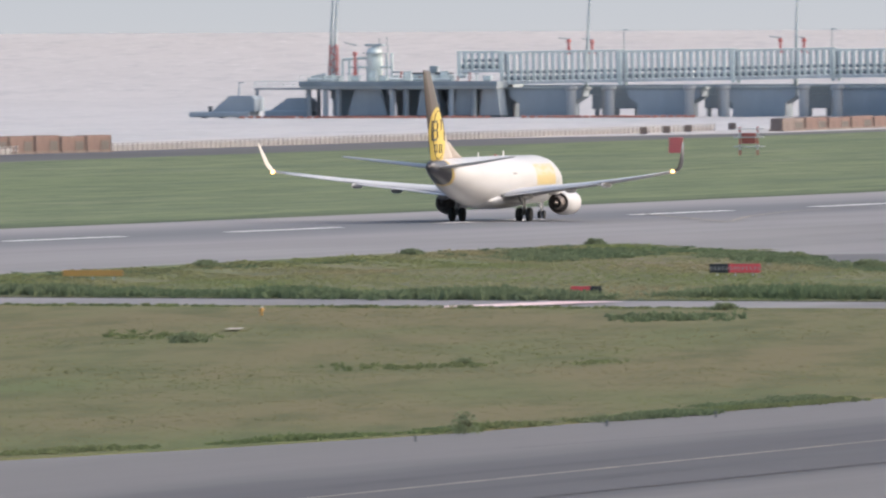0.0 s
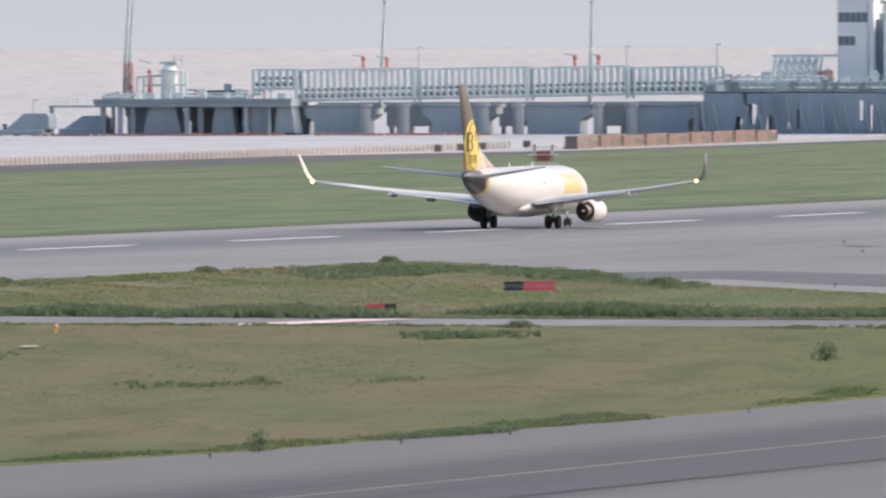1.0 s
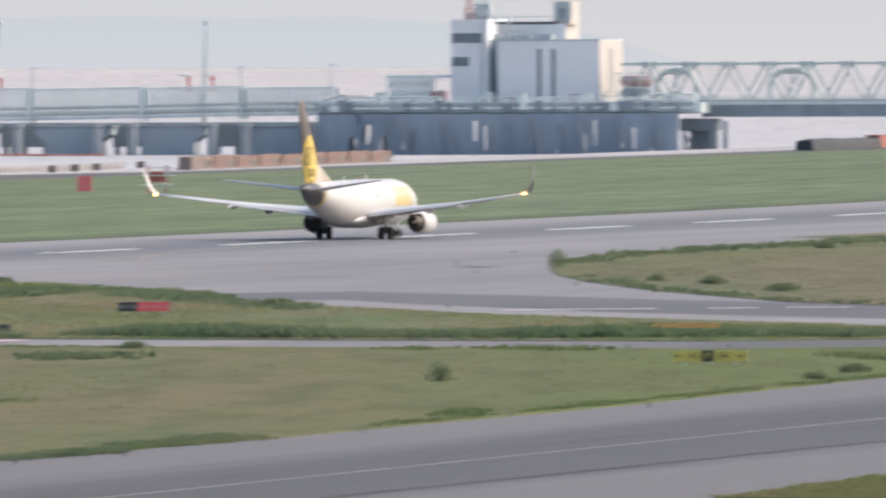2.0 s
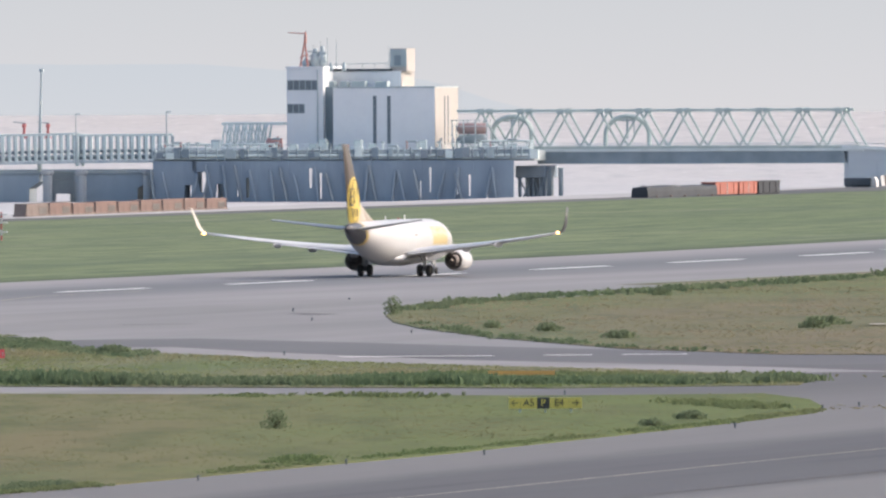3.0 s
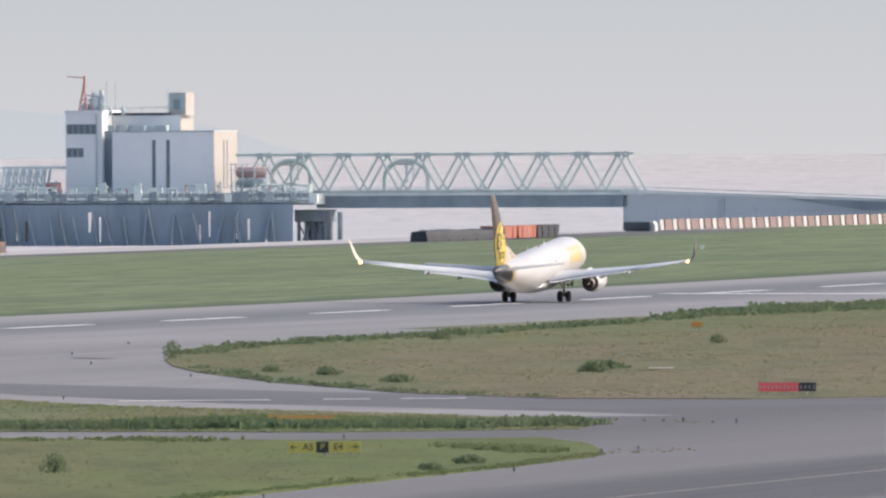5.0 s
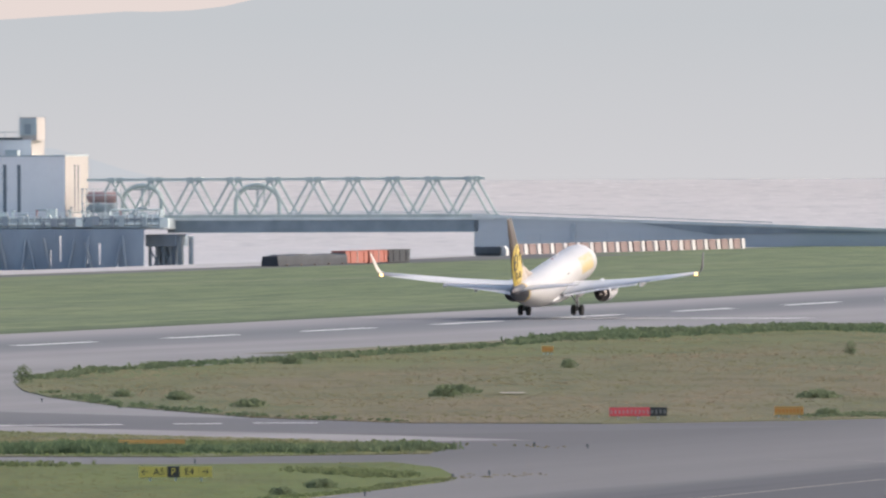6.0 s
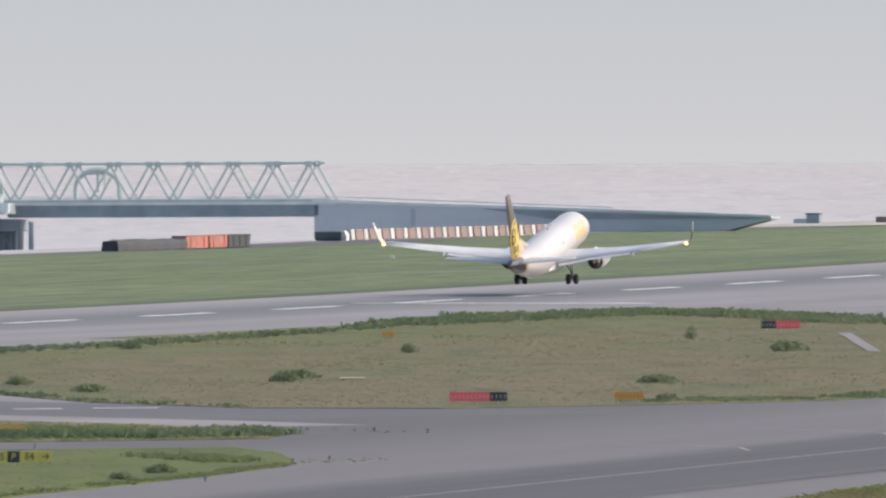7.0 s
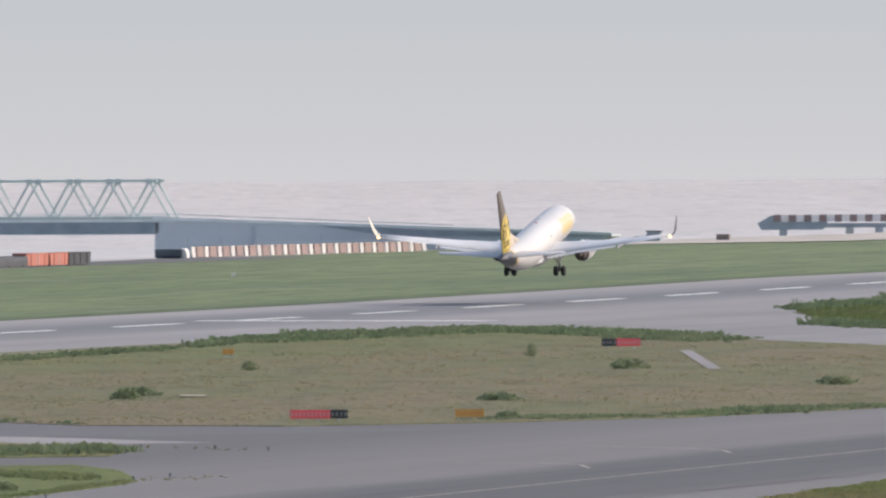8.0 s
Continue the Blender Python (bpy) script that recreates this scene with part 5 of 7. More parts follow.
    for x, top in ((-22.17, 23.34), (-20.87, 23.92), (-19.67, 24.69), (-18.07, 24.49), (-8.76, 23.28)):
        part("aerial", tubes(((x, 3, tz), (x, 3, z(top)), 0.07, 0.04, 5)), M_STEEL_GREY, b, "thin roof aerial")
    for h in (1.4, 2.2, 3.0):
        part("duct", tubes(((-22.77, 1.6, tz + h), (-19.57, 1.6, tz + h * 0.9), 0.16, 0.16, 6)), M_STEEL_GREY, b, "roof pipe")
    crane = part("roof_crane", tubes(((-23.78, 0, tz), (-22.97, 0, z(23.73)), 0.2, 0.16, 6), ((-22.37, 0, tz), (-22.87, 0, z(23.73)), 0.2, 0.16, 6), ((-23.78, 0, z(21.21)), (-22.37, 0, z(21.79)), 0.12, 0.12, 6),
                                     ((-22.87, 0, z(23.54)), (-22.77, 0, z(25.68)), 0.3, 0.18, 8)), M_RED_PALE, b, "faded red roof monitor crane")
    part("jib", tubes(((-22.67, 0, z(25.29)), (-25.88, 0, z(25.5)), 0.12, 0.08, 6)), M_RED_PALE, crane)
    return b


M_WALL_HALL = M_WALL_WHITE
jetty_building()

# small truss frame and tank beside the tower
trestle = plat_thing("pipe_trestle", -37.32, 0, QZ, "small white steel pipe trestle on the platform", "trestle")
TW, TH = 10.84, 4.87
for yy in (-1.5, 1.5):
    part("top_beam", boxes((0, TW, yy - 0.2, yy + 0.2, TH - 0.45, TH), bevel=0.03), M_STEEL_GREEN, trestle)
    for i in range(7):
        x = TW * (0.03 + 0.115 * i)
        part("leg", tubes(((x - 0.5, yy, 0), (x + 0.25, yy, TH - 0.4), 0.2, 0.2, 6)), M_STEEL_GREEN, trestle)
        if i < 6:
            part("leg", tubes(((x + 0.25, yy, TH - 0.4), (x + 0.9, yy, 0), 0.12, 0.12, 6)), M_STEEL_GREEN, trestle)
redtank = plat_thing("red_pump_set", -28.79, -4, QZ, "faded red pump set beside the tower", "pump")
part("body", lathe(bmesh.new(), [(0, 0.5), (0.2, 1.0), (2.6, 1.0), (2.8, 0.5)], "x", (0, 0, 1.1), 12), M_RED_PALE, redtank, "", True)
part("base", boxes((0, 2.9, -0.8, 0.8, 0, 0.3)), M_STEEL_GREY, redtank)
part("pipe", tubes(((2.0, 0, 1.5), (2.0, 0, 2.4), 0.2, 0.2, 6)), M_RED_PALE, redtank)


def lifeboat_station():
    s = plat_thing("equipment_stack", 4.13, -3, QZ, "stack of faded red and white equipment frames by the bridge", "equipment frame")
    w, h = 6.29, 5.24
    for x in (0.1, w * 0.33, w * 0.66, w - 0.1):
        for y in (-1.5, 1.5):
            part("post", boxes((x - 0.1, x + 0.1, y - 0.1, y + 0.1, 0, h)), M_STEEL_PALE, s, "pale steel post")
    for k in (0.2, 0.5, 0.78, 0.98):
        part("shelf_rail", boxes((-0.3, w + 0.2, -1.7, -1.45, h * k - 0.12, h * k), bevel=0.02), M_STEEL_PALE, s, "pale rail")
    part("lower_tank", lathe(bmesh.new(), [(0, 0.3), (0.3, 0.8), (w - 1.5, 0.8), (w - 1.2, 0.3)], "x", (0.6, 0, h * 0.33), 12), M_STEEL_GREY, s, "grey tank", True)
    part("upper_tank", lathe(bmesh.new(), [(0, 0.2), (0.4, 0.95), (w - 1.2, 0.95), (w - 0.8, 0.2)], "x", (0.5, 0, h * 0.7), 12), M_RED_FADED, s, "faded red canopy tank", True)
    return s


lifeboat_station()


# ---- the truss bridge ----
def truss_bridge():
    bx0, bx1 = 4.73, 75.74
    zb, zt = 5.31, 12.08
    b = plat_thing("truss_bridge", bx0, -3.25, zb, "pale green steel truss bridge over the water", "bridge")
    w, h = bx1 - bx0, zt - zb
    bay = 6.974
    first = 4.29
    for k, yy in enumerate((0.0, 6.5)):
        side = part("truss_side", boxes((0, w - 2.6, yy - 0.2, yy + 0.2, h - 0.42, h), bevel=0.04), M_STEEL_TRUSS, b, "pale green truss side")
        part("bottom_chord", boxes((0, w, yy - 0.2, yy + 0.2, 0, 0.4), bevel=0.04), M_STEEL_TRUSS, side)
        for i in range(10):
            x = first + bay * i
            part("diagonal", tubes(((x - bay * 0.5, yy, 0.35), (x, yy, h - 0.3), 0.21, 0.21, 6)), M_STEEL_TRUSS, side)
            part("diagonal", tubes(((x, yy, h - 0.3), (x + bay * 0.5, yy, 0.35), 0.21, 0.21, 6)), M_STEEL_TRUSS, side)
            part("gusset", boxes((x - 0.6, x + 0.6, yy - 0.24, yy + 0.24, h - 0.75, h + 0.15), bevel=0.03), M_STEEL_TRUSS, side, "gusset plate")
    for i in range(10):
        x = first + bay * i
        part("cross_beam", boxes((x - 0.15, x + 0.15, 0.2, 6.3, h - 0.4, h - 0.1)), M_STEEL_TRUSS, b)
    part("deck", boxes((2, w + 0.5, -0.6, 7.1, -0.5, -0.02)), M_STEEL_PALE, b, "pale deck edge")
    part("girder", boxes((14.26, 68.84, -0.35, 0.2, -2.45, -0.5), (14.26, 68.84, 6.2, 6.8, -2.45, -0.5), bevel=0.04), M_STEEL_BLUE, b, "blue-grey plate girder")
    part("girder_flange", boxes((14.26, 68.84, -0.6, 0.45, -2.6, -2.45)), M_STEEL_GREY, b)
    part("handrail", tubes(((2, -0.5, 0.55), (w, -0.5, 0.55), 0.09, 0.09, 6), ((2, -0.5, 0.95), (w, -0.5, 0.95), 0.07, 0.07, 6)), M_STEEL_PALE, b, "pale handrail")
    # arched pipe loops through the bridge
    for u0, u1 in ((5.59, 12.46), (25.5, 33.16)):
        loop = part("pipe_loop", bmesh_arch(u0, u1, 3.0, h * 0.82, 0.42), M_STEEL_TRUSS, b, "arched pipe expansion loop", True)
        c = (u0 + u1) / 2
        part("hanger", tubes(((c - 1.6, 3.0, h * 0.72), (c + 1.6, 3.0, h * 0.72), 0.18, 0.18, 6), ((c, 3.0, h * 0.25), (c, 3.0, h * 0.8), 0.22, 0.22, 6), ((c + 1.2, 3.0, h * 0.3), (c + 1.2, 3.0, h * 0.72), 0.12, 0.12, 6)), M_STEEL_GREY, loop)
    return b


def bmesh_arch(x0, x1, y, top, r):
    bm = bmesh.new()
    c, rad = (x0 + x1) / 2, (x1 - x0) / 2
    pts = [(x0, y, 0.2)] + [(c - rad * math.cos(math.pi * i / 12), y, top - rad * 0.8 + rad * 0.8 * math.sin(math.pi * i / 12)) for i in range(13)] + [(x1, y, 0.2)]
    rings = []
    for i, p in enumerate(pts):
        d = (Vector(pts[min(i + 1, len(pts) - 1)]) - Vector(pts[max(i - 1, 0)])).normalized()
        u = Vector((-d.z, 0, d.x))
        rings.append([bm.verts.new(Vector(p) + u * (r * math.cos(k * math.pi / 4)) + Vector((0, r * math.sin(k * math.pi / 4), 0))) for k in range(8)])
    for a, b in zip(rings, rings[1:]):
        for k in range(8):
            bm.faces.new((a[k], a[(k + 1) % 8], b[(k + 1) % 8], b[k]))
    bmesh.ops.recalc_face_normals(bm, faces=bm.faces[:])
    return bm


M_STEEL_TRUSS = worn("truss_green_paint", (0.47, 0.54, 0.515), (0.37, 0.435, 0.42), 0.3, 3.0, 0.6)
truss_bridge()
bent = plat_thing("bridge_bent", 20.18, -1, SEA_Z - 1.5, "dark braced bent of concrete piles carrying the bridge end", "pier")
part("cap_beam", boxes((-5.0, 0.4, -3.0, 6, 5.4, 7.47), bevel=0.1), M_UNDERDECK, bent, "dark cap beam")
part("mass", boxes((-4.2, -0.6, 1.0, 5.5, 0, 5.4), bevel=0.1), M_UNDERDECK, bent, "dark concrete mass behind the piles")
for k, x in enumerate((-4.4, -3.2, -2.1, -1.0, -0.1)):
    part("bent_column", tubes(((x + (k % 2) * 0.5, -2.2, 0), (x, -2.2, 5.45), 0.3, 0.3, 8)), M_CONCRETE_SHADE if k % 2 else M_UNDERDECK, bent)
for a, c in ((-4.4, -2.1), (-2.1, -4.4), (-2.1, -0.1), (-0.1, -2.1)):
    part("bent_brace", tubes(((a, -2.5, 0.8), (c, -2.5, 5.2), 0.16, 0.16, 6)), M_UNDERDECK, bent)
part("fender", boxes((0.5, 1.3, -2.8, -1.2, 2.2, 7.2), bevel=0.05), M_STEEL_BLUE, bent)
pile = plat_thing("mooring_pile", 23.67, -6, SEA_Z - 1.5, "single grey steel pile standing in the water", "pile")
part("shaft", tubes(((0, 0, 0), (0, 0, 6.88), 0.42, 0.42, 10)), M_STEEL_BLUE, pile)
part("cap", lathe(bmesh.new(), [(0, 0.5), (0.25, 0.5)], "z", (0, 0, 6.88), 10), M_STEEL_GREY, pile)


# ---- the approach causeway that comes down to the island ----
def causeway():
    c = plat_thing("causeway", 72.78, -3.6, 0, "long grey causeway ramp that slopes from the bridge to the island", "ramp")
    x1, x2, x3 = 20.54, 52.04, 79.5
    z0, z1, z2, z3 = 5.2, 4.45, 3.37, 2.4
    bm = bmesh.new()
    prism(bm, [(0, SEA_Z - 1.5), (0, z0), (x1, z1), (x2, z2), (x3, z3), (x3, z3 - 0.3), (x2, SEA_Z - 1.5)], "y", 0, 8)
    part("retaining_wall", bm, M_CAUSEWAY, c, "shaded grey retaining wall")
    bm = bmesh.new()
    prism(bm, [(-0.3, z0), (x1, z1), (x2, z2), (x3, z3), (x3, z3 + 0.35), (x2, z2 + 0.45), (x1, z1 + 0.5), (-0.3, z0 + 0.55)], "y", -0.3, -0.05)
    part("parapet", bm, M_STEEL_PALE, c, "pale parapet")
    part("handrail", tubes(((0, -0.1, z0 + 1.1), (x1, -0.1, z1 + 1.0), 0.08, 0.08, 6), ((x1, -0.1, z1 + 1.0), (x2, -0.1, z2 + 0.8), 0.08, 0.08, 6)), M_STEEL_GREY, c)
    # thin dark sheet on the wall's face, put there as shade
    bm = bmesh.new()
    prism(bm, [(x1 + 8, z1 - 0.3), (x2, z2 - 0.25), (x3 - 1, z3 - 0.25), (x2 + 6, z2 - 1.1), (x2 - 10, z2 - 1.3)], "y", -0.16, -0.04)
    part("shade_band", bm, M_CONCRETE_SHADE, c, "dark band put in for the shade of the ramp's inner barrier")
    for i in range(1, 9):
        x = x2 * i / 9
        part("wall_joint", boxes((x - 0.06, x + 0.06, -0.03, 0.02, SEA_Z - 1, z2 - 0.8)), M_CONCRETE_DARK, c)
    part("buttress", boxes((16.99, 17.68, -0.5, 0.0, SEA_Z - 1, z1 - 0.4)), M_CONCRETE_DARK, c, "dark upright fender")
    return c


M_CAUSEWAY = worn("weathered_wall", (0.5, 0.54, 0.565), (0.41, 0.445, 0.47), 0.06, 0.8, 0.9, stretch=(0.4, 1, 1))
causeway()


# ---- along the sea wall: barriers, fences, sheds ----
def barrier(p, material, label, w=1.15, h=1.35):
    b = thing("barrier_block", pose(p.x, p.y, 0.05, 0, 0, 90 - HEADING), label, "barrier", "red and white barriers")
    bm = bmesh.new()
    prism(bm, [(-0.35, 0), (0.35, 0), (0.3, 0.25), (0.16, h), (-0.16, h), (-0.3, 0.25)], "x", -w / 2, w / 2)
    part("block", bm, material, b)
    return b


def along(a, b, k):
    return Vector(a).lerp(Vector(b), k)


M_BARRIER_WHITE = worn("barrier_white", (0.5, 0.485, 0.48), (0.38, 0.37, 0.37), 0.5, 3.0, 0.8)
WA, WB = (45.84, 3079.66, 0.19), (86.42, 3213.84, 0.0)
for i in range(37):
    p = along(WA, WB, i / 36)
    barrier(p, M_BARRIER_WHITE if i % 2 == 0 else M_RED_BAND, "white concrete barrier block" if i % 2 == 0 else "faded red barrier block",
            (Vector(WB) - Vector(WA)).length / 36 * (0.7 if i % 2 == 0 else 1.28), 1.7)


def rusty_row(a, b, n, h, label):
    """A row of panels set along the sea wall, each one leaning a little its own way."""
    rng = random.Random(int(abs(a[0]) * 7))
    for i in range(n):
        p, p2 = along(a, b, i / n), along(a, b, (i + 1) / n)
        d = p2 - p
        ang = math.degrees(math.atan2(d.y, d.x))
        t = thing("storage_bin", pose(p.x, p.y, 0.05, 0, 0, ang), label, "storage bin", "bins along the sea wall")
        w = d.length * 0.995
        hh = h * rng.uniform(0.92, 1.05)
        m = M_RUST if rng.random() < 0.68 else M_RUST_GREY
        bm = bmesh.new()
        box(bm, 0, w, -0.8, 0.8, 0, hh, 0.06)
        for v in bm.verts:
            if v.co.z > hh * 0.5:
                v.co.x = w / 2 + (v.co.x - w / 2) * 0.93
        part("bin", bm, m, t, "rusty brown steel bin" if m is M_RUST else "grey-brown steel bin")
        # flat dark panel on the face stands for a shaded opening
        part("recess_shade", boxes((w * 0.58, w * 0.9, -0.83, -0.79, 0.3, hh * 0.68)), M_AERO_DARK, t, "flat dark panel for the shade in the bin's opening")
        for k in (0.02, 0.95):
            part("rib", boxes((w * k, w * k + 0.12, -0.9, -0.8, 0.05, hh - 0.05)), M_RUST_GREY, t)
        part("foot", boxes((0.1, w - 0.1, -0.95, 0.95, 0, 0.25)), M_RUST_GREY, t)


rusty_row((-160.2, 2234.31, -0.05), (-147.15, 2265.27, -0.13), 5, 2.1, "rusty brown steel bin in a row by the sea wall")
rusty_row((-75.9, 2530.6, 0.4), (-51.7, 2654.2, 0.31), 9, 1.65, "rusty brown steel bin in a row by the sea wall")


M_COPING_GREY = worn("weathered_post", (0.42, 0.405, 0.395), (0.34, 0.33, 0.32), 0.4, 3.0, 0.85)


def bmesh_parapet(d, h):
    """A low wall along the vector d, a little behind the posts."""
    bm = bmesh.new()
    s = Vector((-d.y, d.x, 0)).normalized()
    lo = [Vector((0, 0, -0.2)), d + Vector((0, 0, -0.2))]
    vs = [[bm.verts.new(p + s * k + Vector((0, 0, z))) for k, z in ((0.25, 0), (0.65, 0), (0.65, h + 0.2), (0.25, h + 0.2))] for p in lo]
    for i in range(4):
        bm.faces.new((vs[0][i], vs[0][(i + 1) % 4], vs[1][(i + 1) % 4], vs[1][i]))
    bm.faces.new(vs[0][::-1])
    bm.faces.new(vs[1])
    bmesh.ops.recalc_face_normals(bm, faces=bm.faces[:])
    return bm


def sea_fence(a, b, posts, h):
    f = thing("sea_wall_fence", pose(*a), "low grey post fence along the sea wall", "fence")
    d = Vector(b) - Vector(a)
    me = None
    for i in range(posts + 1):
        p = d * (i / posts)
        if me is None:
            o = part("post", boxes((-0.09, 0.09, -0.09, 0.09, -p.z, h)), M_COPING_GREY, f)
            me = o.data
        else:
            o = new("post", me)
            o.parent = f
        o.location = p
    part("rail", tubes(((0, 0, h * 0.9), (d.x, d.y, d.z + h * 0.9), 0.05, 0.05, 5), ((0, 0, h * 0.45), (d.x, d.y, d.z + h * 0.45), 0.05, 0.05, 5)), M_COPING_GREY, f)
    part("parapet", bmesh_parapet(d, h * 0.72), M_COPING_PALE, f, "pale sandy parapet behind the posts")
    return f


_a, _b = run(230, EDGE + 1.0, 0.0), run(600, EDGE + 1.0, 0.0)
sea_fence(tuple(_a), tuple(_b), 180, 1.0)


# sheeted stack with an orange skip, by the water's edge
def stack(name, u0, u1, h, material, label, category):
    d = Vector(u1) - Vector(u0)
    s = thing(name, pose(*u0[:2], 0.05, 0, 0, math.degrees(math.atan2(d.y, d.x))), label, category)
    return s, d.length


st, w = stack("sheeted_pile", (6.52, 2839.99, -0.19), (17.03, 2879.95, -0.36), 1.9, M_BLACK_TARP, "long pile of material under black sheeting", "material pile")
bm = bmesh.new()
rngp = random.Random(4)
N = 14
prof = [[bm.verts.new((w * i / N, y, z * rngp.uniform(0.85, 1.08))) for y, z in ((-1.3, 0.0), (-1.24, 1.0), (-1.1, 1.62), (1.1, 1.66), (1.24, 1.0), (1.3, 0.0))] for i in range(N + 1)]
for p, r in zip(prof, prof[1:]):
    for i in range(5):
        bm.faces.new((p[i], r[i], r[i + 1], p[i + 1]))
bm.faces.new(prof[0][::-1])
bm.faces.new(prof[-1])
part("sheeting", bm, M_BLACK_TARP, st)
part("weight", boxes(*[(w * k, w * k + 0.3, -1.7, -1.4, 0, 0.25) for k in (0.1, 0.3, 0.5, 0.7, 0.9)]), M_RUST_GREY, st, "row of weights")
for (a, b, mt, lb) in (((16.94, 2879.95, -0.78), (20.41, 2891.93, -0.8), M_ORANGE_RED, "orange-red steel skip by the water"), ((20.58, 2891.93, -0.71), (23.41, 2904.91, -0.73), M_ORANGE_RED, "orange-red steel skip by the water"),
                       ((23.58, 2904.9, -0.73), (26.97, 2919.88, -0.6), M_BLACK_TARP, "dark sheeted skip by the water")):
    sk, w = stack("skip", a, b, 1.9, mt, lb, "skip")
    bm = bmesh.new()
    prism(bm, [(0.3, 0.15), (w - 0.3, 0.15), (w - 0.02, 1.9), (0.02, 1.9)], "y", -1.1, 1.1)
    part("tub", bm, mt, sk)
    part("rim", boxes((0, w, -1.2, 1.2, 1.9, 2.0)), mt, sk)
    for k in (0.2, 0.5, 0.8):
        part("rib", boxes((w * k - 0.06, w * k + 0.06, -1.2, -1.1, 0.15, 1.85)), M_WHITE if mt is M_ORANGE_RED and k == 0.5 else mt, sk)
    part("skid", boxes((0.3, w - 0.3, -0.9, -0.6, 0, 0.15), (0.3, w - 0.3, 0.6, 0.9, 0, 0.15)), M_STEEL_DARK, sk)

# small white shed at the barrier's end
shed = thing("shed", pose(*(43.92, 3059.68, -0.12)[:2], 0.02, 0, 0, -HEADING), "small white rounded equipment shed", "shed")
bm = bmesh.new()
prism(bm, [(-1.0, 0), (1.0, 0), (1.0, 1.0), (0.6, 1.6), (-0.6, 1.6), (-1.0, 1.0)], "y", -1, 1)
part("body", bm, M_WHITE, shed)
part("door", boxes((-0.35, 0.35, -1.04, -1.0, 0.02, 1.3)), M_STEEL_GREY, shed)
van = thing("equipment_box", pose(*(41.94, 3059.71, 0.34)[:2], 0.02, 0, 0, -HEADING), "dark grey equipment box by the abutment", "equipment box")
part("body", boxes((-2.2, 2.2, -1, 1, 0.25, 1.5), bevel=0.1), M_STEEL_DARK, van)
part("skid", boxes((-2.0, 2.0, -0.8, 0.8, 0, 0.25)), M_STEEL_DARK, van)

# far right: raised pier with red and white edge blocks
RX = (174.98, 3896.07, 0.15)
RE = (212.79, 3894.19, 1.34)
lp = thing("light_pier", pose(RX[0], RX[1], 0, 0, 0, -2), "raised grey pier with red and white edge blocks", "pier")
LW = Vector((RE[0] - RX[0], RE[1] - RX[1])).length
PZ2 = 1.13
part("deck", boxes((2.5, LW, -2, 2, PZ2 - 0.9, PZ2), bevel=0.06), M_CONCRETE_SHADE, lp)
bm = bmesh.new()
prism(bm, [(-1.5, PZ2 - 1.3), (11, PZ2 - 1.3), (12, PZ2 - 0.2), (12, PZ2 + 1.4), (0.5, PZ2 + 1.6), (-2.2, PZ2)], "y", -2.2, 2.2)
part("end_housing", bm, M_STEEL_BLUE, lp, "dark blue-grey end housing")
for i in range(22):
    x = 1.0 + i * 1.55
    if x + 1.5 < LW:
        part("edge_block", boxes((x, x + 1.5, -2.3, -2.05 if x > 12 else -2.21, PZ2 + 0.3, PZ2 + 1.75)), M_RED_BAND if i % 2 == 0 else M_WHITE, lp, "red block" if i % 2 == 0 else "white block")
for i, x in enumerate((3, 16.5, 22.5, 29, 35)):
    part("column", boxes((x - 0.8, x + 0.8, -1.5, 1.5, SEA_Z - 1.5, PZ2 - 0.9), bevel=0.05), M_CONCRETE if i % 2 else M_CONCRETE_DARK, lp)
hut = thing("hut", pose(*(135.48, 3477.36, 0.21)[:2], 0.03, 0, 0, -HEADING), "small dark grey hut on the sea wall", "hut")
part("wall", boxes((-1.2, 1.2, -1, 1, 0, 1.7), bevel=0.05), M_STEEL_BLUE, hut)
part("roof", boxes((-1.4, 1.4, -1.2, 1.2, 1.7, 1.9)), M_STEEL_DARK, hut)
part("annex", boxes((-3.6, -1.2, -0.8, 0.8, 0, 0.9), bevel=0.05), M_STEEL_GREY, hut)
hut2 = thing("cabinet", pose(*(148.81, 3496.84, 0.14)[:2], 0.03, 0, 0, -HEADING), "low brown equipment cabinet by the sea wall", "cabinet")
part("body", boxes((-1.2, 1.2, -0.6, 0.6, 0.1, 1.1), bevel=0.05), M_RUST_GREY, hut2)
part("plinth", boxes((-1.3, 1.3, -0.7, 0.7, 0, 0.1)), M_CONCRETE, hut2)


# ---- airfield signs ----
def text_mesh(body, size, material, parent, x, z, y, name="lettering"):
    c = bpy.data.curves.new(name, "FONT")
    c.body = body
    c.size = size
    c.extrude = 0.01
    c.align_x = "CENTER"
    c.align_y = "CENTER"
    tmp = bpy.data.objects.new(name, c)
    me = bpy.data.meshes.new_from_object(tmp)
    bpy.data.objects.remove(tmp)
    me.materials.append(material)
    o = new(name, me)
    o.parent = parent
    o.matrix_basis = pose(x, y, z, 90, 0, 0)
    return o


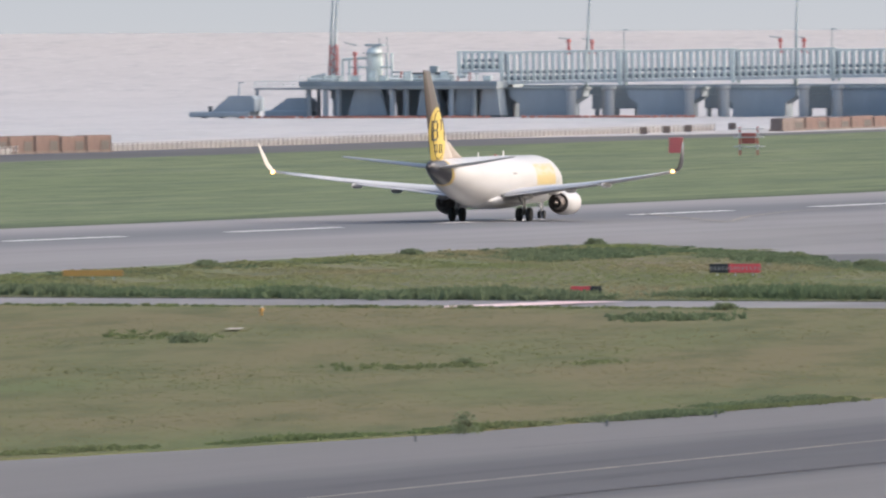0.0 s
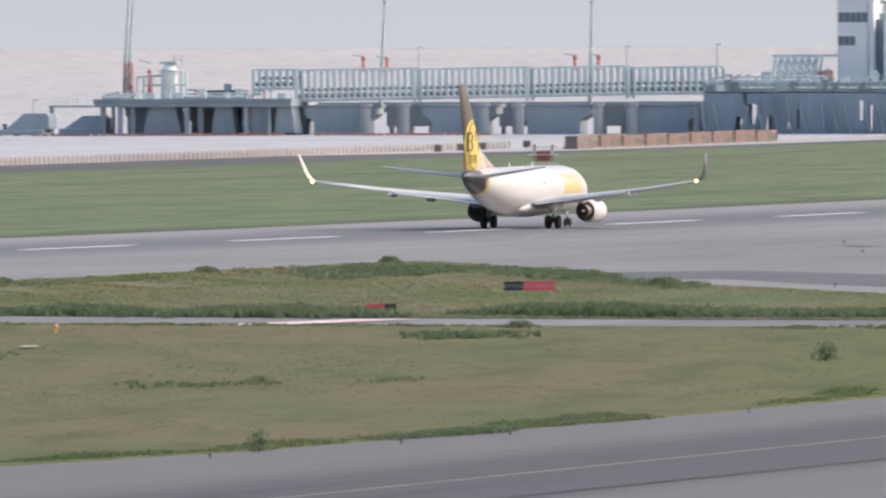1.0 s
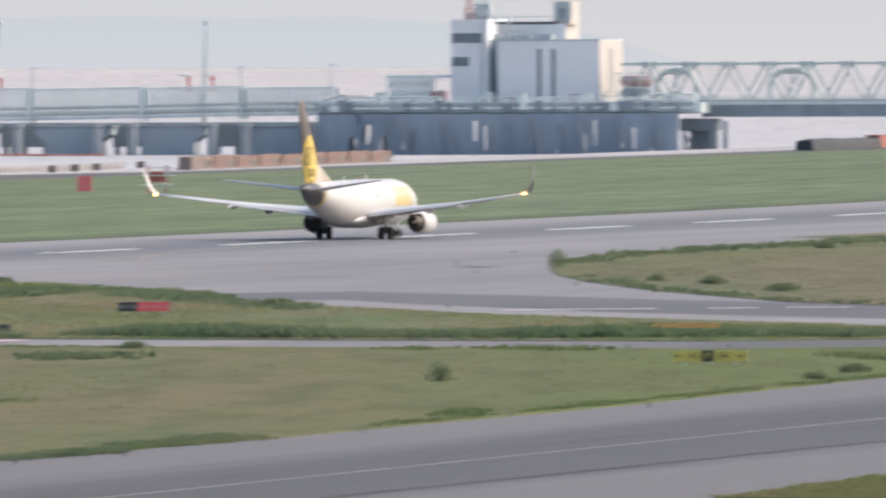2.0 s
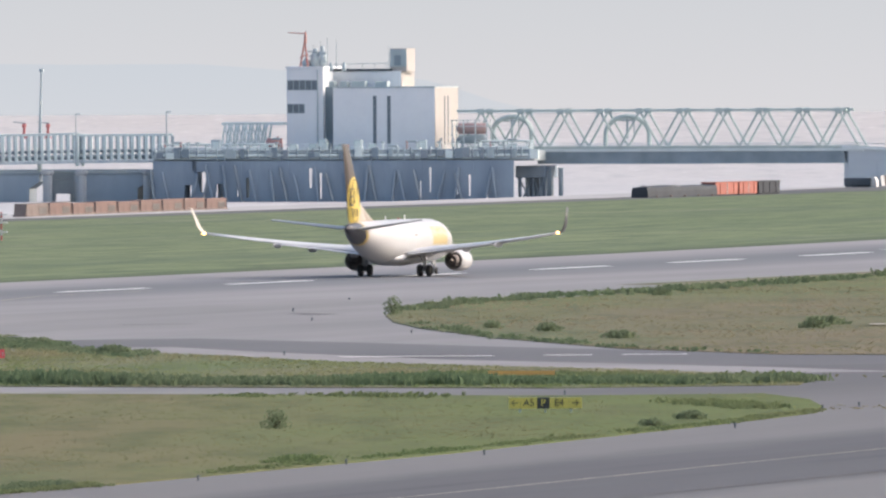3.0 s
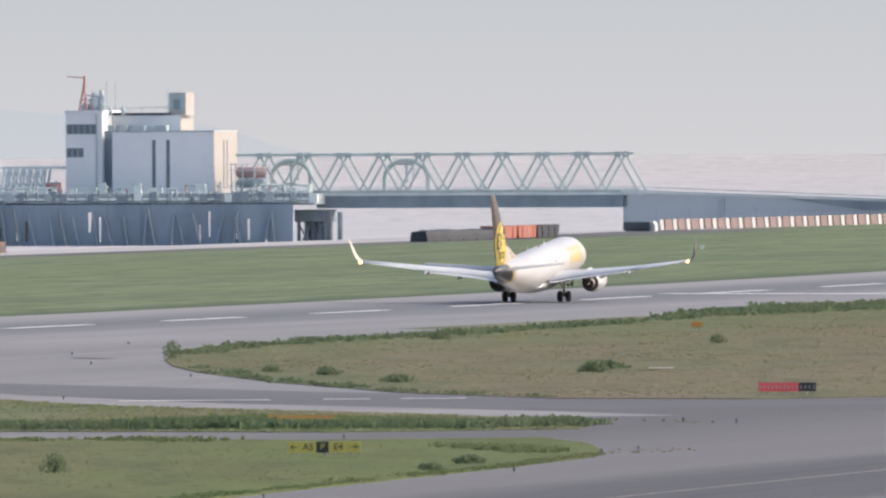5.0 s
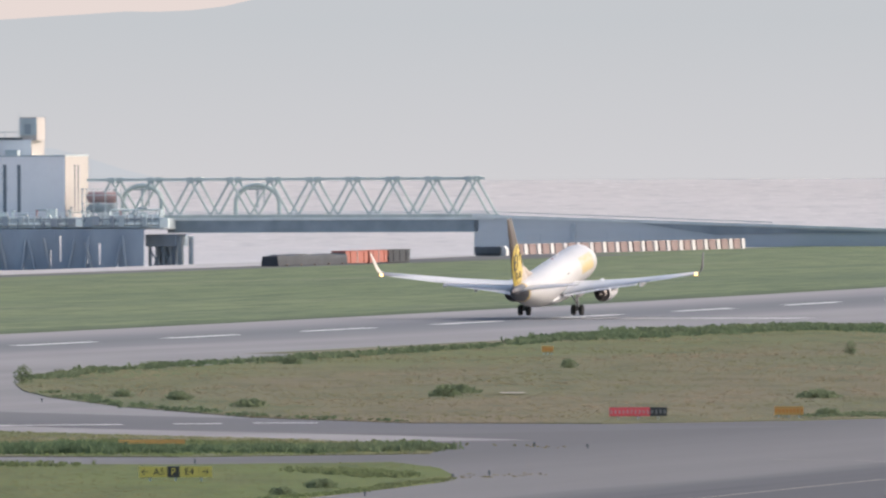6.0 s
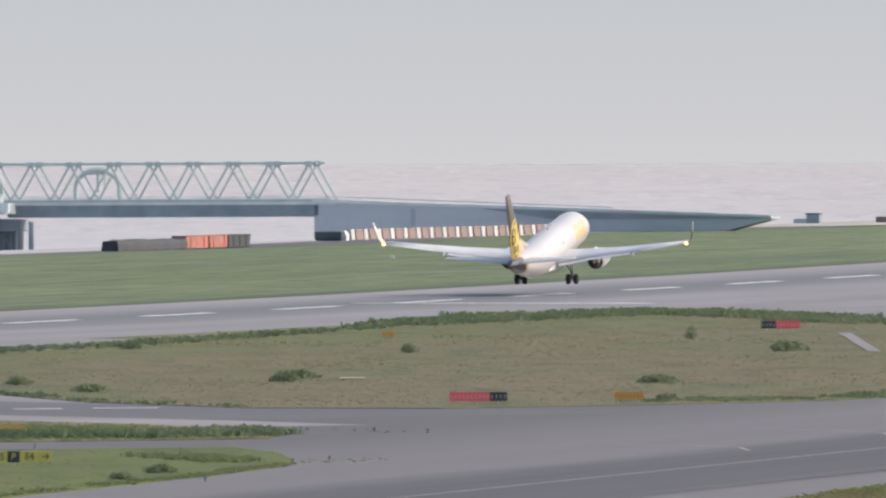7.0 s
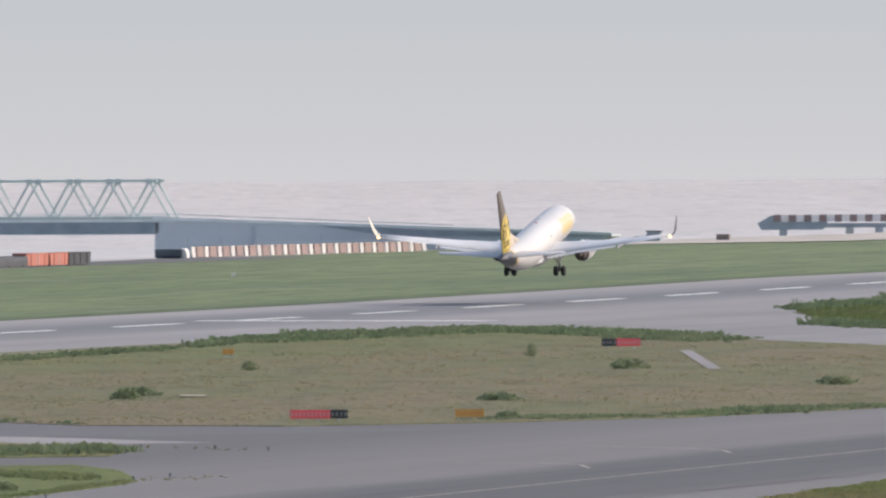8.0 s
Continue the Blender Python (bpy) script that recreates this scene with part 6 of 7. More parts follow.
def airfield_sign(at, w, h, panels, label, turn=0.0, lift=0.3):
    """A low sign box on two legs. panels: (from, to, material, text, text material) in parts of its width."""
    s = thing("airfield_sign", pose(at[0], at[1], 0.06 + ground_z(*at), 0, 0, turn), label, "airfield sign", "airfield signs")
    part("box", boxes((-w / 2, w / 2, -0.12, 0.16, lift, lift + h), bevel=0.03), M_STEEL_DARK, s, "dark back box")
    for x in (-w * 0.35, 0, w * 0.35):
        part("leg", boxes((x - 0.05, x + 0.05, -0.05, 0.05, -0.05, lift + 0.02)), M_STEEL_GREY, s)
    for a, b, m, words, wm in panels:
        p = part("panel", boxes((w * (a - 0.5) + 0.003, w * (b - 0.5) - 0.003, -0.16, -0.118, lift + 0.005, lift + h - 0.005)), m, s)
        if words:
            text_mesh(words, h * 0.88, wm, p, w * ((a + b) / 2 - 0.5), lift + h * 0.5, -0.175)
        elif wm:
            n = max(3, int((b - a) * w / (h * 0.42)))
            for i in range(n):
                x = w * (a - 0.5) + (b - a) * w * (i + 0.5) / n
                part("bar", boxes((x - h * 0.1, x + h * 0.1, -0.18, -0.16, lift + h * 0.28, lift + h * 0.7)), wm, p, "plain pale bar")
    return s


M_PALE_SHOULDER = worn("pale_shoulder_concrete", (0.265, 0.252, 0.252), (0.205, 0.196, 0.197), 0.05, 1.0, 0.9)
M_TAR = worn("old_tar", (0.085, 0.085, 0.09), (0.11, 0.11, 0.115), 0.3, 2.0, 0.8)
M_PINK = worn("faded_letter_pink", (0.68, 0.36, 0.36), (0.58, 0.28, 0.28), 1.0, 5.0, 0.7)
M_GREY_LETTER = worn("faded_letter_grey", (0.3, 0.3, 0.3), (0.2, 0.2, 0.2), 1.0, 5.0, 0.7)
M_DULL_ORANGE = worn("sign_back_orange", (0.62, 0.35, 0.1), (0.5, 0.3, 0.11), 0.6, 3.0, 0.75)
airfield_sign((-2.9, 1090.0), 4.15, 0.62, [(0, 0.16, M_SIGN_YELLOW, "\u2190", M_SIGN_BLACK), (0.16, 0.385, M_SIGN_YELLOW, "A5", M_SIGN_BLACK), (0.385, 0.555, M_SIGN_BLACK, "P", M_SIGN_YELLOW),
              (0.555, 0.82, M_SIGN_YELLOW, "E4", M_SIGN_BLACK), (0.82, 1, M_SIGN_YELLOW, "\u2192", M_SIGN_BLACK)], "low yellow taxiway sign with black A5 P E4 and arrows", 0, 0.22)
RED_SIGN = [(0, 0.7, M_SIGN_RED, "", M_PINK), (0.7, 1, M_SIGN_BLACK, "", M_GREY_LETTER)]
RED_SIGN_B = [(0, 0.38, M_SIGN_BLACK, "", M_GREY_LETTER), (0.38, 1, M_SIGN_RED, "", M_PINK)]
airfield_sign((28.2, 1315.5), 3.95, 0.6, RED_SIGN, "low red and black runway holding sign", 0, 0.22)
airfield_sign((65.1, 1750.0), 3.5, 0.68, RED_SIGN_B, "low black and red runway holding sign", 0, 0.25)
airfield_sign((-41.4, 1288.0), 3.45, 0.6, RED_SIGN_B, "low black and red runway holding sign", 0, 0.22)
airfield_sign((-47.9, 1200.5), 1.95, 0.42, [(0, 0.62, M_SIGN_RED, "", None), (0.62, 1, M_SIGN_BLACK, "", None)], "small low red and black sign at the verge", 0, 0.32)
ORANGE_SIGN = [(0, 1, M_DULL_ORANGE, "", M_ORANGE)]
airfield_sign((38.6, 1318.0), 2.0, 0.58, ORANGE_SIGN, "low dull orange sign in dry grass", 0, 0.22)
airfield_sign((-4.7, 1206.0), 4.2, 0.28, [(0, 1, M_DULL_ORANGE, "", None)], "long low dull orange sign at the verge", 0, 0.25)
airfield_sign((-83.3, 1268.7), 4.0, 0.42, [(0, 1, M_DULL_ORANGE, "", None)], "long low dull orange sign at the verge", 0, 0.18)
airfield_sign((28.4, 1697.0), 1.0, 0.55, ORANGE_SIGN, "small orange sign at the runway edge", 0, 0.25)


def hydrant(at):
    h = thing("marker_post", pose(at[0], at[1], 0.05), "short orange marker post with a rounded head", "marker")
    part("post", lathe(bmesh.new(), [(0, 0.08), (0.2, 0.08), (0.25, 0.13), (0.42, 0.13), (0.48, 0.07)], "z", (0, 0, 0), 12), M_DULL_ORANGE, h)
    part("cap", lathe(bmesh.new(), [(0, 0.08), (0.07, 0.05)], "z", (0, 0, 0.48), 10), M_WHITE, h)


hydrant((-64.9, 1141.6))


# red and white landing aid towers on the far grass
def striped_stand(at, w, h, label):
    s = thing("landing_aid", pose(at[0], at[1], 0.05), label, "landing aid")
    for x in (-w / 2, w / 2):
        for y in (-0.6, 0.6):
            n = 5
            for i in range(n):
                part("leg", boxes((x - 0.09, x + 0.09, y - 0.09, y + 0.09, h * i / n, h * (i + 1) / n)), M_RED if i % 2 == 0 else M_WHITE, s)
    for k in (0.3, 0.62, 0.9):
        part("platform", boxes((-w * 0.85, w * 0.85, -0.8, 0.8, h * k, h * k + 0.12)), M_WHITE, s)
    part("panel", boxes((-w * 0.4, w * 0.4, -0.2, 0.2, h * 0.42, h * 0.78), bevel=0.03), M_RED, s, "red panel")
    return s


striped_stand((-68.4, 2178.4), 2.0, 3.3, "red and white striped landing aid on the grass")
M_RED_BOARD = worn("board_red", (0.74, 0.17, 0.18), (0.62, 0.17, 0.17), 0.6, 3.0, 0.7)
rb = thing("red_board", pose(*(-77.3, 2196.8), 0.05), "faded square red board on the grass", "board")
part("board", boxes((-0.8, 0.8, -0.08, 0.08, 0.2, 1.95), bevel=0.02), M_RED_BOARD, rb)
for x in (-0.64, 0.64):
    part("leg", boxes((x - 0.06, x + 0.06, -0.05, 0.05, -0.05, 0.2)), M_STEEL_GREY, rb)
for i, u in enumerate(((-89.5, 2508.6), (-87.3, 2525.9), (-82.6, 2560.9), (-91.9, 2491.8))):
    c = thing("utility_cabinet", pose(u[0], u[1], 0.03), "small brown utility cabinet by the patrol road", "cabinet", "utility cabinets")
    part("body", boxes((-0.5, 0.5, -0.35, 0.35, 0.08, 0.95), bevel=0.04), M_RUST_GREY, c)
    part("plinth", boxes((-0.55, 0.55, -0.4, 0.4, 0, 0.08)), M_CONCRETE, c)
wp = thing("white_marker", pose(*(44.3, 2601.1), 0.05), "small white marker box on the far grass", "marker")
part("box", boxes((-0.25, 0.25, -0.2, 0.2, 0.15, 0.95), bevel=0.03), M_WHITE, wp)
part("foot", boxes((-0.3, 0.3, -0.25, 0.25, 0, 0.15)), M_CONCRETE, wp)

# edge lamps along the taxiway
for at in ((-33.2, 854.0), (-28.9, 870.9), (-19.0, 915.0), (-5.7, 972.8), (-12.4, 950.9), (7.5, 1041.8), (-40.4, 827.0), (-1.9, 1149.3), (19.3, 1205.0), (22.5, 1197.5), (15.1, 1104.9), (12.9, 1096.5), (-24.4, 1545.9), (-22.0, 1487.3), (-20.7, 1610.8), (-13.6, 1415.9), (-21.3, 1311.2)):
    e = thing("edge_lamp", pose(at[0], at[1], 0.04), "short dark taxiway edge lamp", "lamp", "taxiway edge lamps")
    part("post", lathe(bmesh.new(), [(0, 0.09), (0.04, 0.045), (0.16, 0.045)], "z", (0, 0, 0), 8), M_STEEL_DARK, e)
    part("lens", lathe(bmesh.new(), [(0, 0.06), (0.08, 0.065), (0.12, 0.025)], "z", (0, 0, 0.16), 8), M_STEEL_DARK, e, "dark blue lens")

# ---- painted marks ----
strip("pink_marking", [(-56.1, 1167.1), (-51.4, 1176.1), (-47.0, 1187.3)], 4.5, 0.075, M_PINK_LINE, "worn pink and white painted patch on the road", WORLD)
for a, b in (((-17.4, 1302.5), (-7.1, 1304.3)), ((-3.6, 1305.8), (-0.3, 1306.0)), ((1.8, 1307.9), (6.2, 1307.7))):
    strip("holding_mark", [a, b], 2.0, 0.05, M_WHITE_LINE, "white painted line across the taxiway exit", WORLD)
strip("exit_line", [(-60.0, 1625.1), (-50.5, 1558.6), (-50.7, 1576.7), (-50.3, 1606.3), (-47.6, 1644.2), (-38.9, 1685.8)], 0.5, 0.06, M_YELLOW_LINE, "faded curved yellow exit line", WORLD)
strip("runway_bar", [(30.7, 2024.6), (61.2, 2008.8)], 4.5, 0.06, M_WHITE_LINE, "long white bar on the runway", WORLD)
strip("lead_off_line", [(40.1, 1129.2), (40.0, 1140.9), (37.7, 1147.5), (32.8, 1153.0)], 0.3, 0.05, M_YELLOW_LINE, "faded curved lead-off line", WORLD)
strip("lead_off_line", [(50.6, 1180.0), (50.6, 1190.6), (48.2, 1200.0), (43.2, 1208.2)], 0.3, 0.05, M_YELLOW_LINE, "faded curved lead-off line", WORLD)
strip("drain_slab", [(70.2, 1730.9), (67.1, 1594.3)], 1.1, 0.11, M_PAVE, "pale concrete drain slab in the grass", WORLD)
for at, w in (((21.5, 1443.1), 0.95), ((-63.6, 1091.9), 0.45)):
    strip("slab_cover", [(at[0] - w, at[1]), (at[0] + w, at[1])], 5.0, 0.2, M_COPING, "pale concrete cover slab in the grass", WORLD)
# dark wheel bands on the exit
strip("pale_shoulder", [(-36.8, 1352.5), (-30.7, 1329.5), (-17.6, 1290.1), (-7.2, 1270.0), (4.6, 1249.9), (13.2, 1228.9)], 14, 0.016, M_PALE_SHOULDER, "pale concrete shoulder of the taxiway exit", WORLD)
strip("dark_band", [(-44.3, 1387.9), (-31.4, 1361.7), (-19.0, 1333.8), (-3.2, 1305.7), (15.7, 1282.2), (26.8, 1271.3)], 34, 0.012, M_TAXI, "darker asphalt band of the taxiway exit", WORLD)
clump_band([(14.2, 1215.3), (22.4, 1197.5)], 3, 12, 0.16, 0.25, 61, gap=0.2, mat=M_BLADE_DRY)
clump_band([(12.5, 1100.2), (19.1, 1105.6)], 4, 24, 0.13, 0.3, 62, gap=0.3, mat=M_BLADE_DRY)

# tar repairs and scuffs on the pavement
for a, b, w in (((-24.1, 1531.8), (-21.3, 1527.3), 2.2), ((-36.5, 1469.6), (-31.4, 1474.3), 1.2), ((-35.6, 815.3), (-22.4, 859.7), 0.25), ((-15.2, 886.6), (3.3, 979.1), 0.25), ((6.0, 944.1), (21.3, 1011.4), 0.25)):
    strip("tar_repair", [a, b], w, 0.036, M_TAR, "thin dark tar repair line in the asphalt", WORLD)
clump_band([(-6.6, 1198.5), (-3.0, 1197.5)], 2, 40, 0.4, 0.5, 63, "rough weeds before the low orange sign", gap=0.0, mat=M_BLADE_VERGE)
clump_band([(-84.9, 1262.7), (-81.7, 1263.7)], 1, 30, 0.22, 0.5, 64, "rough weeds before the low orange sign", gap=0.0, mat=M_BLADE_VERGE)


# ---- the airliner: y forward, x to its right side, origin on the ground between the main wheels ----
def loft(sections, n=28):
    """Sections of (y, z centre, half width, half height)."""
    bm = bmesh.new()
    rings = []
    for y, zc, w, h in sections:
        rings.append([bm.verts.new((w * math.cos(2 * math.pi * i / n), y, zc + h * math.sin(2 * math.pi * i / n))) for i in range(n)])
    for a, b in zip(rings, rings[1:]):
        for i in range(n):
            bm.faces.new((a[i], b[i], b[(i + 1) % n], a[(i + 1) % n]))
    bm.faces.new(rings[0])
    bm.faces.new(rings[-1][::-1])
    bmesh.ops.recalc_face_normals(bm, faces=bm.faces[:])
    return bm


FOIL = ((0.0, 0.0), (0.02, 0.25), (0.1, 0.46), (0.3, 0.55), (0.6, 0.38), (1.0, 0.03), (1.0, -0.03), (0.6, -0.28), (0.3, -0.42), (0.1, -0.36), (0.02, -0.2))


def blade_surface(stations, up="z"):
    """Stations of (span position, leading edge y, chord, other coordinate, thickness). up z: a wing; up x: a fin."""
    bm = bmesh.new()
    rings = []
    for p, le, chord, q, th in stations:
        ring = []
        for u, t in FOIL:
            y = le - u * chord
            ring.append(bm.verts.new((p, y, q + t * th) if up == "z" else (q + t * th, y, p)))
        rings.append(ring)
    m = len(FOIL)
    for a, b in zip(rings, rings[1:]):
        for i in range(m):
            bm.faces.new((a[i], a[(i + 1) % m], b[(i + 1) % m], b[i]))
    bm.faces.new(rings[0])
    bm.faces.new(rings[-1][::-1])
    bmesh.ops.recalc_face_normals(bm, faces=bm.faces[:])
    return bm


def mirrored(bm, side):
    if side < 0:
        for v in bm.verts:
            v.co.x = -v.co.x
        bmesh.ops.reverse_faces(bm, faces=bm.faces[:])
    return bm


GEAR, WINGS = [], []


def wheel_set(jet, name, x, y, r, width, gap, top, side):
    leg = part(name, tubes(((x, y, r), (x, y, top), 0.13, 0.17, 10), ((x - gap, y, r), (x + gap, y, r), 0.09, 0.09, 8),
                           ((x, y + 0.15, r + 0.5), (x - side * 0.9, y + 0.5, top), 0.07, 0.07, 6)), M_STRUT, jet, "pale grey undercarriage leg", True)
    bm = boxes((x - 0.03, x + 0.03, y - 0.45, y + 0.25, r + 0.55, top - 0.2), bevel=0.01)
    GEAR.append(leg)
    part("gear_door", bm, M_AERO_WHITE, jet, "white undercarriage door")
    for k in (-1, 1):
        cx = x + k * gap
        prof = [(-width / 2, r * 0.55), (-width / 2, r * 0.86), (-width * 0.36, r * 0.97), (0, r), (width * 0.36, r * 0.97), (width / 2, r * 0.86), (width / 2, r * 0.55)]
        w = part("wheel", lathe(bmesh.new(), prof, "x", (cx, y, r), 22), M_TYRE, jet, "black rubber tyre", True)
        GEAR.append(w)
        part("rim", lathe(bmesh.new(), [(-width * 0.46, r * 0.2), (-width * 0.4, r * 0.54), (width * 0.4, r * 0.54), (width * 0.46, r * 0.2)], "x", (cx, y, r), 16), M_RIM, w, "pale alloy rim")
    return leg


def ring(r0, r1, c, n=32):
    """A flat ring in the plane of the fin, a little thick."""
    bm = bmesh.new()
    loops = [[bm.verts.new((c[0] + x, c[1] + 0.78 * r * math.cos(2 * math.pi * i / n), c[2] + r * math.sin(2 * math.pi * i / n))) for i in range(n)] for x, r in ((-0.02, r0), (-0.02, r1), (0.02, r1), (0.02, r0))]
    for a, b in zip(loops, loops[1:] + loops[:1]):
        for i in range(n):
            bm.faces.new((a[i], a[(i + 1) % n], b[(i + 1) % n], b[i]))
    bmesh.ops.recalc_face_normals(bm, faces=bm.faces[:])
    return bm


def airliner():
    jet = thing("airliner", Matrix.Identity(4), "white twin-engine airliner with a yellow and black tail, taking off", "airplane")
    fus = part("fuselage", loft([
        (18.9, 2.75, 0.05, 0.05), (18.75, 2.78, 0.42, 0.4), (18.3, 2.85, 0.86, 0.8), (17.4, 2.98, 1.3, 1.25), (16.3, 3.12, 1.6, 1.6), (14.8, 3.25, 1.8, 1.88),
        (13.0, 3.3, 1.88, 2.0), (8, 3.3, 1.88, 2.02), (2, 3.3, 1.88, 2.05), (-4, 3.3, 1.88, 2.03), (-7, 3.36, 1.86, 1.95), (-9.5, 3.56, 1.76, 1.74),
        (-12, 3.86, 1.52, 1.44), (-14.2, 4.16, 1.2, 1.12), (-16, 4.4, 0.86, 0.84), (-17.6, 4.6, 0.5, 0.55), (-18.4, 4.68, 0.28, 0.3), (-18.55, 4.69, 0.12, 0.13)]),
        M_FUSELAGE, jet, "white fuselage with black tail cone, yellow edge and yellow square", True)
    part("belly_fairing", loft([(7.2, 1.75, 0.9, 0.3), (5.5, 1.7, 1.8, 0.62), (1, 1.68, 2.0, 0.72), (-3.2, 1.7, 1.8, 0.66), (-5.6, 1.78, 0.9, 0.35)]), M_AERO_WHITE, jet, "white wing root fairing", True)
    part("exhaust_cone", lathe(bmesh.new(), [(-0.32, 0.08), (-0.3, 0.12), (0, 0.16)], "y", (0, -18.5, 4.69), 12), M_EXHAUST, jet, "dark auxiliary exhaust")
    part("antenna", blade_surface([(5.3, 4.2, 0.5, 0, 0.06), (5.75, 4.05, 0.3, 0, 0.04)], "x"), M_AERO_WHITE, jet)
    part("antenna", blade_surface([(5.3, -3.4, 0.5, 0, 0.06), (5.7, -3.55, 0.3, 0, 0.04)], "x"), M_AERO_WHITE, jet)
    part("beacon", lathe(bmesh.new(), [(0, 0.12), (0.1, 0.1), (0.16, 0.02)], "z", (0, 1.5, 5.33), 10), M_RED, jet, "small red beacon")
    for y, z, w, h in ((-8.6, 3.3, 0.5, 0.12), (-10.6, 4.2, 0.22, 0.22), (-9.2, 2.6, 0.3, 0.14), (1.2, 3.9, 0.9, 0.1)):
        k = 1.0 - max(0.0, -6 - y) * 0.055
        zc = 3.3 + max(0.0, -6 - y) * 0.1
        x = 1.88 * k * math.sqrt(max(0.05, 1 - ((z - zc) / (2.0 * k)) ** 2))
        part("placard", boxes((x - 0.05, x + 0.025, y - w / 2, y + w / 2, z - h / 2, z + h / 2)), M_AERO_DARK, jet, "small dark plain placard")
    # fin
    fin = part("tail_fin", blade_surface([(4.6, -11.2, 6.6, 0, 0.6), (5.5, -11.8, 6.1, 0, 0.55), (6.4, -13.05, 5.1, 0, 0.48), (9.5, -15.6, 3.7, 0, 0.34), (12.35, -18.0, 2.1, 0, 0.2), (12.5, -18.35, 1.7, 0, 0.08)], "x"),
               M_FIN, jet, "tail fin with beige foot, yellow oval and dark brown top", True)
    part("dorsal_fillet", blade_surface([(5.1, -7.8, 5.0, 0, 0.3), (5.55, -9.6, 3.4, 0, 0.3), (6.1, -11.3, 2.4, 0, 0.28), (6.6, -12.6, 1.4, 0, 0.24)], "x"), worn_beige, jet, "grey-beige fillet before the fin", True)
    for side in (-1, 1):
        # emblem: a yellow disc with a dark ring and plain dark bars
        d = part("emblem", ring(1.95, 2.03, (0, -16.2, 7.2)), M_AERO_BLACK, fin, "dark ring of the tail emblem")
        d.location = (side * 0.21, 0, 0)
        for y0, y1, z0, z1 in ((-17.9, -17.6, 6.75, 8.4), (-17.6, -16.6, 8.22, 8.4), (-17.6, -16.6, 7.52, 7.68), (-17.6, -16.6, 6.75, 6.93), (-16.6, -16.35, 7.7, 8.2), (-16.6, -16.35, 6.95, 7.5),
                               (-15.65, -15.45, 7.6, 8.5), (-14.8, -14.55, 6.75, 7.4), (-17.1, -16.95, 5.75, 6.45), (-16.6, -16.45, 5.75, 6.45), (-16.95, -16.6, 6.36, 6.45), (-16.95, -16.6, 5.75, 5.84),
                               (-16.0, -15.85, 5.75, 6.45), (-15.5, -15.35, 5.75, 6.45), (-15.85, -15.5, 6.36, 6.45), (-15.85, -15.5, 5.75, 5.84)):
            k = (z0 + z1) / 2 - 6.4
            u = (-13.05 - 0.823 * k - y1) / (5.1 - 0.45 * k)
            x = side * (float(np.interp(u, (0.1, 0.3, 0.6, 1.0), (0.46, 0.55, 0.38, 0.03))) * (0.48 - 0.045 * k) + 0.01)
            part("emblem_bar", boxes((x - 0.03, x + 0.03, y0, y1, z0, z1)), M_AERO_BLACK, fin, "plain dark bar of the emblem")
        # wing
        wing = part("wing", mirrored(blade_surface([(1.2, 6.0, 8.6, 2.15, 1.0), (1.9, 5.3, 7.8, 2.2, 0.95), (5.3, 2.7, 5.1, 2.62, 0.62), (9.5, 0.35, 3.7, 3.08, 0.42), (13.5, -1.9, 2.55, 3.58, 0.3), (17.0, -3.9, 1.65, 4.1, 0.2)]), side),
                    M_AERO_GREY, jet, "pale grey swept wing", True)
        WINGS.append((wing, side))
        part("leading_edge", mirrored(blade_surface([(6.2, 2.3, 0.55, 2.76, 0.3), (9.5, 0.42, 0.45, 3.1, 0.24), (16.9, -3.8, 0.3, 4.1, 0.14)]), side), M_AERO_WHITE, wing, "bright slat edge")
        part("flap", mirrored(blade_surface([(2.1, -2.2, 1.6, 2.05, 0.22), (5.3, -2.2, 1.3, 2.46, 0.2), (5.5, -2.2, 1.25, 2.5, 0.2), (10.2, -3.45, 0.95, 3.06, 0.14)]), side), M_AERO_WHITE, wing, "white lowered flap")
        part("aileron", mirrored(blade_surface([(11.6, -3.3, 0.7, 3.33, 0.12), (16.0, -4.85, 0.5, 3.95, 0.08)]), side), M_AERO_GREY, wing)
        for px, py, pz in ((3.6, -0.9, 2.0), (7.4, -1.6, 2.55), (10.6, -2.3, 2.98)):
            part("flap_track_fairing", mirrored(lathe(bmesh.new(), [(-2.2, 0.02), (-1.7, 0.14), (-0.6, 0.22), (0.6, 0.18), (1.3, 0.03)], "y", (px, py, pz), 10, (0.8, 1.2)), side), M_AERO_WHITE, wing, "white flap track fairing", True)
        wl = part("winglet", mirrored(blade_surface([(4.1, -3.95, 1.6, 17.0, 0.2), (4.35, -4.15, 1.45, 17.35, 0.16), (4.8, -4.5, 1.3, 17.6, 0.12), (6.5, -5.9, 0.6, 18.05, 0.05)], "x"), side),
                  M_AERO_CREAM if side < 0 else M_WINGLET_GREY, wing, "cream white winglet" if side < 0 else "dark grey winglet", True)
        part("wingtip_lamp", lathe(bmesh.new(), [(-0.26, 0.04), (-0.15, 0.13), (0.05, 0.155), (0.22, 0.06)], "y", (side * 17.0, -5.6, 4.1), 10), M_NAV, wl, "glowing warm wing tip lamp", True)
        # engine
        eng = part("engine", lathe(bmesh.new(), [(0.0, 0.82), (0.25, 0.98), (0.05, 0.93), (-0.35, 1.0), (-1.2, 1.04), (-2.3, 1.01), (-3.3, 0.86), (-3.32, 0.8), (-2.4, 0.78), (0, 0.78)], "y", (side * 4.83, 6.7, 1.46), 24),
                   M_AERO_WHITE, jet, "white engine nacelle", True)
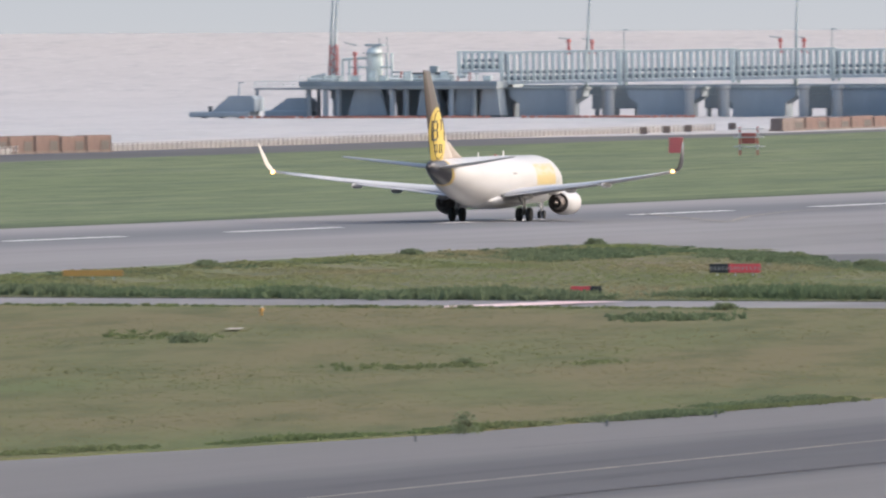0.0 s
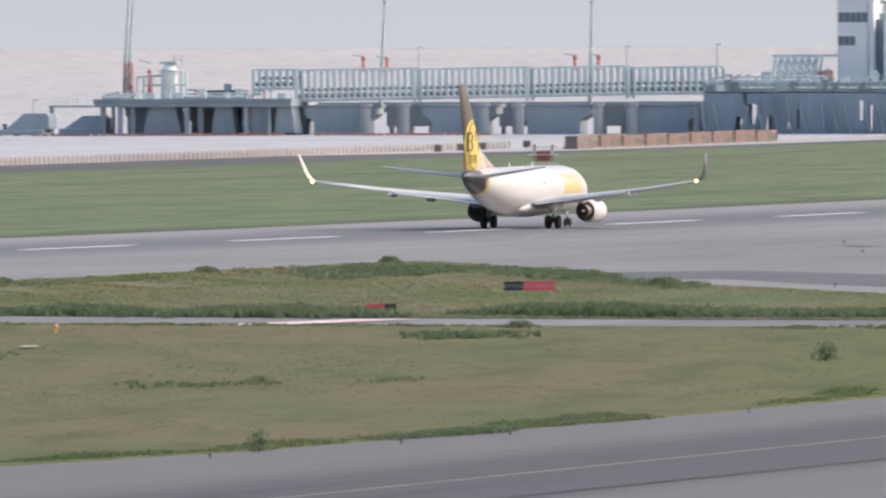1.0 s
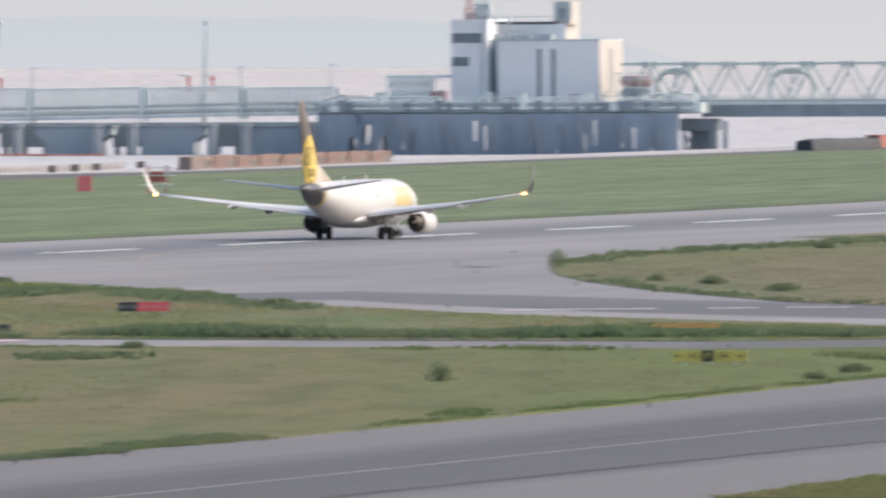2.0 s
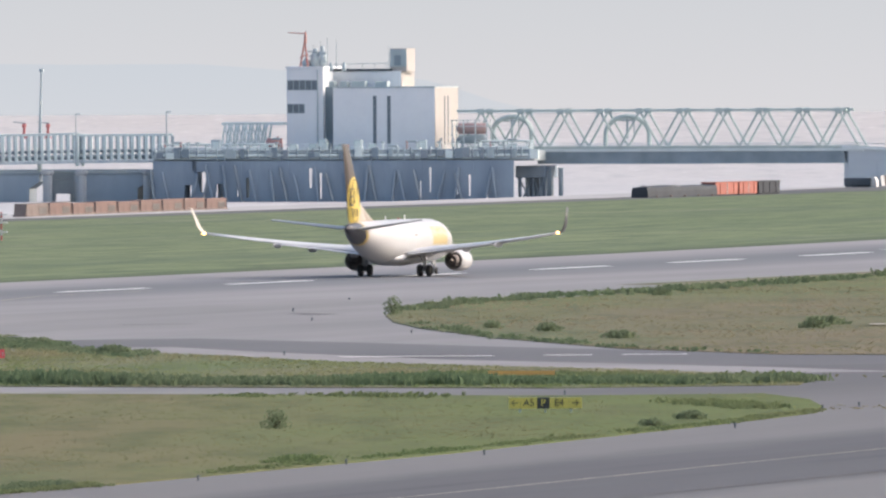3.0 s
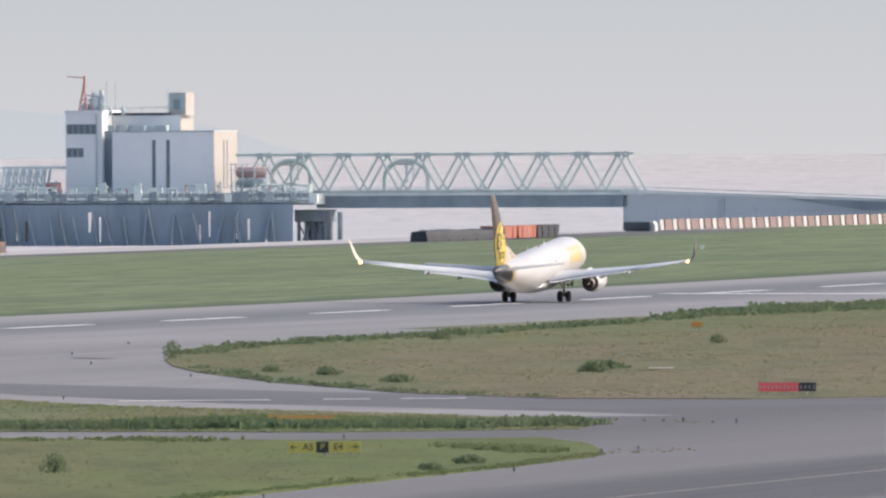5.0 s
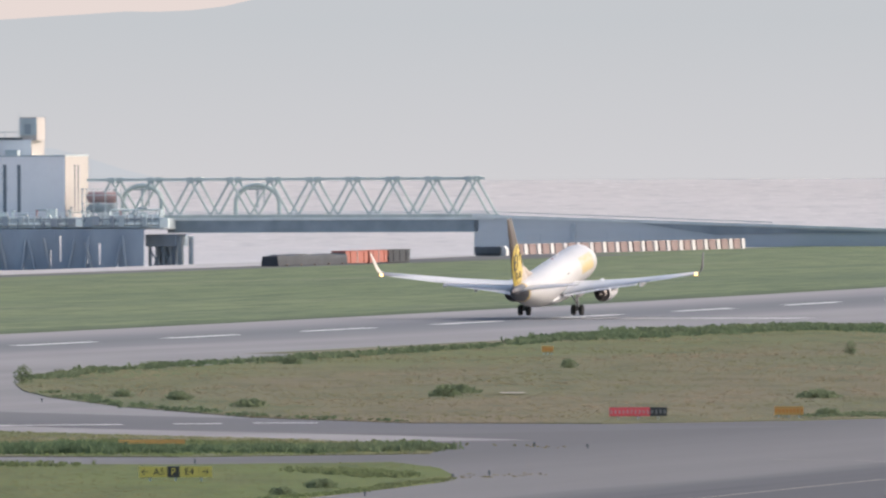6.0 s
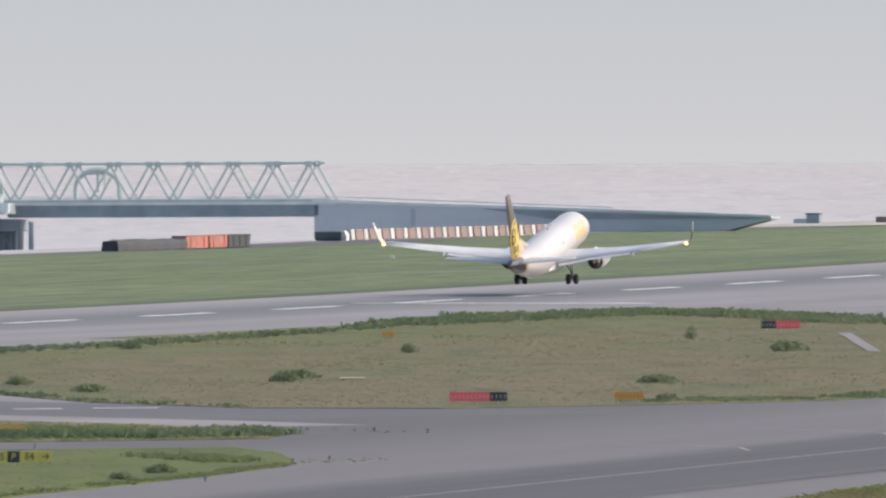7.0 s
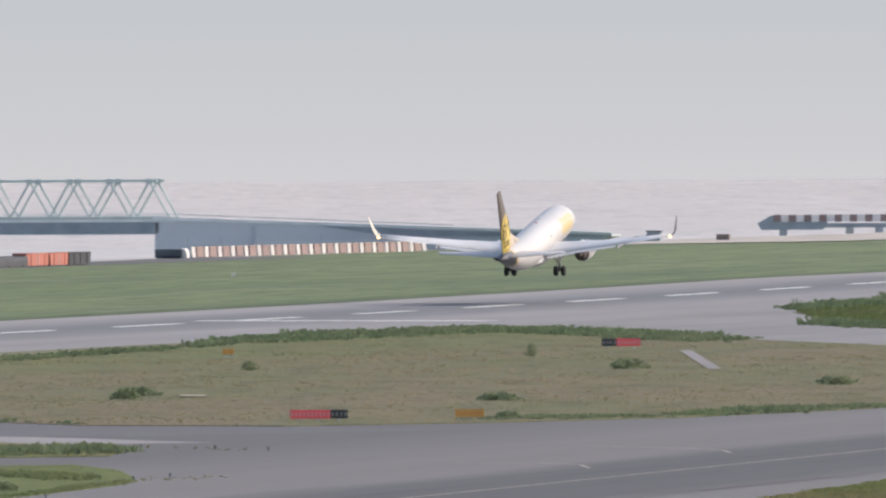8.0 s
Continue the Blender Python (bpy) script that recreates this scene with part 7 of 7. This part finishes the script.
        part("core_nozzle", lathe(bmesh.new(), [(1.6, 0.76), (0.3, 0.72), (-0.5, 0.55), (-0.9, 0.46), (-0.9, 0.4), (-0.3, 0.4)], "y", (side * 4.83, 3.5, 1.46), 20), M_EXHAUST, eng, "dark burnt exhaust nozzle", True)
        part("exhaust_plug", lathe(bmesh.new(), [(0.6, 0.4), (-0.6, 0.3), (-1.5, 0.04)], "y", (side * 4.83, 3.5, 1.46), 14), M_EXHAUST, eng, "dark exhaust plug", True)
        part("nozzle_ring", lathe(bmesh.new(), [(0.3, 0.88), (-0.14, 0.84), (-0.16, 0.74), (0.3, 0.74)], "y", (side * 4.83, 3.5, 1.46), 24), M_EXHAUST, eng, "dark rim of the fan duct", True)
        part("fan", lathe(bmesh.new(), [(0.45, 0.02), (0.2, 0.16), (0.0, 0.78), (-0.1, 0.78)], "y", (side * 4.83, 6.0, 1.46), 18), M_EXHAUST, eng, "dark fan")
        part("pylon", mirrored(blade_surface([(2.15, 6.0, 5.6, 4.83, 0.32), (2.55, 5.6, 5.0, 4.83, 0.3), (3.0, 4.0, 3.0, 4.83, 0.2)], "x"), side), M_AERO_WHITE, eng, "white engine pylon", True)
        # tailplane
        part("tailplane", mirrored(blade_surface([(0.4, -13.6, 3.7, 4.55, 0.4), (1.0, -13.9, 3.4, 4.62, 0.38), (7.1, -17.9, 1.3, 5.45, 0.14), (7.2, -18.2, 0.9, 5.46, 0.06)]), side), M_AERO_WHITE, jet, "pale grey tailplane", True)
        part("tailplane_edge", mirrored(blade_surface([(1.2, -13.9, 0.4, 4.66, 0.24), (7.1, -17.8, 0.22, 5.45, 0.1)]), side), M_AERO_DARK, jet, "dark leading edge strip")
        wheel_set(jet, "main_gear_leg", side * 2.86, 0.0, 0.565, 0.42, 0.43, 2.55, side)
    wheel_set(jet, "nose_gear_leg", 0.0, 15.6, 0.345, 0.2, 0.2, 1.6, 1)
    return jet


M_WINGLET_GREY = worn("winglet_grey", (0.085, 0.082, 0.085), (0.06, 0.06, 0.065), 0.5, 4.0, 0.4)
M_AERO_CREAM = worn("winglet_cream", (0.52, 0.485, 0.43), (0.45, 0.4, 0.32), 0.5, 4.0, 0.4)
worn_beige = worn("beige_grey_paint", (0.42, 0.36, 0.3), (0.34, 0.29, 0.25), 0.4, 4.0, 0.5)
JET = airliner()


def motions():
    """The take-off: seconds, distance along the runway, height of the wheels, nose-up degrees, stretch of the legs, bend of the wings."""
    rows, legs, bends = [], [], []
    for t, s, z, up, leg, bend in ((0.0, -344.2, 0.04, 0.0, 0.0, 0.0), (0.5, -307.2, 0.04, 0.0, 0.0, 0.0), (1.0, -269.6, 0.04, 0.0, 0.0, 0.0), (1.5, -231.6, 0.04, 0.0, 0.0, 0.0),
                                   (2.0, -193.4, 0.04, 0.0, 0.0, 0.0), (2.5, -155.0, 0.04, 0.0, 0.0, 0.0), (3.0, -116.4, 0.04, 0.0, 0.0, 0.0), (3.5, -77.8, 0.04, 0.3, 0.0, 0.1),
                                   (4.0, -39.2, 0.04, 1.4, 0.02, 0.3), (4.5, -0.6, 0.05, 3.2, 0.06, 0.7), (5.0, 38.2, 0.1, 4.8, 0.15, 1.2), (5.5, 77.2, 0.2, 6.2, 0.28, 1.7),
                                   (6.0, 116.6, 0.42, 7.4, 0.4, 2.2), (6.5, 156.6, 0.78, 8.4, 0.48, 2.7), (7.0, 197.2, 1.35, 9.0, 0.5, 3.0), (7.5, 238.4, 2.3, 9.4, 0.5, 3.2), (8.0, 280.0, 3.5, 9.6, 0.5, 3.3)):
        p = run(s, 0.0, max(z, elev(s) + 0.03) + leg)
        rows.append((t, pose(p.x, p.y, p.z, 0, 0, -HEADING) @ pose(0, 0, 0, up, 0, 0)))
        legs.append((t, pose(0, 0, -leg)))
        bends.append((t, bend))
    walk(JET, rows)
    for g in GEAR:
        if g.name.startswith("main") or g.data.vertices[0].co.y < 5:
            walk(g, legs)
    for w, side in WINGS:
        root = (side * 1.6, 0, 2.2)
        walk(w, [(t, pose(*root) @ pose(0, 0, 0, 0, -side * b, 0) @ pose(-root[0], 0, -root[2])) for t, b in bends])


motions()
